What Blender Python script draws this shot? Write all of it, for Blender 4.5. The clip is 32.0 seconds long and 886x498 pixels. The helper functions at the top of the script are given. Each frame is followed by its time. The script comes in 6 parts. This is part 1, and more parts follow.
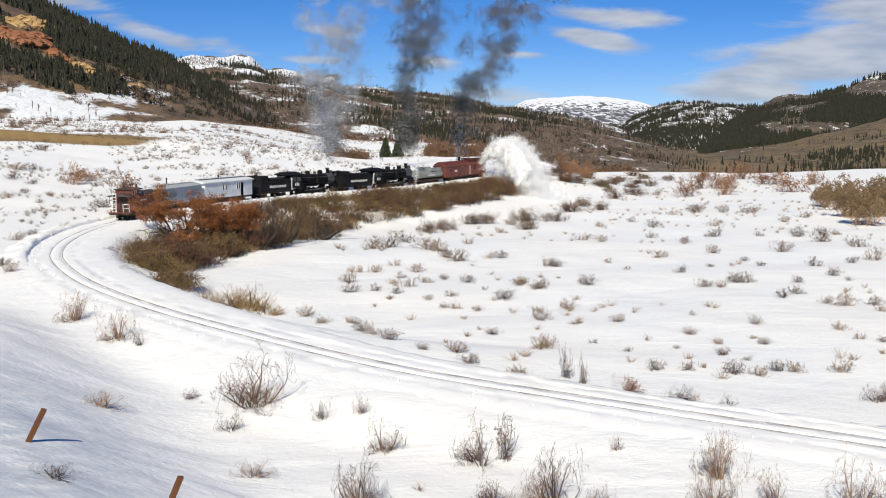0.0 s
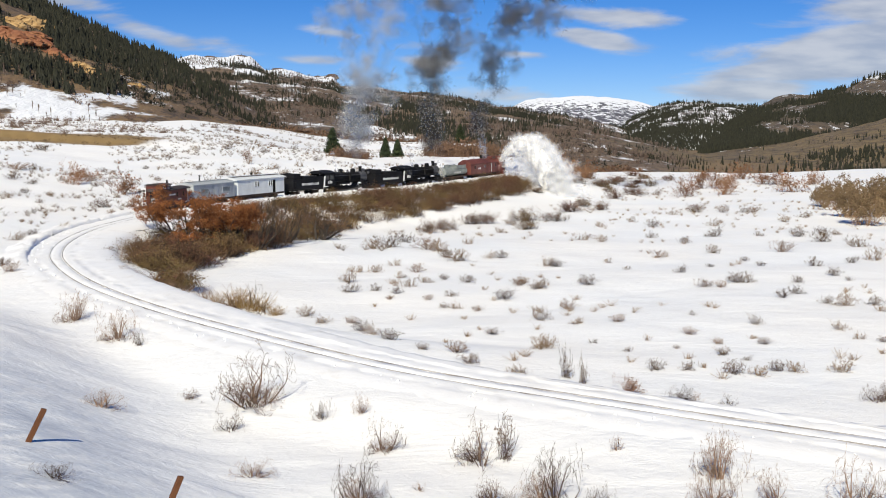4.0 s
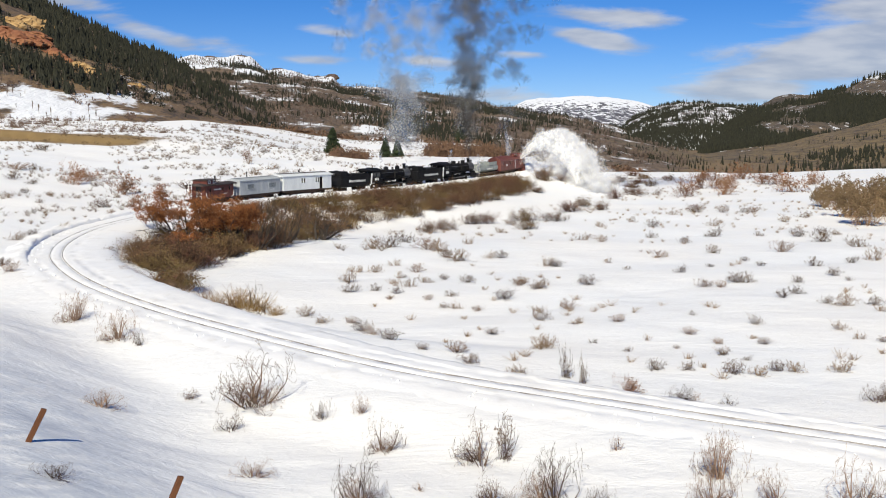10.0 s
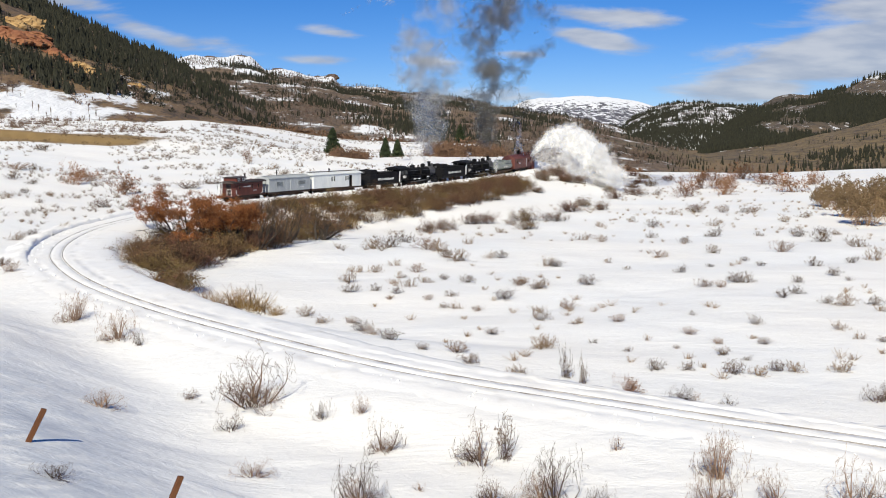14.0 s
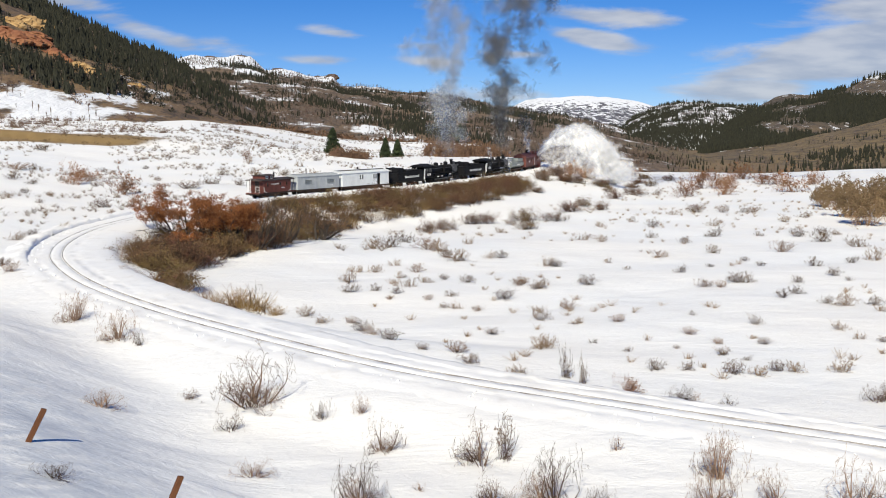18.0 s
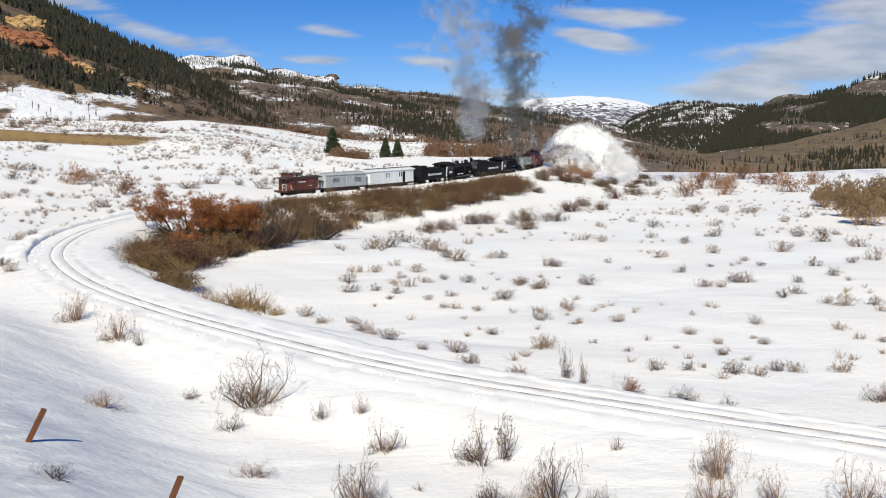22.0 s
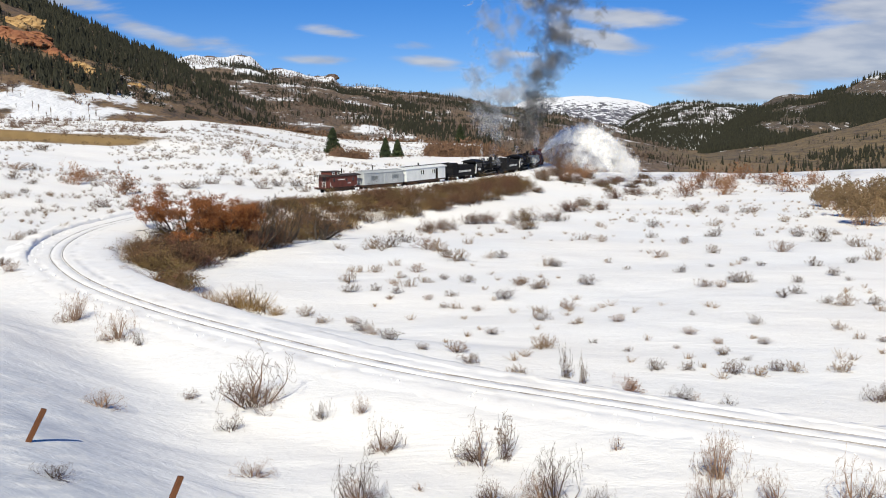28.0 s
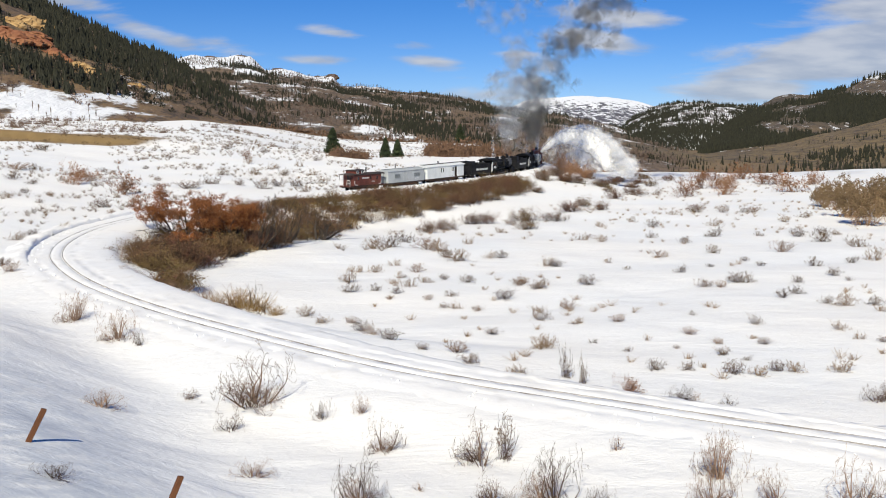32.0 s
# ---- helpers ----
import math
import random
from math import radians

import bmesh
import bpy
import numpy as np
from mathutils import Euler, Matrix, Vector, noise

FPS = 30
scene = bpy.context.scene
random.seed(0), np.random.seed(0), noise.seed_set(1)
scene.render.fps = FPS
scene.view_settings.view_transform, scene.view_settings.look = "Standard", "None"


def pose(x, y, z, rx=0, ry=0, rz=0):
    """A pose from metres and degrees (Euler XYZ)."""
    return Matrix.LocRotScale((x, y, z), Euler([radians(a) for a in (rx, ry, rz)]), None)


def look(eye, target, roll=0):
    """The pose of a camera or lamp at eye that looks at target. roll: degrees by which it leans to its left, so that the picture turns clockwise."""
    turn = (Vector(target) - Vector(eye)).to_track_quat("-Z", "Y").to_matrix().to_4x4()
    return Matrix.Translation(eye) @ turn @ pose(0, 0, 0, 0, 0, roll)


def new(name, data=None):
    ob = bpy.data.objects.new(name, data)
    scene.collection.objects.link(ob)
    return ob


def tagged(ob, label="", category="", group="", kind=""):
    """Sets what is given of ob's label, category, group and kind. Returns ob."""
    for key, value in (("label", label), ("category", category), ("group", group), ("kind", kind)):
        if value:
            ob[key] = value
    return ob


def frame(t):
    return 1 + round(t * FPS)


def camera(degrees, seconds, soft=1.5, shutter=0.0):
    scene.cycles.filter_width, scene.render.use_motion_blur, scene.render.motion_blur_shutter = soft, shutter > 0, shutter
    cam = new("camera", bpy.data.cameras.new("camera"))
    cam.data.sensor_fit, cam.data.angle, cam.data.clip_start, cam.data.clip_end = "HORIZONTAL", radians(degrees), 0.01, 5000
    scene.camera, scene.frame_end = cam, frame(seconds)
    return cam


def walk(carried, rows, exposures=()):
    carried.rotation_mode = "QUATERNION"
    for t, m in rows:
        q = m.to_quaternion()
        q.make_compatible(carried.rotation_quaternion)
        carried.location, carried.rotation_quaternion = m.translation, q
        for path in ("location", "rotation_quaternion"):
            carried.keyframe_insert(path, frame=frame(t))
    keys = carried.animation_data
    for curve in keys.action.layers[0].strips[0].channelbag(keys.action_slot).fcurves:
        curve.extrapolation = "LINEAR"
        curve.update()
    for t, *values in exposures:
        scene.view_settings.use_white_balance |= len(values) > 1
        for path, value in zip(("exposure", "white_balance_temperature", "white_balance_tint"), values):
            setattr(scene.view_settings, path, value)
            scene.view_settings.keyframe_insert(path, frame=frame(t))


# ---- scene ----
EYE = (0.0, 0.0, 9.3)
cam = camera(47.07, 32.0, soft=1.0)
STAND = pose(*EYE, 83.57, 0, 0)
walk(cam, [(0, STAND), (32, STAND)])
scene.view_settings.exposure = 0.05
scene.cycles.transparent_max_bounces = 48

# ---------------------------------------------------------------- light
SUN_WAY = Vector((-0.20, -0.98, 0.82)).normalized()      # towards the sun
sun = new("sun", bpy.data.lights.new("sun", "SUN"))
sun.data.energy, sun.data.angle, sun.data.color = 5.0, radians(0.53), (1.0, 0.93, 0.745)
sun.matrix_world = look(SUN_WAY * 300, (0, 0, 0))


def math_node(nt, op, a, b=None, c=None, clamp=False):
    n = nt.nodes.new("ShaderNodeMath")
    n.operation, n.use_clamp = op, clamp
    for i, v in enumerate((a, b, c)):
        if v is None:
            continue
        if isinstance(v, (int, float)):
            n.inputs[i].default_value = v
        else:
            nt.links.new(v, n.inputs[i])
    return n.outputs[0]


def mix_rgb(nt, fac, a, b):
    n = nt.nodes.new("ShaderNodeMix")
    n.data_type = "RGBA"
    for sock, v in ((n.inputs["Factor"], fac), (n.inputs[6], a), (n.inputs[7], b)):
        if isinstance(v, (int, float)):
            sock.default_value = v
        elif isinstance(v, tuple):
            sock.default_value = (*v, 1.0)
        else:
            nt.links.new(v, sock)
    return n.outputs[2]


def noise_node(nt, coord, scale, detail=4.0, rough=0.55, distort=0.0):
    n = nt.nodes.new("ShaderNodeTexNoise")
    nt.links.new(coord, n.inputs["Vector"])
    n.inputs["Scale"].default_value, n.inputs["Detail"].default_value = scale, detail
    n.inputs["Roughness"].default_value, n.inputs["Distortion"].default_value = rough, distort
    return n.outputs["Fac"]


def ramp(nt, v, lo, hi):
    n = nt.nodes.new("ShaderNodeMapRange")
    n.interpolation_type = "SMOOTHSTEP"
    nt.links.new(v, n.inputs[0])
    n.inputs[1].default_value, n.inputs[2].default_value = lo, hi
    return n.outputs[0]


def make_world():
    w = bpy.data.worlds.new("winter_sky")
    scene.world = w
    w.use_nodes = True
    nt = w.node_tree
    bg = nt.nodes["Background"]
    sky = nt.nodes.new("ShaderNodeTexSky")
    sky.sky_type, sky.sun_disc = "NISHITA", False
    sky.sun_elevation = math.asin(SUN_WAY.z)
    sky.sun_rotation = math.atan2(SUN_WAY.x, SUN_WAY.y)
    sky.altitude, sky.air_density, sky.dust_density, sky.ozone_density = 3000, 1.0, 0.0, 1.5
    tc = nt.nodes.new("ShaderNodeTexCoord")
    sep = nt.nodes.new("ShaderNodeSeparateXYZ")
    nt.links.new(tc.outputs["Generated"], sep.inputs[0])
    # clouds lie on a level sheet: where the line of sight meets it
    up = math_node(nt, "MAXIMUM", sep.outputs[2], 0.02)
    across = math_node(nt, "DIVIDE", sep.outputs[0], math_node(nt, "MAXIMUM", sep.outputs[1], 0.05))
    rise = math_node(nt, "DIVIDE", up, math_node(nt, "MAXIMUM", sep.outputs[1], 0.05))
    comb = nt.nodes.new("ShaderNodeCombineXYZ")
    nt.links.new(math_node(nt, "MULTIPLY", across, 5.0), comb.inputs[0])
    nt.links.new(math_node(nt, "MULTIPLY", rise, 22.0), comb.inputs[1])
    soft = noise_node(nt, comb.outputs[0], 1.6, 7.0, 0.6, 0.4)
    total = None
    # banks of cloud: bearing, height, breadth, depth, slant, weight
    for u0, v0, a, b, k, wt in CLOUDS:
        du = math_node(nt, "SUBTRACT", across, u0)
        dv = math_node(nt, "SUBTRACT", math_node(nt, "SUBTRACT", rise, v0), math_node(nt, "MULTIPLY", du, k))
        q = math_node(nt, "ADD", math_node(nt, "POWER", math_node(nt, "ABSOLUTE", math_node(nt, "DIVIDE", du, a)), 2.0),
                      math_node(nt, "POWER", math_node(nt, "ABSOLUTE", math_node(nt, "DIVIDE", dv, b)), 2.0))
        e = math_node(nt, "MULTIPLY", math_node(nt, "EXPONENT", math_node(nt, "MULTIPLY", q, -1.0)), wt)
        total = e if total is None else math_node(nt, "MAXIMUM", total, e)
    dens = math_node(nt, "ADD", total, math_node(nt, "MULTIPLY", math_node(nt, "SUBTRACT", soft, 0.5), 1.9))
    cover = math_node(nt, "MULTIPLY", ramp(nt, dens, 0.30, 0.92), ramp(nt, total, 0.03, 0.35))
    body = noise_node(nt, comb.outputs[0], 3.0, 4.0, 0.5)
    white = mix_rgb(nt, ramp(nt, body, 0.3, 0.7), CLOUD_SHADE, CLOUD_LIT)
    deep = nt.nodes.new("ShaderNodeHueSaturation")
    deep.inputs["Saturation"].default_value = 1.23
    clear = nt.nodes.new("ShaderNodeMix")
    clear.data_type, clear.blend_type = "RGBA", "MULTIPLY"
    clear.inputs["Factor"].default_value = 1.0
    clear.inputs[7].default_value = (0.82, 0.95, 1.30, 1.0)
    nt.links.new(sky.outputs[0], clear.inputs[6])
    nt.links.new(clear.outputs[2], deep.inputs["Color"])
    nt.links.new(mix_rgb(nt, math_node(nt, "MULTIPLY", cover, 0.85), deep.outputs[0], white), bg.inputs["Color"])
    bg.inputs["Strength"].default_value = 0.068


CLOUD_LIT, CLOUD_SHADE = (8.6, 8.8, 9.2), (5.6, 6.2, 7.4)
CLOUDS = [
    (0.40, 0.082, 0.150, 0.034, 0.18, 1.45), (0.31, 0.045, 0.11, 0.020, 0.08, 1.0), (0.44, 0.122, 0.11, 0.020, 0.12, 1.15), (0.50, 0.060, 0.10, 0.040, 0.0, 1.1),
    (0.165, 0.112, 0.080, 0.0105, -0.05, 1.0), (0.145, 0.092, 0.050, 0.0105, -0.22, 1.05), (0.34, 0.105, 0.09, 0.012, 0.05, 0.7),
    (-0.36, 0.127, 0.06, 0.010, -0.12, 0.9), (-0.285, 0.098, 0.075, 0.012, -0.32, 0.8), (-0.22, 0.082, 0.05, 0.012, -0.1, 0.55),
    (-0.108, 0.099, 0.036, 0.006, -0.10, 0.85), (-0.12, 0.072, 0.040, 0.006, 0, 0.7),
    (-0.012, 0.069, 0.040, 0.008, -0.10, 0.95), (0.080, 0.076, 0.034, 0.006, 0, 0.75), (0.06, 0.038, 0.070, 0.012, 0, 0.8),
    (-0.035, 0.085, 0.03, 0.006, 0, 0.6), (0.02, 0.055, 0.03, 0.004, 0, 0.4),
]
make_world()


# ---------------------------------------------------------------- materials
def principled(name):
    m = bpy.data.materials.new(name)
    m.use_nodes = True
    nt = m.node_tree
    return m, nt, nt.nodes["Principled BSDF"]


def place_of(nt, kind="Object"):
    return nt.nodes.new("ShaderNodeTexCoord").outputs[kind]


def bump(nt, b, height, strength, dist):
    n = nt.nodes.new("ShaderNodeBump")
    n.inputs["Strength"].default_value, n.inputs["Distance"].default_value = strength, dist
    nt.links.new(height, n.inputs["Height"])
    nt.links.new(n.outputs[0], b.inputs["Normal"])


def surface(name, dark, light, rough=0.7, metal=0.0, scale=3.0, fine=18.0, relief=0.02, spread=0.0, streak=1.0, gloss=0.5):
    """A surface that varies between two colours at two scales; spread: how far single objects differ."""
    m, nt, b = principled(name)
    co = place_of(nt)
    if streak != 1.0:
        mp = nt.nodes.new("ShaderNodeMapping")
        mp.inputs["Scale"].default_value = (1, 1, 1 / streak)
        nt.links.new(co, mp.inputs[0])
        co = mp.outputs[0]
    big, small = noise_node(nt, co, scale), noise_node(nt, co, fine, 3.0)
    v = math_node(nt, "ADD", math_node(nt, "MULTIPLY", big, 0.65), math_node(nt, "MULTIPLY", small, 0.35))
    if spread:
        oi = nt.nodes.new("ShaderNodeObjectInfo")
        v = math_node(nt, "ADD", v, math_node(nt, "MULTIPLY", math_node(nt, "SUBTRACT", oi.outputs["Random"], 0.5), spread))
    nt.links.new(mix_rgb(nt, ramp(nt, v, 0.33, 0.67), dark, light), b.inputs["Base Color"])
    b.inputs["Roughness"].default_value, b.inputs["Metallic"].default_value = rough, metal
    b.inputs["Specular IOR Level"].default_value = gloss
    if relief:
        bump(nt, b, small, 0.5, relief)
    return m


def island_surface(name, dark, light, rough=0.85, spread=0.6):
    """For joined pieces: each loose piece takes its own shade."""
    m, nt, b = principled(name)
    geo = nt.nodes.new("ShaderNodeNewGeometry")
    big = ramp(nt, noise_node(nt, geo.outputs["Position"], 0.3), 0.35, 0.65)
    v = math_node(nt, "ADD", math_node(nt, "MULTIPLY", geo.outputs["Random Per Island"], spread), math_node(nt, "MULTIPLY", big, 1 - spread))
    nt.links.new(mix_rgb(nt, v, dark, light), b.inputs["Base Color"])
    b.inputs["Roughness"].default_value = rough
    return m


def snow_surface(name, dirt=0.0, crust=1.0):
    m, nt, b = principled(name)
    co = nt.nodes.new("ShaderNodeNewGeometry").outputs["Position"]
    big, mid, fine = noise_node(nt, co, 0.06), noise_node(nt, co, 0.7, 5.0), noise_node(nt, co, 5.0, 4.0)
    col = mix_rgb(nt, ramp(nt, big, 0.3, 0.7), (0.87, 0.88, 0.90), (0.91, 0.90, 0.885))
    if dirt:
        col = mix_rgb(nt, math_node(nt, "MULTIPLY", ramp(nt, mid, 0.56, 0.75), dirt), col, (0.45, 0.40, 0.34))
    nt.links.new(col, b.inputs["Base Color"])
    b.inputs["Roughness"].default_value = 0.65
    b.inputs["Specular IOR Level"].default_value = 0.25
    h = math_node(nt, "ADD", math_node(nt, "MULTIPLY", mid, 0.8), math_node(nt, "MULTIPLY", fine, 0.2))
    bump(nt, b, h, 0.35, 0.20 * crust)
    return m


def hill_surface(name, grass, scrub, rock, snow_amount, snow_scale=0.02, steep=0.0, low=-100.0, high=5000.0, foot=None):
    """Dry grass and bare scrub with patches of old snow that lie thicker higher up."""
    m, nt, b = principled(name)
    geo = nt.nodes.new("ShaderNodeNewGeometry")
    co = geo.outputs["Position"]
    mp = nt.nodes.new("ShaderNodeMapping")
    mp.inputs["Scale"].default_value = (1, 0.45, 1.6)
    nt.links.new(co, mp.inputs[0])
    co2 = mp.outputs[0]
    big, mid, fine = noise_node(nt, co2, 0.009, 5.0), noise_node(nt, co2, 0.05, 6.0, 0.65), noise_node(nt, co2, 0.35, 4.0, 0.7)
    v = math_node(nt, "ADD", math_node(nt, "MULTIPLY", big, 0.5), math_node(nt, "MULTIPLY", mid, 0.5))
    col = mix_rgb(nt, ramp(nt, v, 0.42, 0.6), grass, scrub)
    col = mix_rgb(nt, ramp(nt, fine, 0.35, 0.75), col, rock)
    brush = noise_node(nt, co2, 0.16, 5.0, 0.75)
    col = mix_rgb(nt, math_node(nt, "MULTIPLY", ramp(nt, brush, 0.49, 0.58), 0.75), col, (0.045, 0.036, 0.030))
    speck = noise_node(nt, co, 0.55, 3.0, 0.8)
    col = mix_rgb(nt, math_node(nt, "MULTIPLY", ramp(nt, speck, 0.52, 0.66), 0.6), col, (0.05, 0.038, 0.034))
    sep = nt.nodes.new("ShaderNodeSeparateXYZ")
    nt.links.new(co, sep.inputs[0])
    patch = math_node(nt, "ADD", noise_node(nt, co2, snow_scale, 7.0, 0.7), math_node(nt, "MULTIPLY", fine, 0.12))
    patch = math_node(nt, "ADD", patch, math_node(nt, "MULTIPLY", ramp(nt, sep.outputs[2], low, high), 0.4))
    if foot:
        at_foot = math_node(nt, "MULTIPLY", ramp(nt, sep.outputs[2], foot[0], foot[1]), ramp(nt, math_node(nt, "ADD", sep.outputs[0], math_node(nt, "MULTIPLY", math_node(nt, "SUBTRACT", big, 0.5), 90.0)), foot[2], foot[3]))
        patch = math_node(nt, "ADD", patch, math_node(nt, "MULTIPLY", at_foot, 0.20))
    cover = ramp(nt, patch, 0.78 - snow_amount, 0.86 - snow_amount)
    nt.links.new(mix_rgb(nt, cover, col, (0.86, 0.88, 0.92)), b.inputs["Base Color"])
    b.inputs["Roughness"].default_value = 0.9
    bump(nt, b, math_node(nt, "ADD", mid, fine), 0.8, 2.0)
    return m


SNOW = snow_surface("snow")
PACKED = snow_surface("packed_snow", 0.22, 1.0)
STEEL = surface("worn_rail_steel", (0.18, 0.16, 0.15), (0.55, 0.53, 0.51), 0.6, 0.1, 0.6, 9)
TIMBER = surface("weathered_post_timber", (0.018, 0.008, 0.004), (0.125, 0.045, 0.014), 0.8, 0, 3, 40, 0.004, 0.3, 6)
TWIG = surface("grey_brown_twigs", (0.07, 0.044, 0.03), (0.25, 0.165, 0.115), 0.9, 0, 0.8, 9, 0, 0.5)
BRUSH_TWIG = surface("dark_brush_twigs", (0.035, 0.022, 0.014), (0.14, 0.085, 0.05), 0.9, 0, 0.8, 9, 0, 0.5)
TWIG_RED = surface("reddish_twigs", (0.11, 0.055, 0.03), (0.30, 0.17, 0.095), 0.9, 0, 0.8, 9, 0, 0.5)
SAGE = surface("dry_sage_twigs", (0.08, 0.052, 0.03), (0.25, 0.17, 0.10), 0.9, 0, 0.8, 9, 0, 0.5)
BARK = surface("dark_oak_bark", (0.022, 0.017, 0.014), (0.07, 0.055, 0.045), 0.95, 0, 2, 22, 0.02)
OAK_LEAF = island_surface("rust_oak_leaves", (0.10, 0.034, 0.010), (0.37, 0.13, 0.032), 0.8)
BRUSH_LEAF = island_surface("dry_brush_leaves", (0.055, 0.03, 0.015), (0.24, 0.135, 0.058), 0.85)
SAGE_LEAF = island_surface("grey_sage_leaves", (0.11, 0.075, 0.045), (0.28, 0.20, 0.125), 0.9)
RUST_LEAF = island_surface("rust_shrub_leaves", (0.13, 0.055, 0.022), (0.38, 0.18, 0.08), 0.85)
OLIVE_LEAF = island_surface("olive_brush_leaves", (0.08, 0.052, 0.017), (0.33, 0.23, 0.08), 0.85)
RUSSET_LEAF = island_surface("russet_brush_leaves", (0.065, 0.027, 0.016), (0.22, 0.10, 0.058), 0.85)
WILLOW = surface("tan_willow_twigs", (0.12, 0.07, 0.04), (0.34, 0.21, 0.115), 0.9, 0, 0.25, 9, 0, 0.3)
WILLOW_TIP = island_surface("tan_willow_tips", (0.12, 0.08, 0.04), (0.30, 0.205, 0.105), 0.9)
DRY_GRASS = island_surface("straw_grass", (0.20, 0.12, 0.04), (0.42, 0.28, 0.11), 0.9)
NEEDLE = island_surface("conifer_needles", (0.008, 0.010, 0.006), (0.036, 0.036, 0.021), 0.95)
SPRUCE = island_surface("spruce_needles", (0.012, 0.020, 0.007), (0.05, 0.070, 0.024), 0.9)
ASPEN = island_surface("bare_aspen_twigs", (0.085, 0.06, 0.05), (0.24, 0.18, 0.145), 0.9)
CLIFF = surface("red_sandstone", (0.17, 0.055, 0.03), (0.33, 0.15, 0.07), 0.9, 0, 0.05, 0.4, 0.6)
OCHRE = surface("ochre_sandstone", (0.26, 0.15, 0.06), (0.50, 0.33, 0.15), 0.9, 0, 0.05, 0.4, 0.6)
HILL_L = hill_surface("forest_floor_scrub", (0.24, 0.155, 0.072), (0.15, 0.10, 0.06), (0.19, 0.12, 0.07), 0.115, 0.035, foot=(44.0, 20.0, -108.0, -150.0))
HILL_M = hill_surface("ridge_scrub", (0.22, 0.15, 0.085), (0.14, 0.10, 0.068), (0.18, 0.125, 0.085), 0.185, 0.024, 0, 70, 112)
HILL_D = hill_surface("forested_slope", (0.17, 0.12, 0.07), (0.085, 0.07, 0.05), (0.12, 0.09, 0.06), 0.15, 0.14, 0, 74, 100)
HILL_R = hill_surface("grassy_slope", (0.24, 0.17, 0.075), (0.13, 0.10, 0.06), (0.18, 0.13, 0.075), 0.06, 0.03, 0, 52, 80)
HILL_S = hill_surface("snowy_scrub", (0.12, 0.09, 0.07), (0.07, 0.058, 0.05), (0.10, 0.08, 0.07), 0.25, 0.13)
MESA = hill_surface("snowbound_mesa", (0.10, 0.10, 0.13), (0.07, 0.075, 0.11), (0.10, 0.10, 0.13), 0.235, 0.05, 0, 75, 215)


# ---------------------------------------------------------------- building helpers
def sm(a, b, x):
    t = np.clip((np.asarray(x, float) - a) / (b - a), 0, 1)
    return t * t * (3 - 2 * t)


def mesh_of(name, verts, faces, material=None, smooth=False):
    me = bpy.data.meshes.new(name)
    me.from_pydata(np.asarray(verts).tolist(), [], np.asarray(faces).tolist() if not isinstance(faces, list) else faces)
    if material:
        me.materials.append(material)
    if smooth:
        me.polygons.foreach_set("use_smooth", [True] * len(me.polygons))
    me.update()
    return me


def part(name, bm, material, parent=None, label="", smooth=False):
    """Links a bmesh, or a ready mesh, as one mesh object under a thing or a part."""
    if isinstance(bm, bmesh.types.BMesh):
        me = bpy.data.meshes.new(name)
        bm.to_mesh(me)
        bm.free()
    else:
        me = bm
    if material and not me.materials:
        me.materials.append(material)
    if smooth:
        me.polygons.foreach_set("use_smooth", [True] * len(me.polygons))
    ob = new(name, me)
    if parent:
        ob.parent = parent
    if label:
        tagged(ob, label)
    return ob


def box(bm, sx, sy, sz, x=0, y=0, z=0, bevel=0.02, rot=None):
    """A box centred on x, y that stands on z."""
    g = bmesh.ops.create_cube(bm, size=1)["verts"]
    m = Matrix.Translation((x, y, z + sz / 2)) @ (rot or Matrix()) @ Matrix.Diagonal((sx, sy, sz, 1))
    bmesh.ops.transform(bm, matrix=m, verts=g)
    if bevel:
        es = list({e for v in g for e in v.link_edges})
        bmesh.ops.bevel(bm, geom=es, offset=bevel, segments=1, affect="EDGES")
    return bm


def rod(bm, a, b, r1, r2=None, n=8, caps=True):
    """A round bar from a to b."""
    a, b = Vector(a), Vector(b)
    d = b - a
    g = bmesh.ops.create_cone(bm, cap_ends=caps, segments=n, radius1=r1, radius2=r1 if r2 is None else r2, depth=d.length)["verts"]
    m = Matrix.Translation((a + b) / 2) @ d.to_track_quat("Z", "Y").to_matrix().to_4x4()
    bmesh.ops.transform(bm, matrix=m, verts=g)
    return bm


def prism(bm, outline, x0, x1):
    """A closed outline of (y, z) drawn out from x0 to x1."""
    rows = [[bm.verts.new((x, y, z)) for y, z in outline] for x in (x0, x1)]
    n = len(outline)
    for i in range(n):
        bm.faces.new((rows[0][i], rows[0][(i + 1) % n], rows[1][(i + 1) % n], rows[1][i]))
    bm.faces.new(rows[0][::-1])
    bm.faces.new(rows[1])
    bmesh.ops.recalc_face_normals(bm, faces=bm.faces)
    return bm


def BM():
    return bmesh.new()


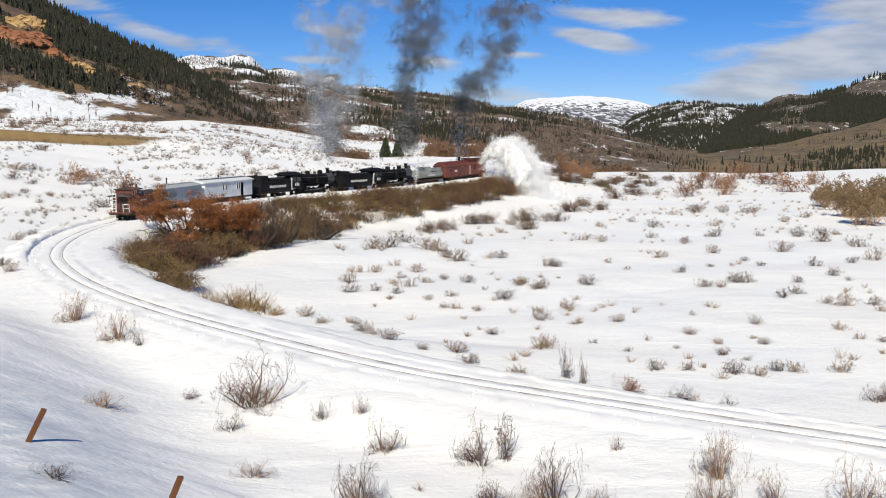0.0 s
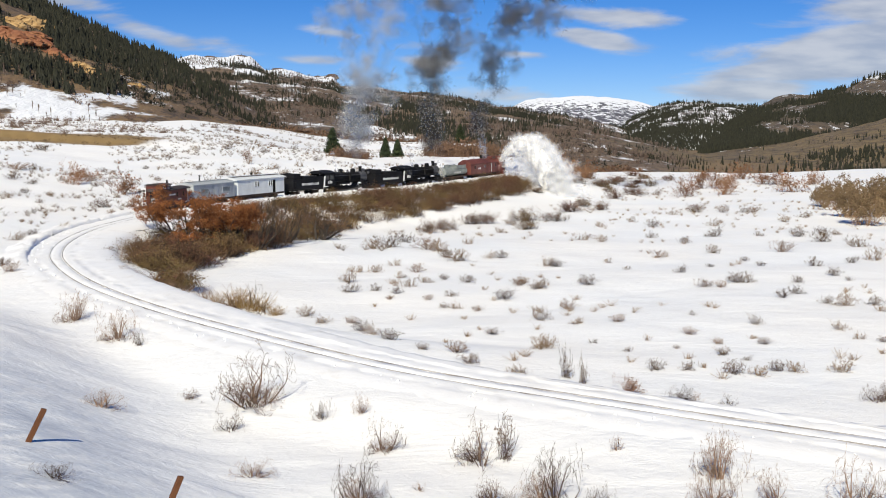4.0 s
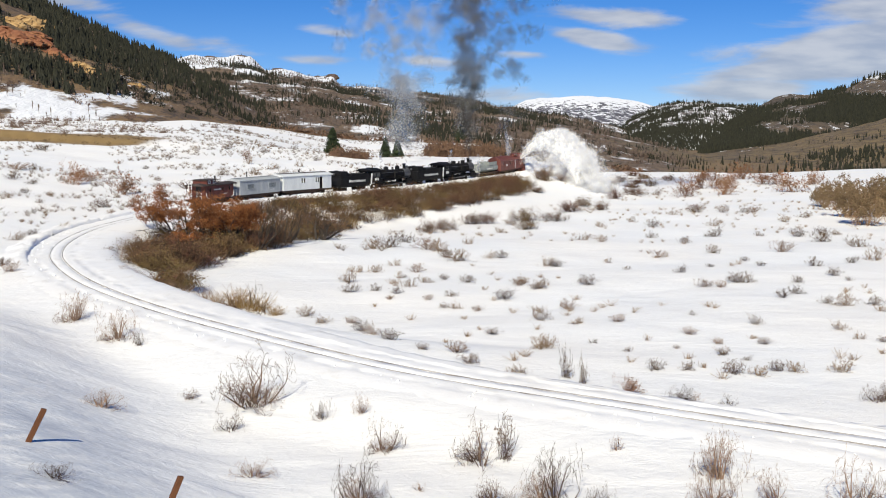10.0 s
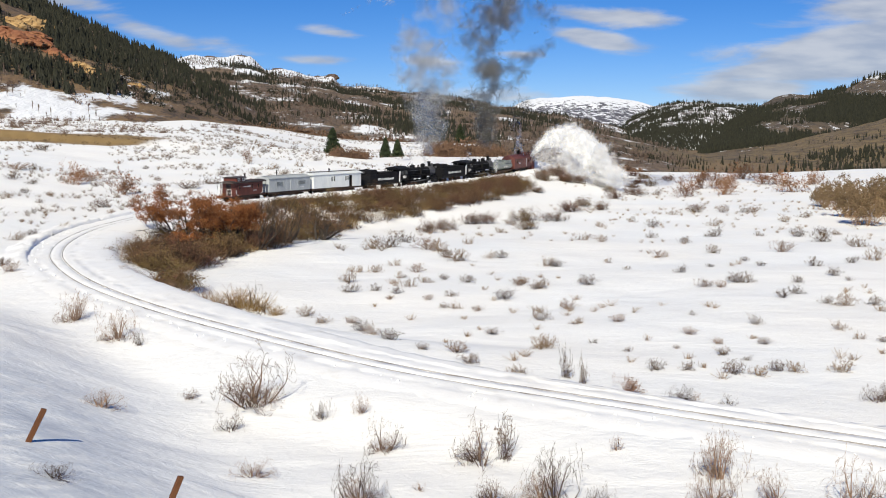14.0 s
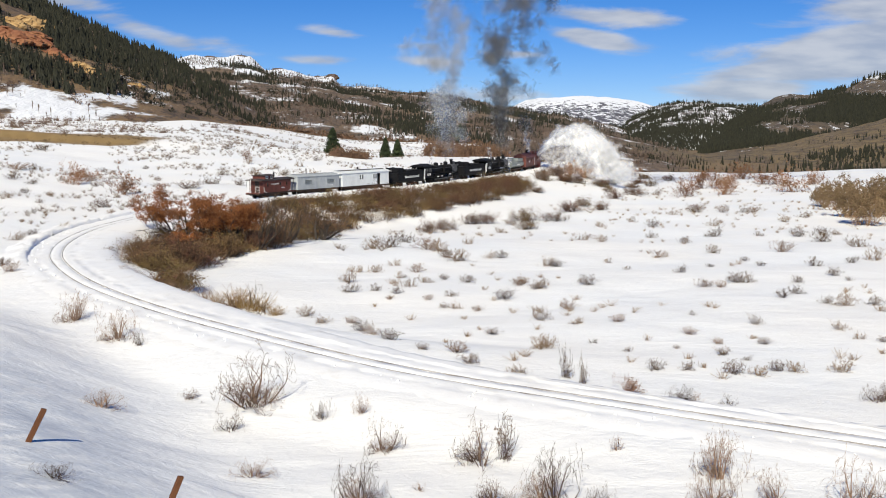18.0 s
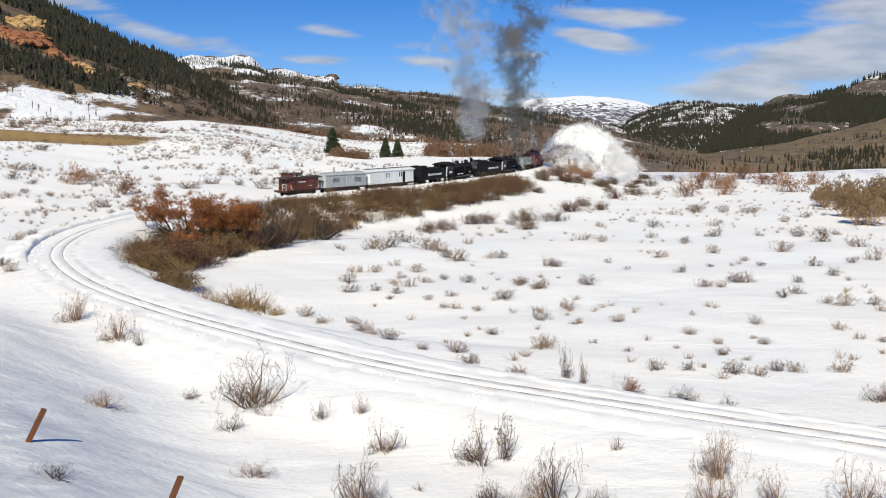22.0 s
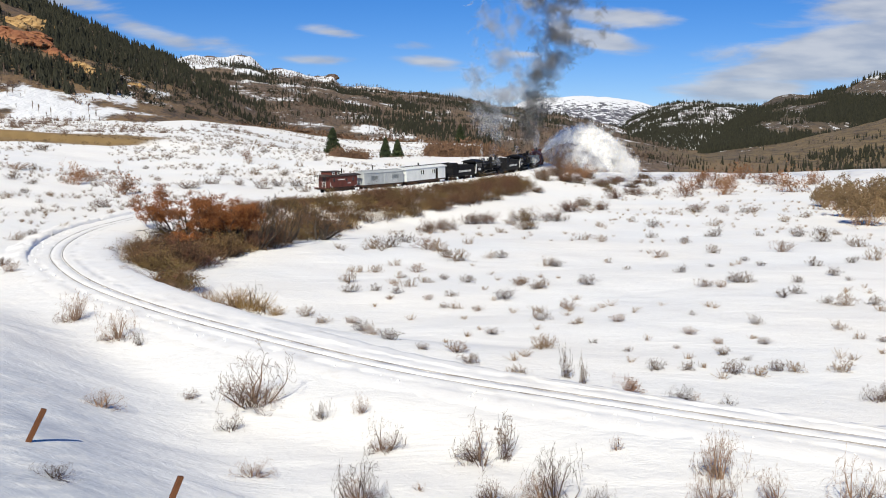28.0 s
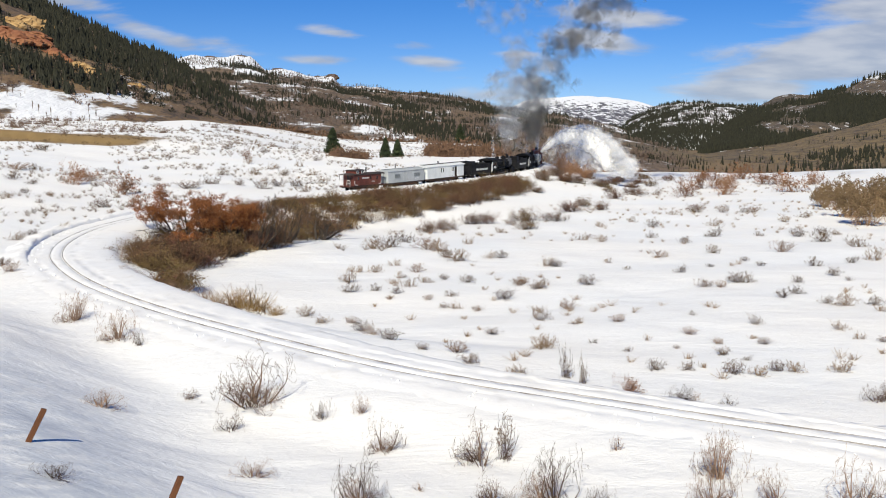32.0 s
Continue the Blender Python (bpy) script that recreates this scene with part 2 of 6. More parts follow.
# ---------------------------------------------------------------- the line of the railway
LINE = np.array([
    (30.0, 28.5, -1.8), (21.0, 32.4, -1.7), (14.7, 35.8, -1.6), (7.2, 40.0, -1.5), (-2.2, 46.1, -1.4), (-11.9, 54.9, -1.2), (-18.6, 62.0, -1.05),
    (-25.2, 70.7, -0.9), (-30.7, 80.7, -0.8), (-33.6, 88.0, -0.75), (-35.6, 96.0, -0.65), (-36.6, 105.0, -0.5), (-36.2, 112.8, -0.35),
    (-34.3, 127.2, -0.2), (-30.1, 141.1, -0.15), (-24.4, 154.3, -0.1), (-17.0, 166.6, -0.1), (-8.3, 178.8, 0.05), (1.7, 193.3, 0.55),
    (9.5, 205.5, 0.95), (16.0, 219.5, 1.35), (20.4, 233.0, 1.6), (22.7, 248.0, 1.75), (23.2, 264.0, 1.8), (21.0, 284.0, 1.8),
    (18.5, 310.0, 1.8), (17.0, 345.0, 1.5), (17.0, 390.0, 1.0)])


def smooth_line(points, step=0.25):
    """A curve through the points, at even steps of its length."""
    out = []
    p = np.vstack([2 * points[0] - points[1], points, 2 * points[-1] - points[-2]])
    for i in range(1, len(p) - 2):
        t = np.linspace(0, 1, 60, endpoint=False)[:, None]
        a, b, c, d = p[i - 1:i + 3]
        out.append(0.5 * (2 * b + (c - a) * t + (2 * a - 5 * b + 4 * c - d) * t ** 2 + (3 * b - a - 3 * c + d) * t ** 3))
    q = np.vstack(out)
    for _ in range(60):
        q[1:-1] = 0.25 * q[:-2] + 0.5 * q[1:-1] + 0.25 * q[2:]
    s = np.r_[0, np.cumsum(np.linalg.norm(np.diff(q, axis=0), axis=1))]
    even = np.arange(0, s[-1], step)
    return even, np.column_stack([np.interp(even, s, q[:, k]) for k in range(3)])


LINE_S, LINE_P = smooth_line(LINE)
ZERO = LINE_S[np.argmin(np.linalg.norm(LINE_P[:, :2] - np.array((-27.6, 147.4)), axis=1))]
TANGENT = np.gradient(LINE_P, axis=0)
TANGENT /= np.linalg.norm(TANGENT, axis=1)[:, None]


def on_line(s):
    """The place on the track s metres past the zero mark."""
    return Vector([float(np.interp(s + ZERO, LINE_S, LINE_P[:, k])) for k in range(3)])


# ---------------------------------------------------------------- the lie of the land
COARSE = LINE_P[::6]
COARSE_T = TANGENT[::6]


def fbm(x, y, scale, seed=0.0, octaves=3):
    """Cheap smooth waves that do not repeat in view."""
    r = np.zeros_like(x)
    amp, k = 1.0, 1.0 / scale
    for o in range(octaves):
        a = 1.3 * o + seed
        r += amp * (np.sin(k * (x * math.cos(a) + y * math.sin(a)) + 1.7 * a + 1.3 * np.sin(k * 0.7 * (y * math.cos(a) - x * math.sin(a)) + a))
                    * np.cos(k * 0.83 * (y * math.cos(a * 1.7) - x * math.sin(a * 1.7)) + 2.1 * a))
        amp, k = amp * 0.5, k * 2.1
    return r


def terrain(x, y):
    x, y = np.atleast_1d(np.asarray(x, float)), np.atleast_1d(np.asarray(y, float))
    out = np.empty_like(x)
    for i in range(0, len(x), 20000):
        out[i:i + 20000] = terrain_bit(x[i:i + 20000], y[i:i + 20000])
    return out


def terrain_bit(x, y):
    dx, dy = x[:, None] - COARSE[None, :, 0], y[:, None] - COARSE[None, :, 1]
    k = np.argmin(dx * dx + dy * dy, axis=1)
    r = np.arange(len(x))
    tx, ty = COARSE_T[k, 0], COARSE_T[k, 1]
    ox, oy = dx[r, k], dy[r, k]
    d = np.hypot(ox, oy)
    side = tx * oy - ty * ox            # over zero: outside the bend
    lateral = np.abs(side) / np.hypot(tx, ty)
    d = np.where(d < 8, np.minimum(d, lateral + 0.3), d)
    zt = COARSE[k, 2] - 0.22
    u = x / np.maximum(np.abs(y), 5)
    # the meadow inside the bend
    field = -2.9 - 0.3 * sm(60, 150, y) + 0.32 * fbm(x, y, 15, 0.4) + 0.10 * fbm(x, y, 4, 2.0, 2)
    field = field - 5.5 * sm(330, 430, y) + 1.2 * sm(0.30, 0.45, u) * sm(150, 260, y)
    wide = 7 + 10 * sm(68, 52, y) + 6 * sm(62, 85, y) * sm(140, 115, y) + 26 * sm(110, 160, y) * sm(260, 215, y)
    zin = zt + (field - zt) * sm(2.6, wide, d)
    # the near leg stands on a low bank with a sharp inner shoulder
    zin = zin - 0.75 * sm(1.5, 4.6, d) * sm(62, 48, y) * (1 - sm(2.6, wide, d))
    # the camera's side of the line
    near = -1.95 + 2.6 * sm(0, 12, -5.0 - 0.5 * (y - 31) - x) * sm(75, 45, y) * sm(10, 25, y) + 9.0 * sm(16, 2, y) + 0.10 * fbm(x, y, 5, 1.0) + 0.05 * fbm(x, y, 1.7, 0.2, 2)
    near = near - 0.35 * np.exp(-((x + 4) / 9) ** 2 - ((y - 36) / 5) ** 2)
    znear = zt + 0.15 + (near - zt - 0.15) * sm(2.6, 9, d)
    # the slope behind the line
    lift = sm(-0.03, -0.25, u)
    bend = COARSE[:, 1] < 200
    away = np.sqrt(np.min((dx * dx + dy * dy)[:, bend], axis=1))
    rise = (0.028 + 0.036 * lift) * np.clip(away - 4, 0, 205)
    zfar = zt + 0.2 + rise - 4.0 * sm(262, 300, y) * (1 - lift) + 3.2 * sm(330, 450, y) * sm(0.12, 0.0, u) * (1 - lift)
    zfar = zfar + (0.30 * fbm(x, y, 12, 3.0) + 0.16 * fbm(x, y, 4, 5.0, 3)) * sm(4, 20, d)
    w = sm(58, 92, y)
    zout = znear * (1 - w) + zfar * w
    z = np.where(side > 0, zout, zin)
    far = sm(430, 620, np.hypot(x, y))
    z = z * (1 - far) + (-7.0 + 0.6 * fbm(x, y, 60, 1.0)) * far
    back = sm(2, -12, y)
    return z * (1 - back) + 8.0 * back


def ground_at(x, y):
    return float(terrain([x], [y])[0])


def make_ground():
    az = np.r_[np.linspace(-180, -30, 40, endpoint=False), np.linspace(-30, 30, 301), np.linspace(30, 180, 41)[1:-1]]
    rr = np.r_[np.linspace(1.5, 18, 12, endpoint=False), 18 * np.exp(np.arange(0, 300) * math.log(480 / 18) / 300), np.geomspace(480, 4700, 40)]
    A, R = np.meshgrid(np.radians(az), rr)
    x, y = (R * np.sin(A)).ravel(), (R * np.cos(A)).ravel()
    v = np.column_stack([x, y, terrain(x, y)])
    na, nr = len(az), len(rr)
    i = np.arange(nr - 1)[:, None] * na
    j = np.arange(na)[None, :]
    j2 = (j + 1) % na
    f = np.stack([i + j, i + j2, i + na + j2, i + na + j], -1).reshape(-1, 4)[:, ::-1]
    v = np.vstack([v, [0, 0, float(v[:na, 2].mean())]])
    cap = [(int(a), int(b), len(v) - 1) for a, b in zip(range(na), list(range(1, na)) + [0])]
    me = mesh_of("ground", v, f.tolist() + cap, GROUND, True)
    return tagged(new("ground", me), "snow-covered meadow and slopes round a railway bend", "ground", kind="structure")


def ground_surface():
    """Snow over the near land; farther off, dry valley grass with patches of snow."""
    m, nt, b = principled("snowfield")
    co = nt.nodes.new("ShaderNodeNewGeometry").outputs["Position"]
    sep = nt.nodes.new("ShaderNodeSeparateXYZ")
    nt.links.new(co, sep.inputs[0])
    big, mid, fine = noise_node(nt, co, 0.05), noise_node(nt, co, 0.45, 6.0, 0.5), noise_node(nt, co, 5.0, 3.0)
    snow = mix_rgb(nt, ramp(nt, big, 0.3, 0.7), (0.865, 0.88, 0.90), (0.91, 0.90, 0.885))
    grass = mix_rgb(nt, noise_node(nt, co, 0.04, 6.0), (0.10, 0.07, 0.035), (0.30, 0.21, 0.10))
    far = ramp(nt, math_node(nt, "ADD", sep.outputs[1], math_node(nt, "MULTIPLY", noise_node(nt, co, 0.02, 5.0), 90.0)), 455.0, 475.0)
    # a strip of bare dry grass along the foot of the wooded mountain
    wavy = math_node(nt, "ADD", sep.outputs[1], math_node(nt, "MULTIPLY", noise_node(nt, co, 0.06, 4.0), 26.0))
    strip = math_node(nt, "MULTIPLY", ramp(nt, wavy, 262.0, 266.0), ramp(nt, wavy, 290.0, 284.0))
    strip = math_node(nt, "MULTIPLY", strip, ramp(nt, sep.outputs[0], -70.0, -77.0))
    straw = mix_rgb(nt, noise_node(nt, co, 0.2, 5.0), (0.20, 0.13, 0.055), (0.34, 0.24, 0.11))
    # blue-grey shade of the embankment slope painted into the crusted snow, in patches
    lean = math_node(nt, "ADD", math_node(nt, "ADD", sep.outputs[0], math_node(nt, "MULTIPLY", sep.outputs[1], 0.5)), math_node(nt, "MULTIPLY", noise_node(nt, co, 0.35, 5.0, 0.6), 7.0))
    bank_shade = math_node(nt, "MULTIPLY", ramp(nt, lean, 12.4, 6.5), ramp(nt, sep.outputs[1], 52.0, 31.0))
    bank_shade = math_node(nt, "MULTIPLY", bank_shade, ramp(nt, noise_node(nt, co, 1.1, 6.0, 0.65), 0.22, 0.62))
    snow = mix_rgb(nt, bank_shade, snow, (0.58, 0.62, 0.69))
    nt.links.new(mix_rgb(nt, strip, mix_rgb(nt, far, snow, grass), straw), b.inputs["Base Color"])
    b.inputs["Roughness"].default_value = 0.65
    b.inputs["Specular IOR Level"].default_value = 0.25
    drift = nt.nodes.new("ShaderNodeMapping")
    drift.inputs["Rotation"].default_value = (0, 0, radians(-38))
    drift.inputs["Scale"].default_value = (0.6, 1.15, 1.0)
    nt.links.new(co, drift.inputs[0])
    crust = noise_node(nt, drift.outputs[0], 1.5, 6.0, 0.62, 1.6)
    dune = noise_node(nt, drift.outputs[0], 0.22, 3.0, 0.5, 0.8)
    h = math_node(nt, "ADD", math_node(nt, "MULTIPLY", mid, 0.7), math_node(nt, "MULTIPLY", fine, 0.10))
    bump(nt, b, math_node(nt, "ADD", math_node(nt, "ADD", h, math_node(nt, "MULTIPLY", crust, 0.36)), math_node(nt, "MULTIPLY", dune, 1.5)), 0.42, 0.34)
    return m


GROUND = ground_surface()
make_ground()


def sweep(offsets, s0, s1, step=1.0, wobble=0.0, taper=0.0, narrow=False):
    """A strip along the line; offsets: (across, up), across to the outside of the bend positive."""
    k = np.arange(int(s0 / 0.25), min(int(s1 / 0.25), len(LINE_P) - 1), max(1, int(step / 0.25)))
    p, t = LINE_P[k], TANGENT[k]
    n = np.column_stack([-t[:, 1], t[:, 0]])
    n /= np.linalg.norm(n, axis=1)[:, None]
    rng = np.random.default_rng(5)
    rows = []
    ends = np.minimum(1, np.minimum(np.arange(len(k)), np.arange(len(k))[::-1]) * step / taper) if taper else 1.0
    for o, h in offsets:
        jit = rng.normal(0, wobble, len(k)) if wobble and abs(o) > 1.1 else rng.normal(0, wobble * 0.7, len(k)) if wobble else 0
        o = np.full(len(k), float(o))
        if narrow:
            o = np.where(o < -1.6, -1.6 + (o + 1.6) * np.interp(LINE_S[k], NARROW_S, NARROW_K), o)
        rows.append(np.column_stack([p[:, :2] + n * o[:, None], p[:, 2] - 0.3 * (taper > 0) + (h + 0.3 * (taper > 0) + jit) * ends]))
    v = np.stack(rows, 1).reshape(-1, 3)
    m = len(offsets)
    i = np.arange(len(k) - 1)[:, None] * m
    j = np.arange(m - 1)[None, :]
    f = np.stack([i + j, i + j + 1, i + m + j + 1, i + m + j], -1).reshape(-1, 4)
    return v, f[:, ::-1]


# how the inner shoulder of the bed widens towards the bend
NARROW_S, NARROW_K = (0, 25.5, 36.5, 50.0, 64.8), (0.2, 0.25, 0.45, 0.72, 1.0)


def make_track():
    END = float(LINE_S[-1]) - 2
    half = [(0.0, 0.0), (0.32, -0.004), (0.36, -0.035), (0.41, -0.07), (0.52, -0.06), (0.56, -0.02), (0.64, 0.0), (0.95, 0.005), (1.25, 0.015), (1.32, -0.004), (1.75, 0.0), (1.95, 0.03), (2.2, 0.02)]
    bed = [(-5.4, -0.75), (-4.7, -0.22), (-4.2, -0.04), (-3.2, 0.03)] + [(-o, h) for o, h in half[:0:-1]] + half + [(3.2, -0.06), (4.4, -0.40)]
    v, f = sweep(bed, 0, END, 0.5, 0.026, narrow=True)
    tagged(new("track_bed", mesh_of("track_bed", v, f, PACKED, True)), "ploughed snow bed of a narrow-gauge railway", "track bed", kind="structure")
    track = tagged(new("railway_track"), "narrow-gauge railway track sunk in ploughed snow", "railway track", kind="structure")
    for o in (-0.49, 0.49):
        prof = [(o - 0.03, -0.11), (o - 0.028, -0.006), (o + 0.028, -0.006), (o + 0.03, -0.11)]
        v, f = sweep(prof, 0, END, 0.5)
        part("rail", mesh_of("rail", v, f, STEEL), STEEL, track)


make_track()


def snow_bank():
    """The wall of snow that the plough has left outside the tight of the bend."""
    wall = [(2.15, -0.05), (2.25, 0.24), (2.45, 0.36), (3.0, 0.33), (4.4, -0.1)]
    v, f = sweep(wall, ZERO - 78, ZERO - 8, 0.5, 0.11, 16.0)
    tagged(new("snow_bank", mesh_of("snow_bank", v, f, SNOW, True)), "low ploughed snow bank beside the track", "snow bank", kind="structure")


snow_bank()


def near_bank():
    """A lip of thrown snow along the inner side, over the height of the wheels' rims."""
    lip = [(-3.9, -0.35), (-2.7, 0.24), (-2.2, 0.34), (-1.85, 0.26), (-1.62, 0.02)]
    v, f = sweep(lip, ZERO - 46, float(LINE_S[-1]) - 6, 0.5, 0.06, 20.0)
    tagged(new("snow_lip", mesh_of("snow_lip", v, f, SNOW, True)), "lip of thrown snow beside the rails", "snow bank", kind="structure")


near_bank()


def snow_clods():
    """Clods of snow that the plough has rolled along both shoulders."""
    rng = np.random.default_rng(77)
    bm = BM()
    bmesh.ops.create_icosphere(bm, subdivisions=1, radius=1)
    tv = np.array([v.co for v in bm.verts])
    tf = np.array([[v.index for v in f.verts] for f in bm.faces])
    bm.free()
    n = 320
    k = rng.integers(0, len(LINE_P) - 8, n)
    o = rng.uniform(1.3, 2.5, n)
    t = TANGENT[k]
    r = 0.03 + 0.09 * rng.random(n) ** 2
    c = np.column_stack([LINE_P[k, 0] - t[:, 1] * o, LINE_P[k, 1] + t[:, 0] * o, LINE_P[k, 2] + 0.03 - 0.12 * np.clip(np.abs(o) - 2.4, 0, 2)])
    v = (c[:, None] + tv[None] * r[:, None, None] * rng.uniform(0.6, 1.2, (n, len(tv), 1))).reshape(-1, 3)
    f = (tf[None] + (np.arange(n) * len(tv))[:, None, None]).reshape(-1, 3)
    tagged(new("snow_clods", mesh_of("snow_clods", v, f, SNOW)), "clods of thrown snow along the track", "snow clod", kind="stuff")


snow_clods()


# ---------------------------------------------------------------- mountains
MOUNTAINS = {}


def mountain(name, label, material, base_d, ridge_d, base_z, ridge, power=1.15, rough=6.0, jag=3.0, back=0.5, seed=1.0, n=220, m=46):
    """A ridge of hills. ridge: (across, height) at the distance ridge_d."""
    rx, rz = np.array([r[0] for r in ridge]) / ridge_d, np.array([r[1] for r in ridge], float)

    def at(u, v):
        crest = np.clip(v, 0, 1) ** 5
        span = (rx[-1] - rx[0]) * 0.05
        low = sum(np.interp(u + k * span, rx, rz) for k in (-2, -1, 0, 1, 2)) / 5
        top = low + (np.interp(u, rx, rz) - low + jag * fbm(u * ridge_d, u * 0, ridge_d * 0.012, seed, 4)) * crest
        D = base_d + (ridge_d - base_d) * v
        prof = np.where(v <= 1, np.clip(v, 0, 1) ** power, 1 - (v - 1) * 1.2)
        z = base_z + (top - base_z) * prof
        z = z + rough * fbm(u * D, D, 90, seed, 4) * np.clip(v, 0, 1) * np.clip(1.12 - v, 0.0, 1) * 1.8
        return u * D, D, z
    u = np.linspace(rx[0], rx[-1], n)
    v = np.r_[np.linspace(0, 1, m), np.linspace(1, 1 + back, 8)[1:]]
    V, U = np.meshgrid(v, u)
    x, y, z = at(U.ravel(), V.ravel())
    k = len(v)
    i, j = np.arange(n - 1)[:, None] * k, np.arange(k - 1)[None, :]
    f = np.stack([i + j, i + j + 1, i + k + j + 1, i + k + j], -1).reshape(-1, 4)[:, ::-1]
    ob = new(name, mesh_of(name, np.column_stack([x, y, z]), f, material, True))
    MOUNTAINS[name] = (at, rx[0], rx[-1])
    return tagged(ob, label, "mountain", kind="structure")


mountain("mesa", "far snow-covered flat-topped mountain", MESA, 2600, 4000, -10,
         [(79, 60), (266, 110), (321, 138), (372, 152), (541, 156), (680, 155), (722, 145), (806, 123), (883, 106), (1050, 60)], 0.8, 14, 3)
mountain("mid_hill", "wooded round hill with old snow", HILL_S, 1000, 2000, -10,
         [(261, -17), (305, -2), (353, 22), (366, 38), (387, 50), (407, 61), (436, 67), (467, 70), (502, 72), (530, 71), (557, 65), (574, 61), (601, 62), (618, 58), (679, 39), (769, 6)], 0.8, 9, 1.5, seed=2)
mountain("long_ridge", "long scrub-covered ridge with snowy crags", HILL_M, 440, 1500, -9,
         [(-560, 154), (-463, 126), (-397, 119), (-365, 122), (-315, 119), (-282, 122), (-258, 104), (-217, 102), (-176, 94), (-160, 98), (-152, 83),
          (-69, 73), (-3, 68), (54, 58), (129, 45), (195, 36), (262, 18), (345, -10), (428, -25)], 0.95, 7, 2.6, seed=3)
mountain("forest_mountain", "steep conifer-covered mountain with red cliffs", HILL_L, 290, 700, -6,
         [(-419, 169), (-335, 135), (-298, 116), (-276, 102), (-261, 95), (-242, 84), (-223, 76), (-204, 68), (-186, 60), (-167, 50), (-148, 41), (-129, 28), (-110, 15), (-87, 2), (-50, -8)],
         0.85, 4, 1.2, seed=4)
mountain("dark_mountain", "dark conifer-covered mountain with snowy top", HILL_D, 830, 1350, -10,
         [(296, -36), (333, -8), (362, 11), (380, 24), (399, 36), (418, 48), (436, 57), (457, 61), (481, 62), (513, 63), (532, 73), (552, 83), (580, 89), (633, 101), (721, 117), (900, 130)],
         0.8, 7, 1.5, seed=6)
mountain("grassy_spur", "grassy spur with scattered conifers", HILL_R, 470, 820, -10,
         [(-20, 9), (34, 9.5), (80, 8.5), (125, 5), (152, 2.5), (184, -3), (211, -8), (236, -5.5), (279, 4), (324, 14.5), (354, 23), (413, 40), (502, 62), (640, 80)],
         1.05, 2.0, 0.6, seed=5)


# ---------------------------------------------------------------- the train
BLACK = surface("sooty_black_paint", (0.005, 0.005, 0.006), (0.014, 0.014, 0.016), 0.6, 0, 0.6, 6, 0.006, gloss=0.15)
BLACK_IRON = surface("greasy_black_iron", (0.008, 0.008, 0.008), (0.024, 0.022, 0.020), 0.6, 0.1, 1, 9, 0.006, gloss=0.2)
GRAPHITE = surface("graphite_grey_smokebox", (0.06, 0.06, 0.065), (0.15, 0.15, 0.155), 0.55, 0.3, 1, 8, 0.006)
COAL = surface("coal", (0.004, 0.004, 0.005), (0.02, 0.02, 0.02), 0.6, 0, 3, 14, 0.05)
WHITE_PAINT = surface("white_paint", (0.62, 0.62, 0.60), (0.82, 0.82, 0.80), 0.55, 0, 2, 15, 0.003)
CABOOSE_RED = surface("oxide_red_boards", (0.085, 0.022, 0.015), (0.15, 0.040, 0.026), 0.65, 0, 0.8, 9, 0.004, 0, 3)
ROTARY_RED = surface("faded_oxide_red_steel", (0.10, 0.028, 0.022), (0.17, 0.050, 0.036), 0.6, 0, 0.6, 7, 0.005, 0, 3)
ROOF_DARK = surface("tarred_car_roof", (0.025, 0.018, 0.016), (0.07, 0.05, 0.045), 0.8, 0, 0.8, 8, 0.01)
GREY_PAINT = surface("worn_grey_boards", (0.34, 0.365, 0.385), (0.46, 0.485, 0.50), 0.7, 0, 0.8, 9, 0.004, 0, 3)
SILVER = surface("silver_white_boards", (0.63, 0.66, 0.675), (0.76, 0.785, 0.79), 0.6, 0, 0.7, 9, 0.004, 0, 3)
TANK_GREY = surface("dull_grey_tank_plate", (0.19, 0.205, 0.195), (0.30, 0.325, 0.31), 0.6, 0.1, 0.8, 9, 0.005)
GLASS = surface("dark_window_glass", (0.01, 0.012, 0.014), (0.03, 0.035, 0.04), 0.1, 0, 1, 3, 0)
BROWN_IRON = surface("rusty_underframe_iron", (0.022, 0.014, 0.010), (0.07, 0.04, 0.028), 0.8, 0.2, 1, 9, 0.006)

AXLES = []          # (wheelset, radius, where it sits on its vehicle)
VEHICLES = []       # (thing, how far it lies along the train)


def vehicle(name, rear, front, label, category="railway car"):
    ob = tagged(new(name), label, category, "train on the bend")
    VEHICLES.append((ob, rear, front))
    return ob


WHEEL_MESH = {}


def wheelset(parent, x, r, gauge=0.98, cranks=False):
    """Two wheels on an axle."""
    key = (round(r, 2), cranks)
    if key not in WHEEL_MESH:
        bm = BM()
        rod(bm, (0, -0.62 - 0.35 * cranks, 0), (0, 0.62 + 0.35 * cranks, 0), 0.07)
        for sy in (-1, 1):
            rod(bm, (0, sy * (gauge / 2 - 0.04), 0), (0, sy * (gauge / 2 + 0.09), 0), r, n=20)
            rod(bm, (0, sy * (gauge / 2 - 0.07), 0), (0, sy * (gauge / 2 - 0.04), 0), r + 0.03, n=20)
            if cranks:
                box(bm, 0.62, 0.12, 0.34, 0.10, sy * 0.92, -0.17, 0.03)
        me = bpy.data.meshes.new("wheelset")
        bm.to_mesh(me)
        bm.free()
        me.materials.append(BLACK_IRON)
        WHEEL_MESH[key] = me
    ob = part("wheelset", WHEEL_MESH[key], BLACK_IRON, parent)
    ob.location = (x, 0, r)
    AXLES.append((ob, r, (x, 0, r)))
    return ob


TRUCK_MESH = {}


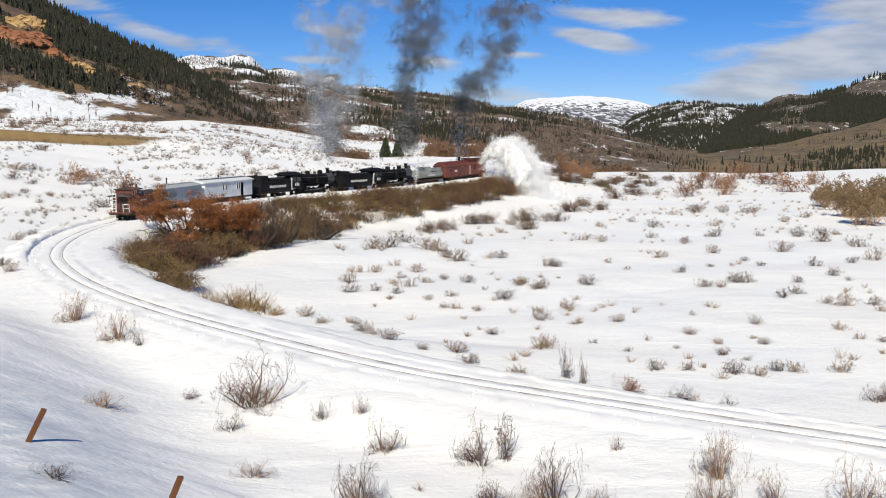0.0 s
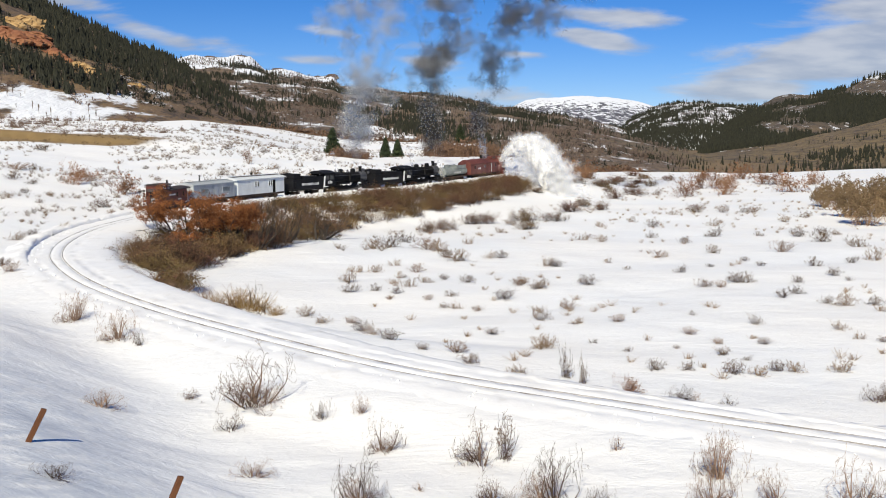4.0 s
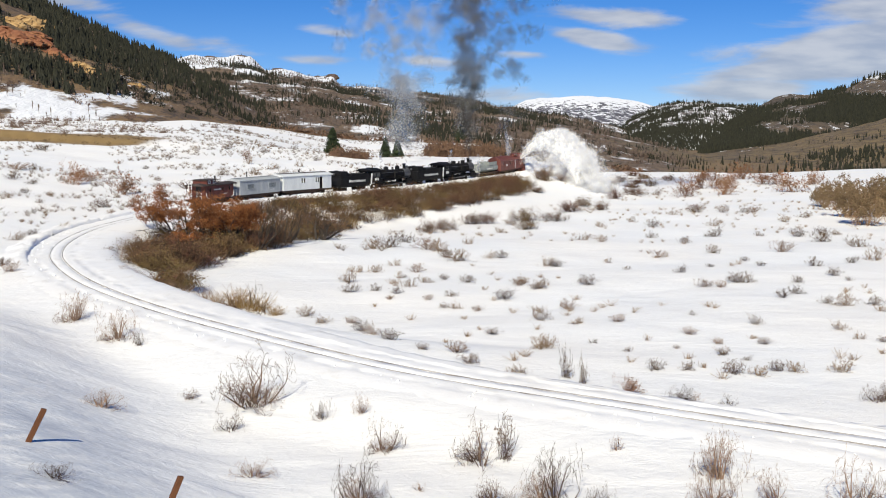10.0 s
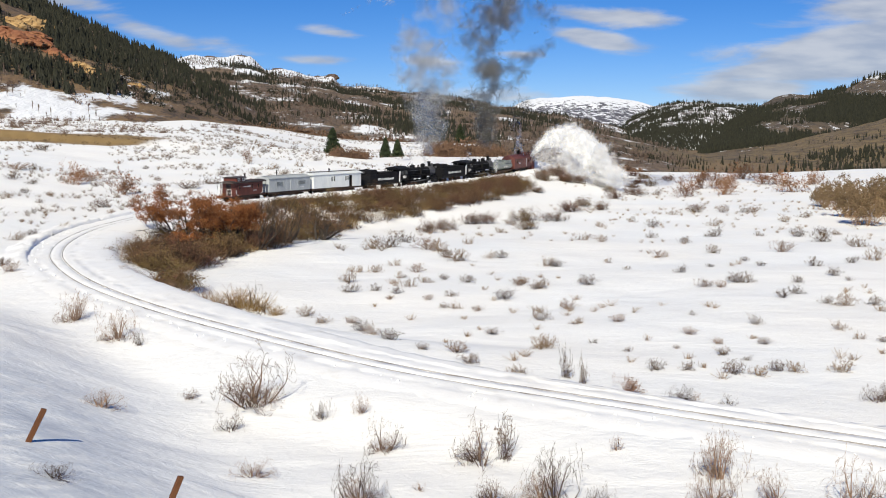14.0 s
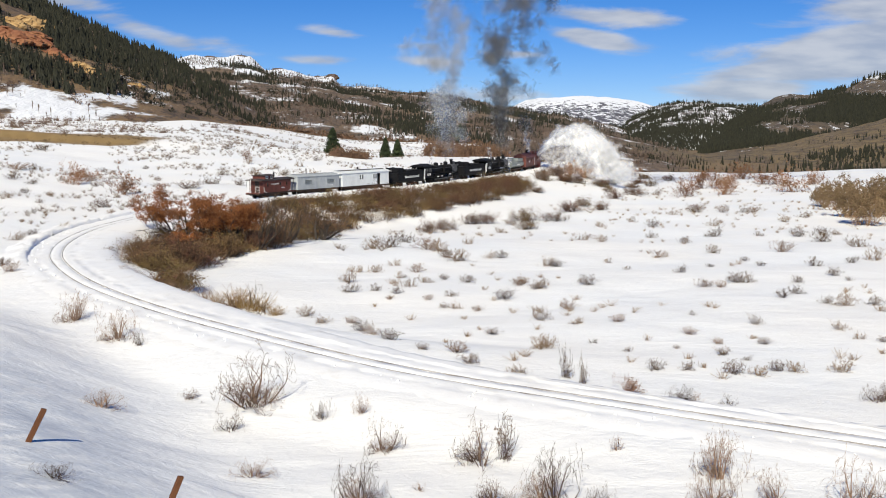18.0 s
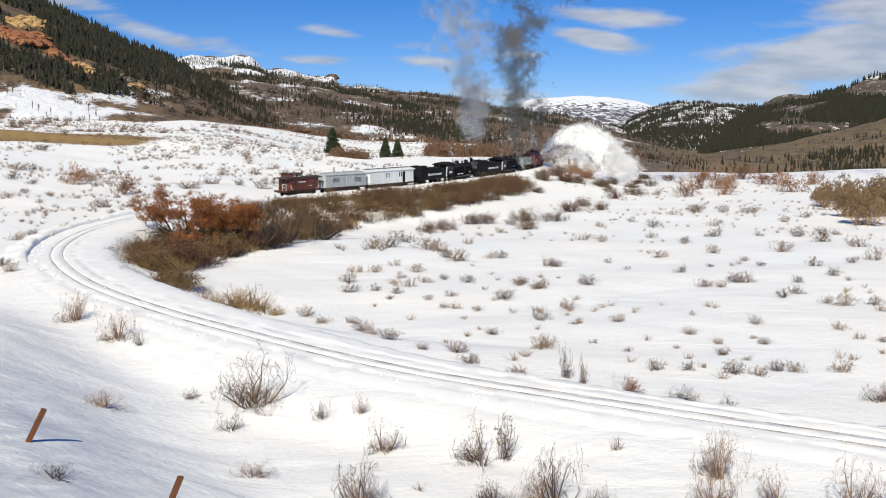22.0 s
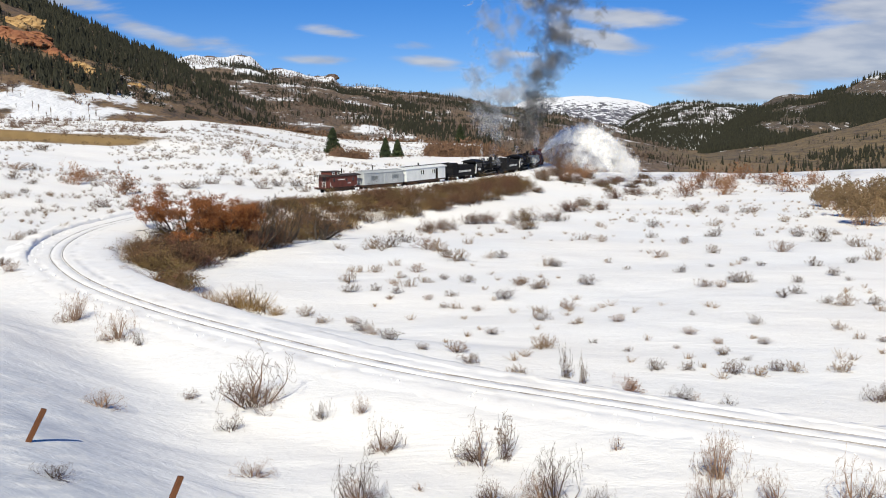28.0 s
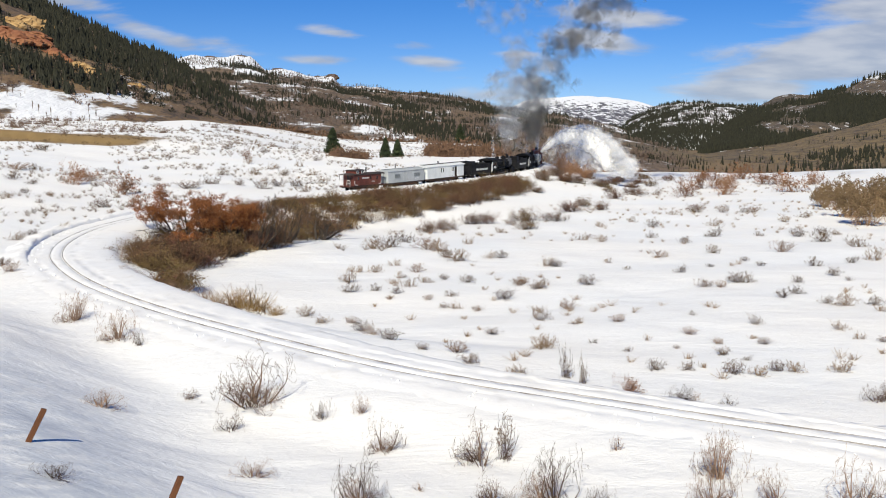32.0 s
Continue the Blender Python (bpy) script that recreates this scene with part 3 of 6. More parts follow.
def truck(parent, x, r=0.36, base=1.35):
    if not TRUCK_MESH:
        bm = BM()
        for sy in (-1, 1):
            box(bm, 1.75, 0.10, 0.10, 0, sy * 0.80, 0.62)
            box(bm, 1.75, 0.08, 0.08, 0, sy * 0.80, 0.24)
            for dx in (-0.67, 0.67):
                box(bm, 0.22, 0.18, 0.34, dx, sy * 0.80, 0.24)
            rod(bm, (-0.65, sy * 0.80, 0.30), (0, sy * 0.80, 0.55), 0.04)
            rod(bm, (0.65, sy * 0.80, 0.30), (0, sy * 0.80, 0.55), 0.04)
        box(bm, 0.34, 1.7, 0.22, 0, 0, 0.40)
        me = bpy.data.meshes.new("truck")
        bm.to_mesh(me)
        bm.free()
        me.materials.append(BROWN_IRON)
        TRUCK_MESH["it"] = me
    ob = part("truck", TRUCK_MESH["it"], BROWN_IRON, parent)
    ob.location = (x, 0, 0)
    for dx in (-base / 2, base / 2):
        wheelset(parent, x + dx, r)


def arch(w, z, rise, n=9, thick=0.08, over=0.12):
    """The outline of an arched roof of width w over the wall plate at z."""
    a = w / 2 + over
    top = [(a - 2 * a * i / n, z + rise * (1 - (1 - 2 * i / n) ** 2) + thick) for i in range(n + 1)]
    return top + [(-a, z - 0.02), (a, z - 0.02)]


def coupler(parent, x, sign):
    bm = BM()
    box(bm, 0.45, 0.16, 0.20, x + sign * 0.2, 0, 0.62)
    box(bm, 0.16, 0.28, 0.26, x + sign * 0.45, 0, 0.59, 0.04)
    part("coupler", bm, BROWN_IRON, parent)


def bars(parent, x, y, z, length, height, n, side, slant=0.0, name="lettering"):
    """Painted writing too small to read: a row of short bars standing 4 mm proud."""
    bm = BM()
    rng = random.Random(int(1000 * abs(x) + 10 * n))
    step = length / n
    for i in range(n):
        h = height * rng.uniform(0.7, 1.0)
        box(bm, step * 0.66, 0.006, h, x - length / 2 + (i + 0.5) * step, y + side * 0.006, z, 0)
    return tagged(part(name, bm, WHITE_PAINT, parent, "row of white painted bars"), kind="stuff")


def tender(rear, front):
    L = front - rear
    th = vehicle("tender", rear, front, "black coal tender with white lettering, coupled to its locomotive", "tender")
    h = L / 2
    bm = BM()
    box(bm, L - 0.1, 2.4, 0.26, 0, 0, 0.78, 0.03)
    part("underframe", bm, BLACK_IRON, th)
    bm = BM()
    box(bm, L - 0.3, 2.90, 1.55, 0, 0, 1.04, 0.07)
    tank = part("tank", bm, BLACK, th)
    bm = BM()
    for sy in (-1, 1):
        box(bm, 4.9, 0.06, 0.32, 1.2, sy * 1.38, 2.58, 0.01)
    box(bm, 0.06, 2.8, 0.50, -1.25, 0, 2.58, 0.01)
    box(bm, 1.7, 2.7, 0.85, -2.75, 0, 2.57, 0.06)
    part("coal_bunker", bm, BLACK, th)
    bm = BM()
    rng = random.Random(3)
    for i in range(90):
        x, y = rng.uniform(-0.8, 3.4), rng.uniform(-1.25, 1.25)
        g = bmesh.ops.create_icosphere(bm, subdivisions=1, radius=rng.uniform(0.14, 0.30))["verts"]
        bmesh.ops.transform(bm, matrix=pose(x, y, 2.62 + 0.30 * (1 - abs(y)) * rng.random(), 90 * rng.random(), 0, 360 * rng.random()), verts=g)
    part("coal", bm, COAL, th)
    bm = BM()
    rod(bm, (-3.2, 0, 3.40), (-3.2, 0, 3.55), 0.30, 0.26, 12)
    part("water_hatch", bm, BLACK, th)
    bm = BM()
    rod(bm, (-3.75, 0, 2.95), (-4.0, 0, 2.95), 0.20, 0.20, 12)
    part("backup_lamp", bm, GRAPHITE, th)
    for sy in (-1, 1):
        bars(tank, 0.35, sy * 1.452, 1.58, 4.3, 0.40, 15, sy)
        bm = BM()
        for dx in (0.0, 0.42):
            rod(bm, (-h + 0.25 + dx, sy * 1.50, 1.0), (-h + 0.25 + dx, sy * 1.50, 2.7), 0.022, n=6)
        for i in range(5):
            rod(bm, (-h + 0.25, sy * 1.50, 1.15 + 0.33 * i), (-h + 0.67, sy * 1.50, 1.15 + 0.33 * i), 0.018, n=6)
        part("ladder", bm, BLACK_IRON, th)
        bm = BM()
        rod(bm, (h - 0.12, sy * 1.50, 1.0), (h - 0.12, sy * 1.50, 2.6), 0.035, n=6)
        part("grab_rail", bm, WHITE_PAINT, th)
    truck(th, -h + 1.7)
    truck(th, h - 1.7)
    coupler(th, -h, -1)
    return th


def locomotive(rear, front, label):
    L = front - rear
    th = vehicle("steam_locomotive", rear, front, label, "locomotive")
    # boiler, firebox and smokebox
    bm = BM()
    rod(bm, (-4.2, 0, 2.30), (-1.6, 0, 2.34), 0.98, 0.98, 24)
    rod(bm, (-1.6, 0, 2.34), (0.0, 0, 2.34), 0.98, 0.86, 24)
    rod(bm, (0.0, 0, 2.34), (3.6, 0, 2.34), 0.86, 0.82, 24)
    box(bm, 2.6, 1.9, 1.2, -3.0, 0, 1.1, 0.1)
    boiler = part("boiler", bm, BLACK, th)
    bm = BM()
    for x in (-1.55, 0.05, 1.3, 2.5, 3.55):
        rod(bm, (x - 0.03, 0, 2.34), (x + 0.03, 0, 2.34), 0.90 if x > -1 else 1.0, None, 24)
    part("boiler_band", bm, BLACK_IRON, boiler)
    bm = BM()
    rod(bm, (3.6, 0, 2.34), (5.3, 0, 2.34), 0.90, 0.90, 24)
    rod(bm, (5.3, 0, 2.34), (5.42, 0, 2.34), 0.80, 0.62, 24)
    rod(bm, (5.42, 0, 2.34), (5.50, 0, 2.34), 0.30, 0.22, 16)
    part("smokebox", bm, GRAPHITE, th, "grey smokebox")
    bm = BM()
    rod(bm, (4.55, 0, 3.12), (4.55, 0, 3.35), 0.36, 0.25, 18)
    rod(bm, (4.55, 0, 3.35), (4.55, 0, 4.00), 0.24, 0.29, 18)
    rod(bm, (4.55, 0, 4.00), (4.55, 0, 4.08), 0.34, 0.34, 18)
    part("smokestack", bm, BLACK, th)
    for x, r, hh in ((2.6, 0.42, 0.55), (-0.6, 0.45, 0.52)):
        bm = BM()
        rod(bm, (x, 0, 3.05), (x, 0, 3.12 + hh), r, r * 0.95, 16)
        rod(bm, (x, 0, 3.12 + hh), (x, 0, 3.25 + hh), r * 0.95, r * 0.35, 16)
        part("sand_dome" if x > 1 else "steam_dome", bm, BLACK, th)
    bm = BM()
    rod(bm, (1.25, -0.18, 3.15), (1.25, -0.18, 3.6), 0.03)
    rod(bm, (1.25, 0.18, 3.15), (1.25, 0.18, 3.6), 0.03)
    rod(bm, (1.25, 0, 3.28), (1.25, 0, 3.60), 0.20, 0.09, 14)
    part("bell", bm, BLACK_IRON, th)
    bm = BM()
    rod(bm, (-1.7, 0.2, 3.2), (-1.7, 0.2, 3.75), 0.06)
    part("whistle", bm, GRAPHITE, th)
    bm = BM()
    rod(bm, (-1.9, -0.2, 3.2), (-1.9, -0.2, 3.6), 0.07)
    part("safety_valve", bm, GRAPHITE, th)
    bm = BM()
    rod(bm, (5.15, 0, 3.45), (5.55, 0, 3.45), 0.24, 0.26, 16)
    box(bm, 0.3, 0.3, 0.25, 5.2, 0, 3.2)
    part("headlight", bm, GRAPHITE, th)
    # cab
    bm = BM()
    for sy in (-1, 1):
        box(bm, 2.3, 0.06, 0.95, -4.95, sy * 1.46, 1.30, 0.01)
        box(bm, 2.3, 0.06, 0.30, -4.95, sy * 1.46, 2.95, 0.01)
        for dx in (-1.1, 0.0, 1.1):
            box(bm, 0.14, 0.06, 0.8, -4.95 + dx, sy * 1.46, 2.2, 0.01)
    box(bm, 0.06, 2.9, 1.95, -3.80, 0, 1.30, 0.01)
    cab = part("cab", bm, BLACK, th)
    bm = BM()
    prism(bm, arch(3.0, 3.22, 0.42, 10, 0.06, 0.15), -6.6, -3.6)
    part("cab_roof", bm, BLACK, th)
    bm = BM()
    box(bm, 0.7, 1.0, 0.10, -5.0, 0, 3.66, 0.03)
    part("roof_vent", bm, BLACK_IRON, th)
    for sy in (-1, 1):
        bars(cab, -4.9, sy * 1.492, 1.62, 1.05, 0.48, 3, sy, name="number_bars")
        bm = BM()
        for dx in (-0.55, 0.55):
            box(bm, 0.9, 0.02, 0.7, -4.95 + dx, sy * 1.44, 2.24, 0)
        part("cab_window", bm, GLASS, cab)
        bm = BM()
        box(bm, 0.34, 0.04, 1.75, -6.30, sy * 1.50, 1.15, 0.01, Matrix.Rotation(radians(8), 4, "Y"))
        part("gangway_curtain", bm, WHITE_PAINT, th, "pale canvas curtain at the gangway")
        # running board, air tank, pipes, cylinder, frame
        bm = BM()
        box(bm, 8.0, 0.55, 0.07, 0.25, sy * 1.12, 1.82, 0.015)
        part("running_board", bm, BLACK, th)
        bm = BM()
        rod(bm, (-2.6, sy * 1.10, 1.55), (0.4, sy * 1.10, 1.55), 0.22, n=14)
        part("air_tank", bm, BLACK, th)
        bm = BM()
        rod(bm, (-3.8, sy * 0.98, 2.75), (4.9, sy * 0.96, 2.72), 0.028, n=6)
        for x in (-2.5, -0.5, 1.6, 3.4):
            rod(bm, (x, sy * 0.84, 2.72), (x, sy * 0.99, 2.74), 0.03, n=6)
        part("handrail", bm, GRAPHITE, th)
        bm = BM()
        rod(bm, (-1.0, sy * 0.96, 2.1), (2.4, sy * 0.92, 2.05), 0.05, n=6)
        rod(bm, (2.4, sy * 0.92, 2.05), (3.9, sy * 1.05, 1.3), 0.08, n=6)
        rod(bm, (0.6, sy * 1.05, 1.9), (0.6, sy * 1.02, 2.9), 0.17, n=10)
        part("air_pump" if sy > 0 else "feed_pipe", bm, BLACK_IRON, th)
        bm = BM()
        rod(bm, (3.85, sy * 1.15, 0.78), (5.0, sy * 1.15, 0.78), 0.38, n=18)
        rod(bm, (3.8, sy * 1.08, 1.35), (5.05, sy * 1.08, 1.35), 0.24, n=14)
        box(bm, 0.9, 0.4, 0.5, 4.42, sy * 1.05, 0.9)
        part("cylinder", bm, BLACK, th)
        bm = BM()
        box(bm, 7.6, 0.10, 0.34, 0.0, sy * 0.72, 0.62)
        part("frame", bm, BLACK_IRON, th)
    for x in (-2.4, -1.1, 0.2, 1.5):
        wheelset(th, x, 0.56, cranks=True)
    wheelset(th, 3.0, 0.36)
    wheelset(th, -3.9, 0.36)
    for sy in (-1, 1):
        bm = BM()
        box(bm, 4.1, 0.07, 0.14, -0.45 + 0.24, sy * 1.02, 0.49, 0.02)
        rod(bm, (-1.1, sy * 1.06, 0.56), (3.2, sy * 1.06, 0.78), 0.06, n=8)
        ob = part("side_rods", bm, GRAPHITE, th)
        SIDE_RODS.append(ob)
    # pilot
    bm = BM()
    box(bm, 0.25, 2.5, 0.35, 5.75, 0, 0.72, 0.03)
    box(bm, 0.9, 2.2, 0.08, 5.4, 0, 1.05, 0.02)
    for i in range(9):
        y = -1.0 + 0.25 * i
        rod(bm, (5.85, y, 0.72), (6.35 - 0.35 * abs(y), y * 0.8, 0.12), 0.035, n=5)
    part("pilot", bm, BLACK_IRON, th)
    return th


SIDE_RODS = []


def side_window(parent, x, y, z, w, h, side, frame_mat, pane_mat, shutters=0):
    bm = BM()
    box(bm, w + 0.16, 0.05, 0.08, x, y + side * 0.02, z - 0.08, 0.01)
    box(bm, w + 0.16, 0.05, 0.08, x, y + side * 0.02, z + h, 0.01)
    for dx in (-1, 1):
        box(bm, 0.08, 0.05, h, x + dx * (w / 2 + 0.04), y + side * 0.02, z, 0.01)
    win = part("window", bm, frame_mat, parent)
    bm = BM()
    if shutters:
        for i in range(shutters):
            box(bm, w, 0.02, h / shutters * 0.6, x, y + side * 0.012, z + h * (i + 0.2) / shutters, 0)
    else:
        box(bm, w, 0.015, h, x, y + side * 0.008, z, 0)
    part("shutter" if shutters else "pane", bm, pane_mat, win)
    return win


def boards(parent, L, y, z0, z1, mat, side, step=0.30, name="board"):
    """Upright boards along a car side, each a hand's breadth, with open joints."""
    bm = BM()
    n = int(L / step)
    for i in range(n):
        box(bm, step - 0.025, 0.03, z1 - z0, -L / 2 + (i + 0.5) * L / n, y + side * 0.012, z0, 0)
    return tagged(part("siding", bm, mat, parent), kind="stuff")


def car_base(th, L, w, mat=BROWN_IRON, tr=2.0):
    bm = BM()
    box(bm, L, w - 0.1, 0.28, 0, 0, 0.66, 0.02)
    box(bm, L - 5.0, 1.5, 0.40, 0, 0, 0.30, 0.03)
    for y in (-0.7, -0.25, 0.25, 0.7):
        rod(bm, (-L / 2 + 1.2, y, 0.66), (-L / 6, y, 0.40), 0.03, n=5)
        rod(bm, (-L / 6, y, 0.40), (L / 6, y, 0.40), 0.03, n=5)
        rod(bm, (L / 6, y, 0.40), (L / 2 - 1.2, y, 0.66), 0.03, n=5)
    part("underframe", bm, mat, th)
    truck(th, -L / 2 + tr)
    truck(th, L / 2 - tr)
    coupler(th, -L / 2, -1)
    coupler(th, L / 2, 1)


def caboose(rear, front):
    th = vehicle("caboose", rear, front, "oxide-red wooden caboose with a cupola and white end ladders", "caboose")
    L, w = front - rear - 0.6, 2.45
    car_base(th, L, w, BROWN_IRON, 1.9)
    B = L - 1.9
    bm = BM()
    box(bm, B, w, 1.75, 0, 0, 0.94, 0.02)
    body = part("body", bm, CABOOSE_RED, th)
    for sy in (-1, 1):
        boards(body, B - 0.05, sy * w / 2, 0.96, 2.66, CABOOSE_RED, sy, 0.16)
        bars(body, -0.6, sy * (w / 2 + 0.03), 2.05, 1.9, 0.20, 7, sy)
        bars(body, 1.4, sy * (w / 2 + 0.03), 1.45, 0.9, 0.14, 4, sy, name="number_bars")
        for x in (-2.5, 0.7, 2.4):
            side_window(body, x, sy * (w / 2 + 0.028), 1.85, 0.42, 0.52, sy, CABOOSE_RED, GLASS)
    bm = BM()
    prism(bm, arch(w, 2.70, 0.24, 10, 0.07, 0.14), -L / 2 + 0.1, L / 2 - 0.1)
    part("roof", bm, ROOF_DARK, th)
    bm = BM()
    cx = -B / 2 + 1.75
    box(bm, 2.3, 2.15, 0.64, cx, 0, 2.78, 0.03)
    cup = part("cupola", bm, CABOOSE_RED, th)
    bm = BM()
    prism(bm, arch(2.15, 3.40, 0.12, 8, 0.06, 0.12), cx - 1.3, cx + 1.3)
    part("cupola_roof", bm, ROOF_DARK, cup)
    # bright daylight seen through the cupola windows is put into white frames
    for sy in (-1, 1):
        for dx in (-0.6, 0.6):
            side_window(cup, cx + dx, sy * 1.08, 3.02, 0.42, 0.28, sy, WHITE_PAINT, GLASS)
    bm = BM()
    rod(bm, (1.6, 0.5, 3.0), (1.6, 0.5, 3.75), 0.10, n=10)
    rod(bm, (1.6, 0.5, 3.75), (1.6, 0.5, 3.85), 0.20, 0.05, n=10)
    part("stovepipe", bm, BLACK_IRON, th)
    for sx in (-1, 1):
        bm = BM()
        box(bm, 0.95, w, 0.10, sx * (L / 2 - 0.45), 0, 0.86, 0.01)
        part("platform", bm, CABOOSE_RED, th)
        xe = sx * (L / 2 - 0.05)
        for y0, y1 in ((-1.15, -0.45), (0.45, 1.15)):
            bm = BM()
            for y in (y0, y1):
                rod(bm, (xe, y, 0.9), (xe, y, 1.85), 0.028, n=6)
            rod(bm, (xe, y0, 1.85), (xe, y1, 1.85), 0.030, n=6)
            rod(bm, (xe, y0, 1.40), (xe, y1, 1.40), 0.022, n=6)
            part("end_railing", bm, WHITE_PAINT, th, "white-painted end railing")
        bm = BM()
        for y in (-0.22, 0.22):
            rod(bm, (xe, y + 0.55, 0.9), (xe, y + 0.55, 3.1), 0.04, n=6)
        for i in range(7):
            rod(bm, (xe, 0.33, 1.05 + 0.32 * i), (xe, 0.77, 1.05 + 0.32 * i), 0.03, n=6)
        part("roof_ladder", bm, WHITE_PAINT, th, "white-painted roof ladder")
        for y in (-1.1, 1.1):
            bm = BM()
            rod(bm, (xe, y, 1.85), (xe, y, 2.85), 0.035, n=6)
            part("roof_post", bm, BROWN_IRON, th)
        bm = BM()
        rod(bm, (xe, -0.2, 1.0), (xe, -0.2, 2.2), 0.025, n=6)
        rod(bm, (xe, -0.35, 2.2), (xe, -0.05, 2.2), 0.03, n=6)
        part("brake_staff", bm, BROWN_IRON, th)
        bm = BM()
        box(bm, 0.05, 0.75, 1.75, sx * (B / 2 + 0.02), -0.15, 0.98, 0.01)
        part("end_door", bm, ROOF_DARK, th)
        for sy in (-1, 1):
            bm = BM()
            pts = [(sx * (B / 2 - 0.1), 1.75), (sx * (B / 2 - 0.12), 1.25), (sx * (B / 2 - 0.35), 1.05), (sx * (B / 2 - 0.8), 1.0)]
            for a, b in zip(pts, pts[1:]):
                rod(bm, (a[0], sy * (w / 2 + 0.08), a[1]), (b[0], sy * (w / 2 + 0.08), b[1]), 0.035, n=6)
            part("grab_rail", bm, WHITE_PAINT, th, "white-painted curved grab rail")
    return th


def grey_car(rear, front):
    th = vehicle("outfit_car", rear, front, "grey wooden outfit car with shuttered windows and arched roof")
    L, w = front - rear - 0.5, 2.5
    car_base(th, L, w)
    bm = BM()
    box(bm, L, w, 1.95, 0, 0, 0.94, 0.02)
    body = part("body", bm, GREY_PAINT, th)
    for sy in (-1, 1):
        boards(body, L - 0.05, sy * w / 2, 0.96, 2.86, GREY_PAINT, sy, 0.22)
        for x, ww in ((-2.6, 1.7), (3.0, 1.9)):
            side_window(body, x, sy * (w / 2 + 0.03), 1.75, ww, 0.62, sy, GREY_PAINT, TANK_GREY, 6)
        bm = BM()
        box(bm, 0.75, 0.05, 1.75, 0.4, sy * (w / 2 + 0.04), 0.99, 0.01)
        part("side_door", bm, GREY_PAINT, body)
        bars(body, 3.0, sy * (w / 2 + 0.03), 1.35, 1.2, 0.12, 5, sy)
    bm = BM()
    prism(bm, arch(w, 2.88, 0.30, 10, 0.07, 0.10), -L / 2 - 0.05, L / 2 + 0.05)
    part("roof", bm, GREY_PAINT, th)
    bm = BM()
    box(bm, L, 0.5, 0.05, 0, 0, 3.28, 0.01)
    part("roof_walk", bm, GREY_PAINT, th)
    bm = BM()
    rod(bm, (-1.2, 0.3, 3.1), (-1.2, 0.3, 4.0), 0.08, n=8)
    rod(bm, (-1.2, 0.3, 4.0), (-1.2, 0.3, 4.1), 0.16, 0.04, n=8)
    part("stovepipe", bm, BLACK_IRON, th)
    return th


def white_car(rear, front):
    th = vehicle("outfit_car", rear, front, "silver-white wooden outfit car with an open side door")
    L, w = front - rear - 0.5, 2.55
    car_base(th, L, w)
    bm = BM()
    # the open doorway goes through the side: walls are built round it
    xd, dw = 3.35, 0.85
    for sy in (-1, 1):
        for x0, x1 in ((-L / 2, xd - dw / 2), (xd + dw / 2, L / 2)):
            box(bm, x1 - x0, 0.08, 2.10, (x0 + x1) / 2, sy * (w / 2 - 0.04), 0.94, 0.005)
        box(bm, dw, 0.08, 0.25, xd, sy * (w / 2 - 0.04), 2.79, 0.005)
    for sx in (-1, 1):
        box(bm, 0.08, w - 0.16, 2.10, sx * (L / 2 - 0.04), 0, 0.94, 0.005)
    body = part("body", bm, SILVER, th)
    bm = BM()
    box(bm, 0.06, w - 0.2, 2.0, xd - 0.6, 0, 0.95, 0)
    box(bm, 0.06, w - 0.2, 2.0, xd + 0.6, 0, 0.95, 0)
    part("partition", bm, ROOF_DARK, body)
    for sy in (-1, 1):
        boards(body, xd - dw / 2 + L / 2 - 0.05, sy * w / 2, 0.96, 3.02, SILVER, sy, 0.22).location.x = (xd - dw / 2 - L / 2) / 2
        for x in (-1.55, -0.95, 2.0, 2.55):
            side_window(body, x, sy * (w / 2 + 0.03), 1.95, 0.34, 0.75, sy, SILVER, GLASS)
        bars(body, -3.6, sy * (w / 2 + 0.03), 1.62, 1.6, 0.08, 6, sy)
        bars(body, -1.2, sy * (w / 2 + 0.03), 1.35, 0.7, 0.12, 4, sy)
    bm = BM()
    prism(bm, arch(w, 3.05, 0.30, 10, 0.07, 0.12), -L / 2 - 0.35, L / 2 + 0.35)
    part("roof", bm, SILVER, th)
    bm = BM()
    for y in (-0.25, 0.25):
        box(bm, L + 0.4, 0.16, 0.05, 0, y, 3.55, 0.01)
    part("roof_walk", bm, SILVER, th)
    for i in range(14):
        bm = BM()
        box(bm, 0.10, 1.0, 0.10, -L / 2 + 0.5 + i * (L - 1) / 13, 0, 3.44, 0.01)
        part("roof_walk_saddle", bm, BROWN_IRON, th)
    bm = BM()
    rod(bm, (-0.4, 0.2, 3.35), (-0.4, 0.2, 3.95), 0.13, n=8)
    part("stovepipe", bm, BLACK_IRON, th)
    return th


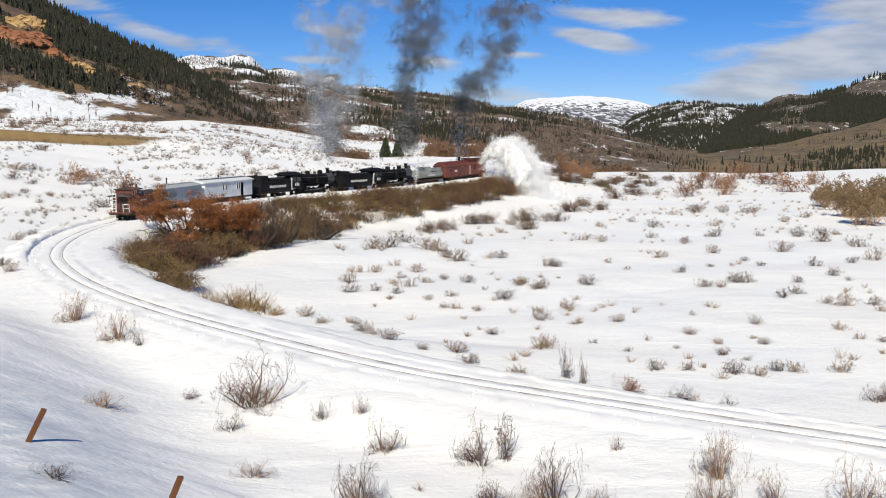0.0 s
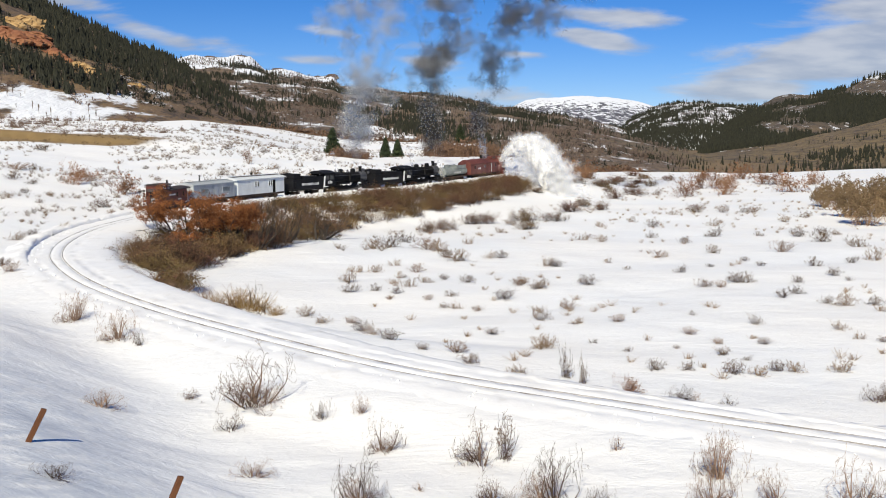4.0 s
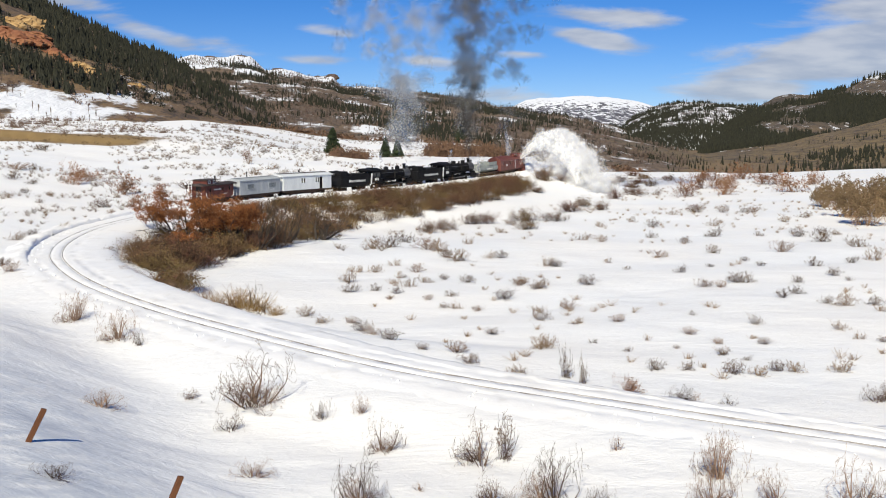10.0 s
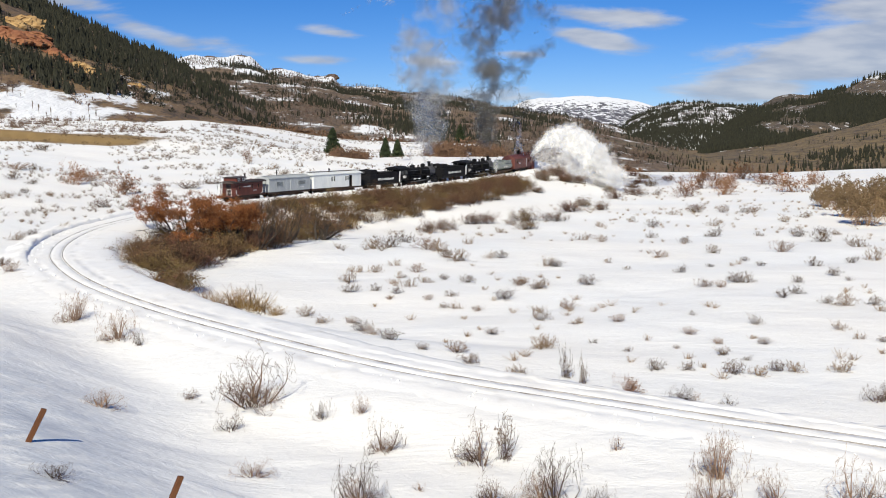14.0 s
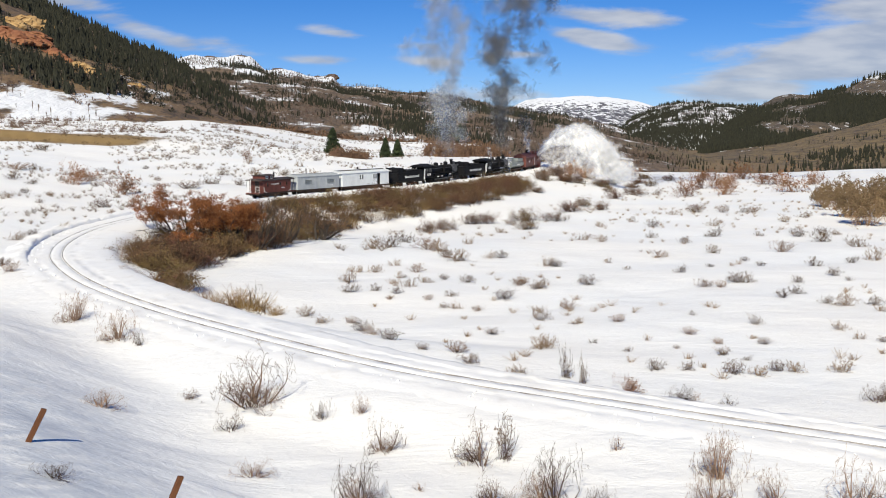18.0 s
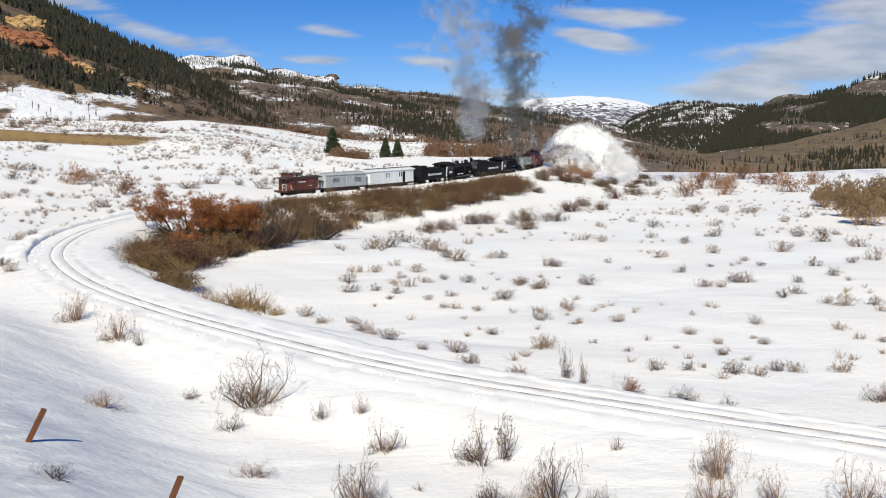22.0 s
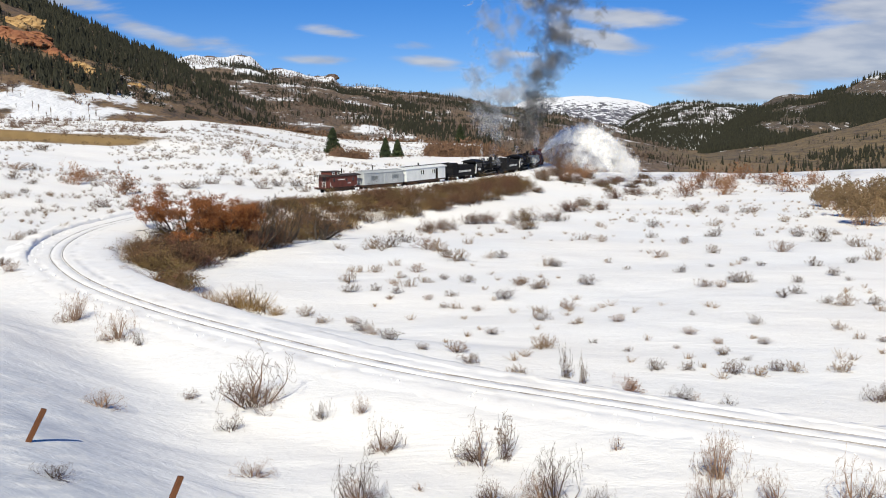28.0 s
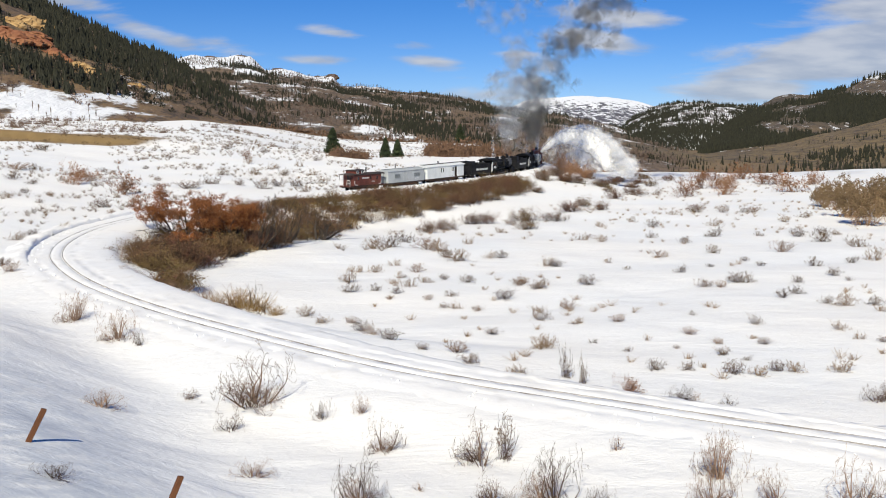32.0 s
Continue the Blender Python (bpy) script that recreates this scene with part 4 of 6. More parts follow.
def rotary_tender(rear, front):
    th = vehicle("plough_tender", rear, front, "dull grey water tender of the rotary snow plough", "tender")
    L = front - rear
    car_base(th, L - 0.2, 2.5, BROWN_IRON, 1.6)
    bm = BM()
    prism(bm, [(1.30 * math.cos(a), 1.75 + (0.95 if math.sin(a) > 0 else 0.80) * math.sin(a)) for a in (i * math.pi / 10 for i in range(20))], -L / 2 + 0.2, L / 2 - 0.3)
    part("tank", bm, TANK_GREY, th)
    bm = BM()
    rod(bm, (-1.6, 0, 2.5), (-1.6, 0, 3.0), 0.55, 0.5, 16)
    rod(bm, (-1.6, 0, 3.0), (-1.6, 0, 3.1), 0.5, 0.3, 16)
    part("hatch", bm, TANK_GREY, th)
    bm = BM()
    for sy in (-1, 1):
        box(bm, 3.2, 0.06, 0.65, 1.6, sy * 1.2, 2.3, 0.01)
    box(bm, 0.06, 2.4, 0.65, 0.0, 0, 2.4, 0.01)
    part("coal_bunker", bm, TANK_GREY, th)
    for sy in (-1, 1):
        bars(th, 0.0, sy * 1.352, 1.5, 2.4, 0.3, 8, sy)
    return th


def rotary_plough(rear, front):
    th = vehicle("rotary_snow_plough", rear, front, "oxide-red steam rotary snow plough throwing snow", "snow plough")
    L, w = front - rear, 2.75
    car_base(th, L - 1.5, w - 0.3, BROWN_IRON, 2.4)
    bm = BM()
    h = L / 2
    prism(bm, [(w / 2, 0.9), (w / 2, 2.8), (-w / 2, 2.8), (-w / 2, 0.9)], -h + 0.1, h - 2.6)
    body = part("body", bm, ROTARY_RED, th)
    bm = BM()
    prism(bm, arch(w, 2.82, 0.85, 12, 0.07, 0.08), -h + 0.0, h - 2.4)
    part("roof", bm, ROTARY_RED, th)
    bm = BM()
    box(bm, 2.2, 2.0, 0.55, h - 3.9, 0, 3.5, 0.05)
    cab = part("lookout_cab", bm, ROTARY_RED, th)
    # scoop and wheel housing
    bm = BM()
    rod(bm, (h - 2.6, 0, 1.95), (h - 1.3, 0, 1.95), 1.1, 1.70, 24)
    rod(bm, (h - 1.3, 0, 1.95), (h - 0.9, 0, 1.95), 1.70, 1.70, 24)
    box(bm, 1.0, 3.3, 3.0, h - 0.5, 0, 0.12, 0.06)
    box(bm, 0.9, 1.5, 0.8, h - 1.1, -0.7, 3.2, 0.06)
    part("scoop_housing", bm, ROTARY_RED, th)
    bm = BM()
    rod(bm, (h - 0.05, 0, 1.75), (h + 0.25, 0, 1.75), 0.35, 0.10, 14)
    for i in range(10):
        a = i * math.pi / 5
        rod(bm, (h + 0.02, 0.3 * math.cos(a), 1.75 + 0.3 * math.sin(a)), (h + 0.02, 1.35 * math.cos(a), 1.75 + 1.35 * math.sin(a)), 0.06, 0.20, n=5)
    part("cutting_wheel", bm, BLACK_IRON, th)
    bm = BM()
    rod(bm, (-0.2, 0, 3.6), (-0.2, 0, 4.35), 0.28, 0.30, 14)
    rod(bm, (-0.2, 0, 4.35), (-0.2, 0, 4.42), 0.36, 0.36, 14)
    part("smokestack", bm, BLACK, th)
    bm = BM()
    rod(bm, (-2.6, 0.3, 3.6), (-2.6, 0.3, 4.0), 0.07, n=8)
    rod(bm, (1.2, -0.3, 3.6), (1.2, -0.3, 3.95), 0.10, n=8)
    part("whistle", bm, GRAPHITE, th)
    for sy in (-1, 1):
        bm = BM()
        box(bm, 0.16, 0.05, 1.75, 1.5, sy * (w / 2 + 0.02), 1.05, 0.01)
        part("door_post", bm, WHITE_PAINT, th, "white-painted door post")
        bm = BM()
        box(bm, 0.85, 0.05, 1.7, 0.9, sy * (w / 2 + 0.015), 1.0, 0.01)
        part("side_door", bm, ROTARY_RED, body)
        bars(body, -3.4, sy * (w / 2 + 0.005), 1.75, 1.1, 0.42, 2, sy)
        for x in (-5.2, -1.2, 3.2):
            side_window(body, x, sy * (w / 2 + 0.005), 1.95, 0.55, 0.6, sy, ROTARY_RED, GLASS)
        side_window(cab, h - 3.9, sy * 1.0, 3.62, 0.9, 0.32, sy, ROTARY_RED, GLASS)
        bm = BM()
        for i in range(26):
            x = -h + 0.5 + i * 0.42
            for z in (1.0, 2.7):
                rod(bm, (x, sy * w / 2, z), (x, sy * (w / 2 + 0.02), z), 0.03, n=5)
        tagged(part("rivets", bm, ROTARY_RED, body), kind="stuff")
    return th


SHIFT = 0.4
caboose(-35.9 + SHIFT, -26.3 + SHIFT)
grey_car(-26.0 + SHIFT, -15.0 + SHIFT)
white_car(-14.6 + SHIFT, -2.0 + SHIFT)
tender(-0.3 + SHIFT, 7.9 + SHIFT)
LOCO_A = locomotive(7.9 + SHIFT, 20.4 + SHIFT, "black steam locomotive with light grey exhaust, coupled behind another")
tender(20.6 + SHIFT, 28.8 + SHIFT)
LOCO_B = locomotive(28.8 + SHIFT, 41.3 + SHIFT, "black steam locomotive under dark coal smoke, pushing the snow plough")
rotary_tender(41.8 + SHIFT, 49.6 + SHIFT)
PLOUGH = rotary_plough(50.0 + SHIFT, 64.0 + SHIFT)


def run(t):
    """How far the train has gone after t seconds."""
    return 2.135 * t - 0.0094 * t * t


def vehicle_pose(rear, front, t):
    L = front - rear
    a, b = on_line(rear + 0.2 * L + run(t)), on_line(front - 0.2 * L + run(t))
    d = (b - a).normalized()
    left = Vector((0, 0, 1)).cross(d).normalized()
    up = d.cross(left)
    mid = (a + b) / 2
    return Matrix(((d.x, left.x, up.x, mid.x), (d.y, left.y, up.y, mid.y), (d.z, left.z, up.z, mid.z), (0, 0, 0, 1)))


# ---------------------------------------------------------------- plants
def bars_mesh(name, segs, material, extra=None, leaf_material=None):
    """Thin three-sided tapering twigs; segs: rows of x0 y0 z0 x1 y1 z1 r0 r1. extra: leaf triangles to add."""
    s = np.asarray(segs, float)
    a, b = s[:, :3], s[:, 3:6]
    d = b - a
    d /= np.maximum(np.linalg.norm(d, axis=1), 1e-6)[:, None]
    ref = np.where(np.abs(d[:, 2:3]) > 0.9, np.array([[1.0, 0, 0]]), np.array([[0, 0, 1.0]]))
    e1 = np.cross(d, ref)
    e1 /= np.linalg.norm(e1, axis=1)[:, None]
    e2 = np.cross(d, e1)
    vs = []
    for end, r in ((a, s[:, 6]), (b, s[:, 7])):
        for k in range(3):
            w = 2 * math.pi * k / 3
            vs.append(end + r[:, None] * (math.cos(w) * e1 + math.sin(w) * e2))
    v = np.stack(vs, 1).reshape(-1, 3)
    i = np.arange(len(s))[:, None] * 6
    f = np.concatenate([i + np.array([[0, 1, 4, 3]]), i + np.array([[1, 2, 5, 4]]), i + np.array([[2, 0, 3, 5]])], 0).tolist()
    n_wood = len(f)
    if extra is not None and len(extra):
        k = np.arange(len(extra))[:, None] * 4 + len(v)
        v = np.vstack([v, extra.reshape(-1, 3)])
        f += (k + np.array([[0, 1, 2, 3]])).tolist()
    me = mesh_of(name, v, f, material)
    if leaf_material:
        me.materials.append(leaf_material)
        me.polygons.foreach_set("material_index", [0] * n_wood + [1] * (len(f) - n_wood))
    return me


def leaf_quads(centres, size, rng, flat=0.0):
    n = len(centres)
    a = rng.normal(size=(n, 3))
    a /= np.linalg.norm(a, axis=1)[:, None]
    b = np.cross(a, rng.normal(size=(n, 3)))
    b /= np.linalg.norm(b, axis=1)[:, None]
    s = size * rng.uniform(0.6, 1.3, (n, 1))
    return np.stack([centres - a * s, centres - b * s * 0.55, centres + a * s, centres + b * s * 0.55], 1)


def grow(rng, stems, height, spread, levels, r0, forks=3, bend=0.3, base=0.15, shrink=0.6, fork=0.55):
    """Segments of a branching shrub of about this height."""
    segs, tips = [], []

    def limb(p, d, length, r, level):
        n = 3
        for k in range(n):
            d2 = d + rng.normal(0, bend * 0.5, 3) + np.array([0, 0, 0.04])
            d2 /= np.linalg.norm(d2)
            q = p + d2 * length / n
            rr = r * (1 - 0.22 * (k + 1))
            segs.append((*p, *q, r * (1 - 0.22 * k), max(rr, 0.15 * r)))
            if level > 0 and (k > 0 or level > 1):
                for _ in range(forks if k == n - 1 else max(1, forks - 1)):
                    d3 = d2 + rng.normal(0, fork, 3)
                    d3 /= np.linalg.norm(d3)
                    limb(q, d3, length * shrink * rng.uniform(0.7, 1.15), rr * 0.62, level - 1)
            p, d = q, d2
        tips.append(p)
    for i in range(stems):
        az = rng.uniform(0, 2 * math.pi)
        tilt = rng.uniform(0, 1) ** 0.45 * spread
        d = np.array([math.cos(az) * math.sin(tilt), math.sin(az) * math.sin(tilt), math.cos(tilt)])
        p = np.array([rng.normal(0, base), rng.normal(0, base), -0.08])
        limb(p, d, height * rng.uniform(0.55, 1.0) * (0.62 if levels else 1.0), r0, levels)
    return np.array(segs), np.array(tips)


def fit_unit(segs, pts=None):
    """Scales a shrub to one metre high and one wide, standing at the origin."""
    hi = np.percentile(segs[:, 5], 98)
    wd = 2 * np.percentile(np.hypot(segs[:, 3], segs[:, 4]), 86)
    k = np.array([1 / wd, 1 / wd, 1 / hi])
    segs[:, :3] *= k
    segs[:, 3:6] *= k
    return segs, (pts * k if pts is not None else None)


def dome(segs):
    """Presses a shrub's outer twigs into a rounded crown."""
    for a in (0, 3):
        p = segs[:, a:a + 3]
        rr = np.sqrt((p[:, 0] / 0.5) ** 2 + (p[:, 1] / 0.5) ** 2 + np.maximum(p[:, 2], 0) ** 2)
        segs[:, a:a + 3] = p * np.where(rr > 0.9, (0.9 / np.maximum(rr, 0.9)) ** 0.42, 1.0)[:, None]
    return segs


R = np.random.default_rng(11)
SHRUBS, SAGES, BRUSHES, REDS, TANS, GRASSES = [], [], [], [], [], []
for k in range(5):
    sg, tp = fit_unit(*grow(R, 12, 1.0, 1.35, 3, 0.022, 2, 0.46, 0.03, 0.60, 0.85))
    sg = dome(sg)
    sg[:, 6:] = np.maximum(sg[:, 6:] * 0.85, 0.0018)
    SHRUBS.append(bars_mesh("bare_shrub", sg, TWIG))
for k in range(6):
    sg, tp = fit_unit(*grow(R, 16, 1.0, 1.15, 2, 0.016, 2, 0.5, 0.05, 0.6, 0.75))
    sg[:, 6:] = np.maximum(sg[:, 6:], 0.006)
    tp = sg[R.random(len(sg)) < 0.30][:, 3:6]
    SAGES.append(bars_mesh("sage", sg, SAGE if k % 3 else TWIG, leaf_quads(tp, 0.030, R), SAGE_LEAF if k % 2 else BRUSH_LEAF))
for k in range(5):
    sg, tp = fit_unit(*grow(R, 22, 1.0, 1.1, 1, 0.014, 3, 0.4, 0.22))
    sg[:, 6:] = np.maximum(sg[:, 6:] * 0.9, 0.004)
    pts = np.vstack([tp + R.normal(0, 0.07, tp.shape) for _ in range(7)])
    pts[:, 2] = np.abs(pts[:, 2])
    BRUSHES.append(bars_mesh("brush", sg, BRUSH_TWIG, leaf_quads(pts, 0.026, R), (BRUSH_LEAF, OLIVE_LEAF, RUSSET_LEAF, BRUSH_LEAF, RUSSET_LEAF)[k]))
for k in range(4):
    sg, tp = fit_unit(*grow(R, 10, 1.0, 0.8, 2, 0.018, 3, 0.35, 0.12))
    sg[:, 6:] = np.maximum(sg[:, 6:] * 0.8, 0.004)
    pts = tp + R.normal(0, 0.04, tp.shape)
    REDS.append(bars_mesh("red_shrub", sg, TWIG_RED, leaf_quads(pts[R.random(len(pts)) < 0.7], 0.04, R), OAK_LEAF if k == 0 else RUST_LEAF))
for k in range(3):
    sg, tp = fit_unit(*grow(R, 16, 1.0, 1.05, 3, 0.016, 2, 0.35, 0.10, 0.6, 0.7))
    sg = dome(sg)
    sg[:, 6:] = np.maximum(sg[:, 6:] * 0.8, 0.0028)
    tp = sg[sg[:, 5] > 0.3][:, 3:6]
    tp = np.vstack([tp + R.normal(0, 0.022, tp.shape) for _ in range(2)])
    TANS.append(bars_mesh("willow", sg, WILLOW, leaf_quads(tp, 0.022, R), WILLOW_TIP))
for k in range(3):
    sg, tp = fit_unit(*grow(R, 130, 1.0, 1.0, 0, 0.010, 2, 0.25, 0.14))
    sg[:, 6:] = np.maximum(sg[:, 6:] * 0.6, 0.004)
    GRASSES.append(bars_mesh("grass", sg, DRY_GRASS))


def plant(name, mesh, x, y, width, height, label, category, group, sink=0.05):
    ob = new(name, mesh)
    z = ground_at(x, y)
    ob.matrix_basis = pose(x, y, z - sink * height, 0, 0, 360 * R.random()) @ Matrix.Diagonal((width, width, height, 1))
    return tagged(ob, label, category, group)


SAGE_0 = [(6.5, 66.5, 1.2), (8.9, 71.9, 1.2), (8.5, 64.2, 0.7), (11.3, 65.0, 1.0), (16.5, 66.5, 0.5), (19.8, 63.6, 0.9), (14.9, 60.1, 0.9), (18.5, 58.0, 0.8), (7.6, 79.9, 1.4), (6.3, 81.9, 1.2), (11.7, 82.1, 1.5), (10.6, 94.2, 1.5), (16.8, 92.0, 0.7), (20.7, 88.1, 1.1), (21.6, 100.9, 1.3), (20.8, 80.3, 1.3), (22.0, 79.9, 1.0), (23.8, 82.2, 1.4), (24.7, 82.2, 1.4), (29.5, 98.8, 0.9), (29.8, 94.3, 0.9), (35.0, 104.3, 2.0), (26.7, 76.0, 1.1), (25.1, 74.1, 1.0), (28.8, 81.7, 0.9), (28.3, 70.7, 1.6), (30.8, 71.6, 1.2), (29.7, 68.0, 0.9), (27.3, 71.7, 0.9), (24.3, 61.4, 1.0), (24.4, 58.6, 0.7), (25.4, 57.8, 0.6)]
SAGE_1 = [(17.2, 51.0, 0.9), (18.0, 51.0, 0.9), (15.8, 49.8, 0.9), (14.5, 50.2, 1.1), (16.3, 53.4, 0.5), (20.5, 51.1, 1.2), (10.8, 50.6, 0.9), (12.4, 50.7, 0.8), (5.5, 56.4, 1.1), (8.8, 58.3, 0.5), (10.3, 55.6, 0.5), (13.2, 56.3, 0.4), (15.8, 57.7, 0.7), (15.3, 54.7, 0.7), (40.4, 161.8, 2.9), (48.9, 145.2, 1.6), (48.4, 162.9, 1.8), (49.7, 162.1, 2.2), (44.8, 162.7, 2.1), (53.4, 150.1, 1.9), (43.6, 116.4, 2.1), (46.4, 124.6, 1.6), (44.4, 108.6, 2.1), (47.8, 123.5, 1.2), (42.9, 122.0, 1.8), (37.1, 138.9, 1.8), (33.3, 124.0, 2.0), (38.4, 123.1, 1.2), (28.8, 137.9, 1.8), (25.7, 124.8, 1.4), (18.3, 116.8, 1.5), (16.6, 120.0, 1.7)]
SAGE_2 = [(21.8, 139.7, 1.3), (27.2, 146.3, 1.4), (35.3, 156.0, 1.5), (28.2, 105.4, 1.4), (27.7, 115.7, 1.3), (15.9, 97.4, 0.8), (24.4, 92.3, 0.7), (32.9, 81.5, 0.6), (32.8, 84.7, 1.1), (33.9, 92.2, 1.5), (38.9, 95.9, 1.2), (41.8, 97.6, 1.9), (-9.4, 69.0, 1.2), (-7.9, 66.5, 1.1), (-6.2, 66.8, 0.9), (-5.4, 64.1, 1.1), (-4.5, 62.8, 1.0), (-2.9, 56.3, 1.2), (-1.2, 53.8, 0.7), (0.7, 53.4, 1.2), (1.4, 51.1, 1.0), (3.8, 49.5, 0.8), (-7.3, 78.6, 1.3), (-7.9, 91.3, 1.5), (-8.0, 84.9, 1.4), (-2.3, 90.7, 1.3), (-3.5, 87.2, 0.7), (-1.5, 84.3, 1.2), (0.1, 86.5, 0.9), (2.1, 84.7, 1.3), (-2.7, 81.6, 1.1), (-3.5, 77.8, 0.9)]
SAGE_3 = [(-4.0, 75.6, 0.6), (-1.1, 75.4, 0.8), (0.2, 72.4, 0.8), (1.0, 72.1, 0.8), (2.5, 71.5, 0.8), (3.0, 61.4, 0.9), (4.7, 75.8, 1.5), (6.3, 82.9, 1.0), (7.4, 80.2, 1.0), (0.6, 76.6, 0.9), (-5.3, 79.2, 0.9), (5.9, 57.4, 1.1), (-1.8, 131.5, 3.3), (0.5, 136.7, 3.1), (4.0, 146.6, 2.9), (6.4, 147.3, 3.7), (9.4, 145.0, 2.0), (12.3, 150.9, 4.2), (16.7, 149.3, 3.3), (7.4, 131.3, 1.5), (11.2, 137.2, 3.1), (-7.5, 108.7, 1.8), (-5.8, 109.5, 2.4), (-4.5, 117.3, 2.3), (-1.7, 106.7, 2.7), (-0.5, 105.1, 2.1), (0.3, 101.4, 1.4), (1.4, 99.2, 2.2), (2.9, 113.9, 1.3), (4.6, 101.3, 1.1), (6.0, 101.4, 1.4), (9.9, 95.1, 1.3)]
SAGE_4 = [(-6.1, 91.1, 1.3), (-4.5, 96.0, 1.1), (19.8, 161.0, 4.0), (23.9, 174.7, 3.9), (25.3, 164.6, 3.2), (32.9, 193.6, 3.8), (38.2, 204.8, 4.6), (50.9, 250.3, 4.2), (60.8, 276.7, 3.8), (40.6, 207.9, 2.3), (24.8, 206.8, 3.4), (32.2, 209.8, 4.1), (47.1, 272.7, 5.3), (57.8, 310.0, 5.2), (32.6, 201.8, 2.8), (44.2, 211.4, 2.3), (-74.0, 177.2, 4.4), (-40.3, 159.8, 4.0), (-38.8, 170.4, 3.5), (-35.1, 174.0, 1.9), (-30.3, 170.0, 2.8), (-62.2, 153.9, 1.7), (-66.8, 158.7, 2.2), (-57.9, 141.0, 1.3), (-48.5, 119.9, 1.3), (-40.3, 95.5, 1.6), (-39.8, 98.4, 1.4), (-39.6, 105.9, 1.2), (-40.1, 131.1, 1.5), (-43.3, 129.4, 2.2), (-52.7, 250.2, 2.4), (-77.9, 262.2, 1.7)]
SAGE_5 = [(-59.3, 221.2, 1.7), (-88.3, 226.1, 3.1), (-98.3, 266.6, 2.9), (-36.5, 196.9, 2.2), (-54.3, 140.8, 1.1), (-51.3, 129.2, 1.0), (-56.4, 131.9, 1.5), (-39.6, 121.6, 1.2), (-53.4, 156.6, 1.4), (-48.8, 174.6, 1.4), (-56.9, 195.8, 1.3), (-47.5, 197.4, 1.6), (-41.0, 190.2, 2.1), (-40.7, 213.7, 1.8), (-35.3, 209.5, 2.3), (-31.9, 202.6, 2.5), (-26.5, 180.5, 2.5), (-22.6, 166.9, 2.0), (-28.9, 176.8, 2.2), (-25.9, 204.3, 2.0), (-22.1, 186.4, 2.1), (-30.7, 218.0, 1.9), (-29.3, 236.1, 1.8), (-42.7, 245.9, 1.9), (-38.1, 261.2, 2.3), (-59.8, 246.4, 1.6), (-69.2, 248.3, 1.6), (-64.9, 204.2, 1.6), (-60.8, 183.0, 1.4), (-72.7, 181.1, 2.0), (-60.8, 162.6, 1.3), (-32.5, 75.8, 1.3)]
SAGE_6 = [(-34.4, 78.9, 1.1)]
FORE = [(-8.0, 41.6, 3.6, 2.4), (-21.0, 57.5, 2.8, 1.7), (-17.1, 53.1, 2.5, 1.6), (-15.6, 51.6, 0.9, 0.9), (-3.3, 39.9, 0.9, 0.9), (-4.8, 39.6, 1.0, 0.8), (-2.2, 36.4, 1.6, 1.3), (-2.6, 30.5, 1.9, 1.8), (1.3, 34.5, 2.1, 1.6), (2.1, 34.7, 0.7, 1.6), (3.5, 30.7, 2.1, 1.7), (1.5, 30.5, 1.5, 0.8), (9.0, 31.9, 2.1, 1.7), (8.2, 29.7, 1.9, 1.3), (10.2, 29.9, 1.2, 1.2), (12.5, 29.8, 2.0, 1.6), (-13.1, 38.2, 2.0, 0.6), (-10.7, 27.1, 1.3, 0.5), (-8.3, 38.7, 1.3, 0.8), (-6.4, 33.1, 1.7, 0.5), (-0.8, 31.7, 0.5, 0.3), (6.1, 34.7, 0.6, 0.6)]
FORE2 = [(-11.0, 42.6, 1.1, 0.5), (10.3, 44.0, 1.8, 0.8), (11.1, 43.8, 1.0, 0.6), (12.6, 43.8, 0.9, 0.5), (19.7, 45.0, 1.6, 1.1), (4.8, 30.0, 1.0, 0.6), (6.0, 48.8, 0.7, 1.5), (6.7, 47.4, 0.5, 1.3), (-14.8, 72.5, 3.3, 2.2), (-13.3, 71.6, 3.6, 2.2), (-11.6, 69.8, 2.0, 1.2), (-16.4, 72.4, 2.4, 1.6)]

for rows in (SAGE_0, SAGE_1, SAGE_2, SAGE_3, SAGE_4, SAGE_5, SAGE_6):
    for x, y, w in rows:
        w *= 1.1
        if w > 2.6 and y > 120 and x > -5:
            for k in range(2):
                plant("brush_clump", BRUSHES[int(R.integers(5))], x + R.normal(0, 0.4), y + R.normal(0, 0.3), w * R.uniform(0.6, 0.85), min(1.7, w * R.uniform(0.32, 0.48)), "dark brown brush clump along the snowy lane", "brush", "lane brush")
            continue
        plant("sagebrush", SAGES[int(R.integers(6))], x, y, w, min(1.3, w * R.uniform(0.42, 0.62)), "dry grey-brown sagebrush poking out of the snow", "shrub", "sagebrush of the meadow")
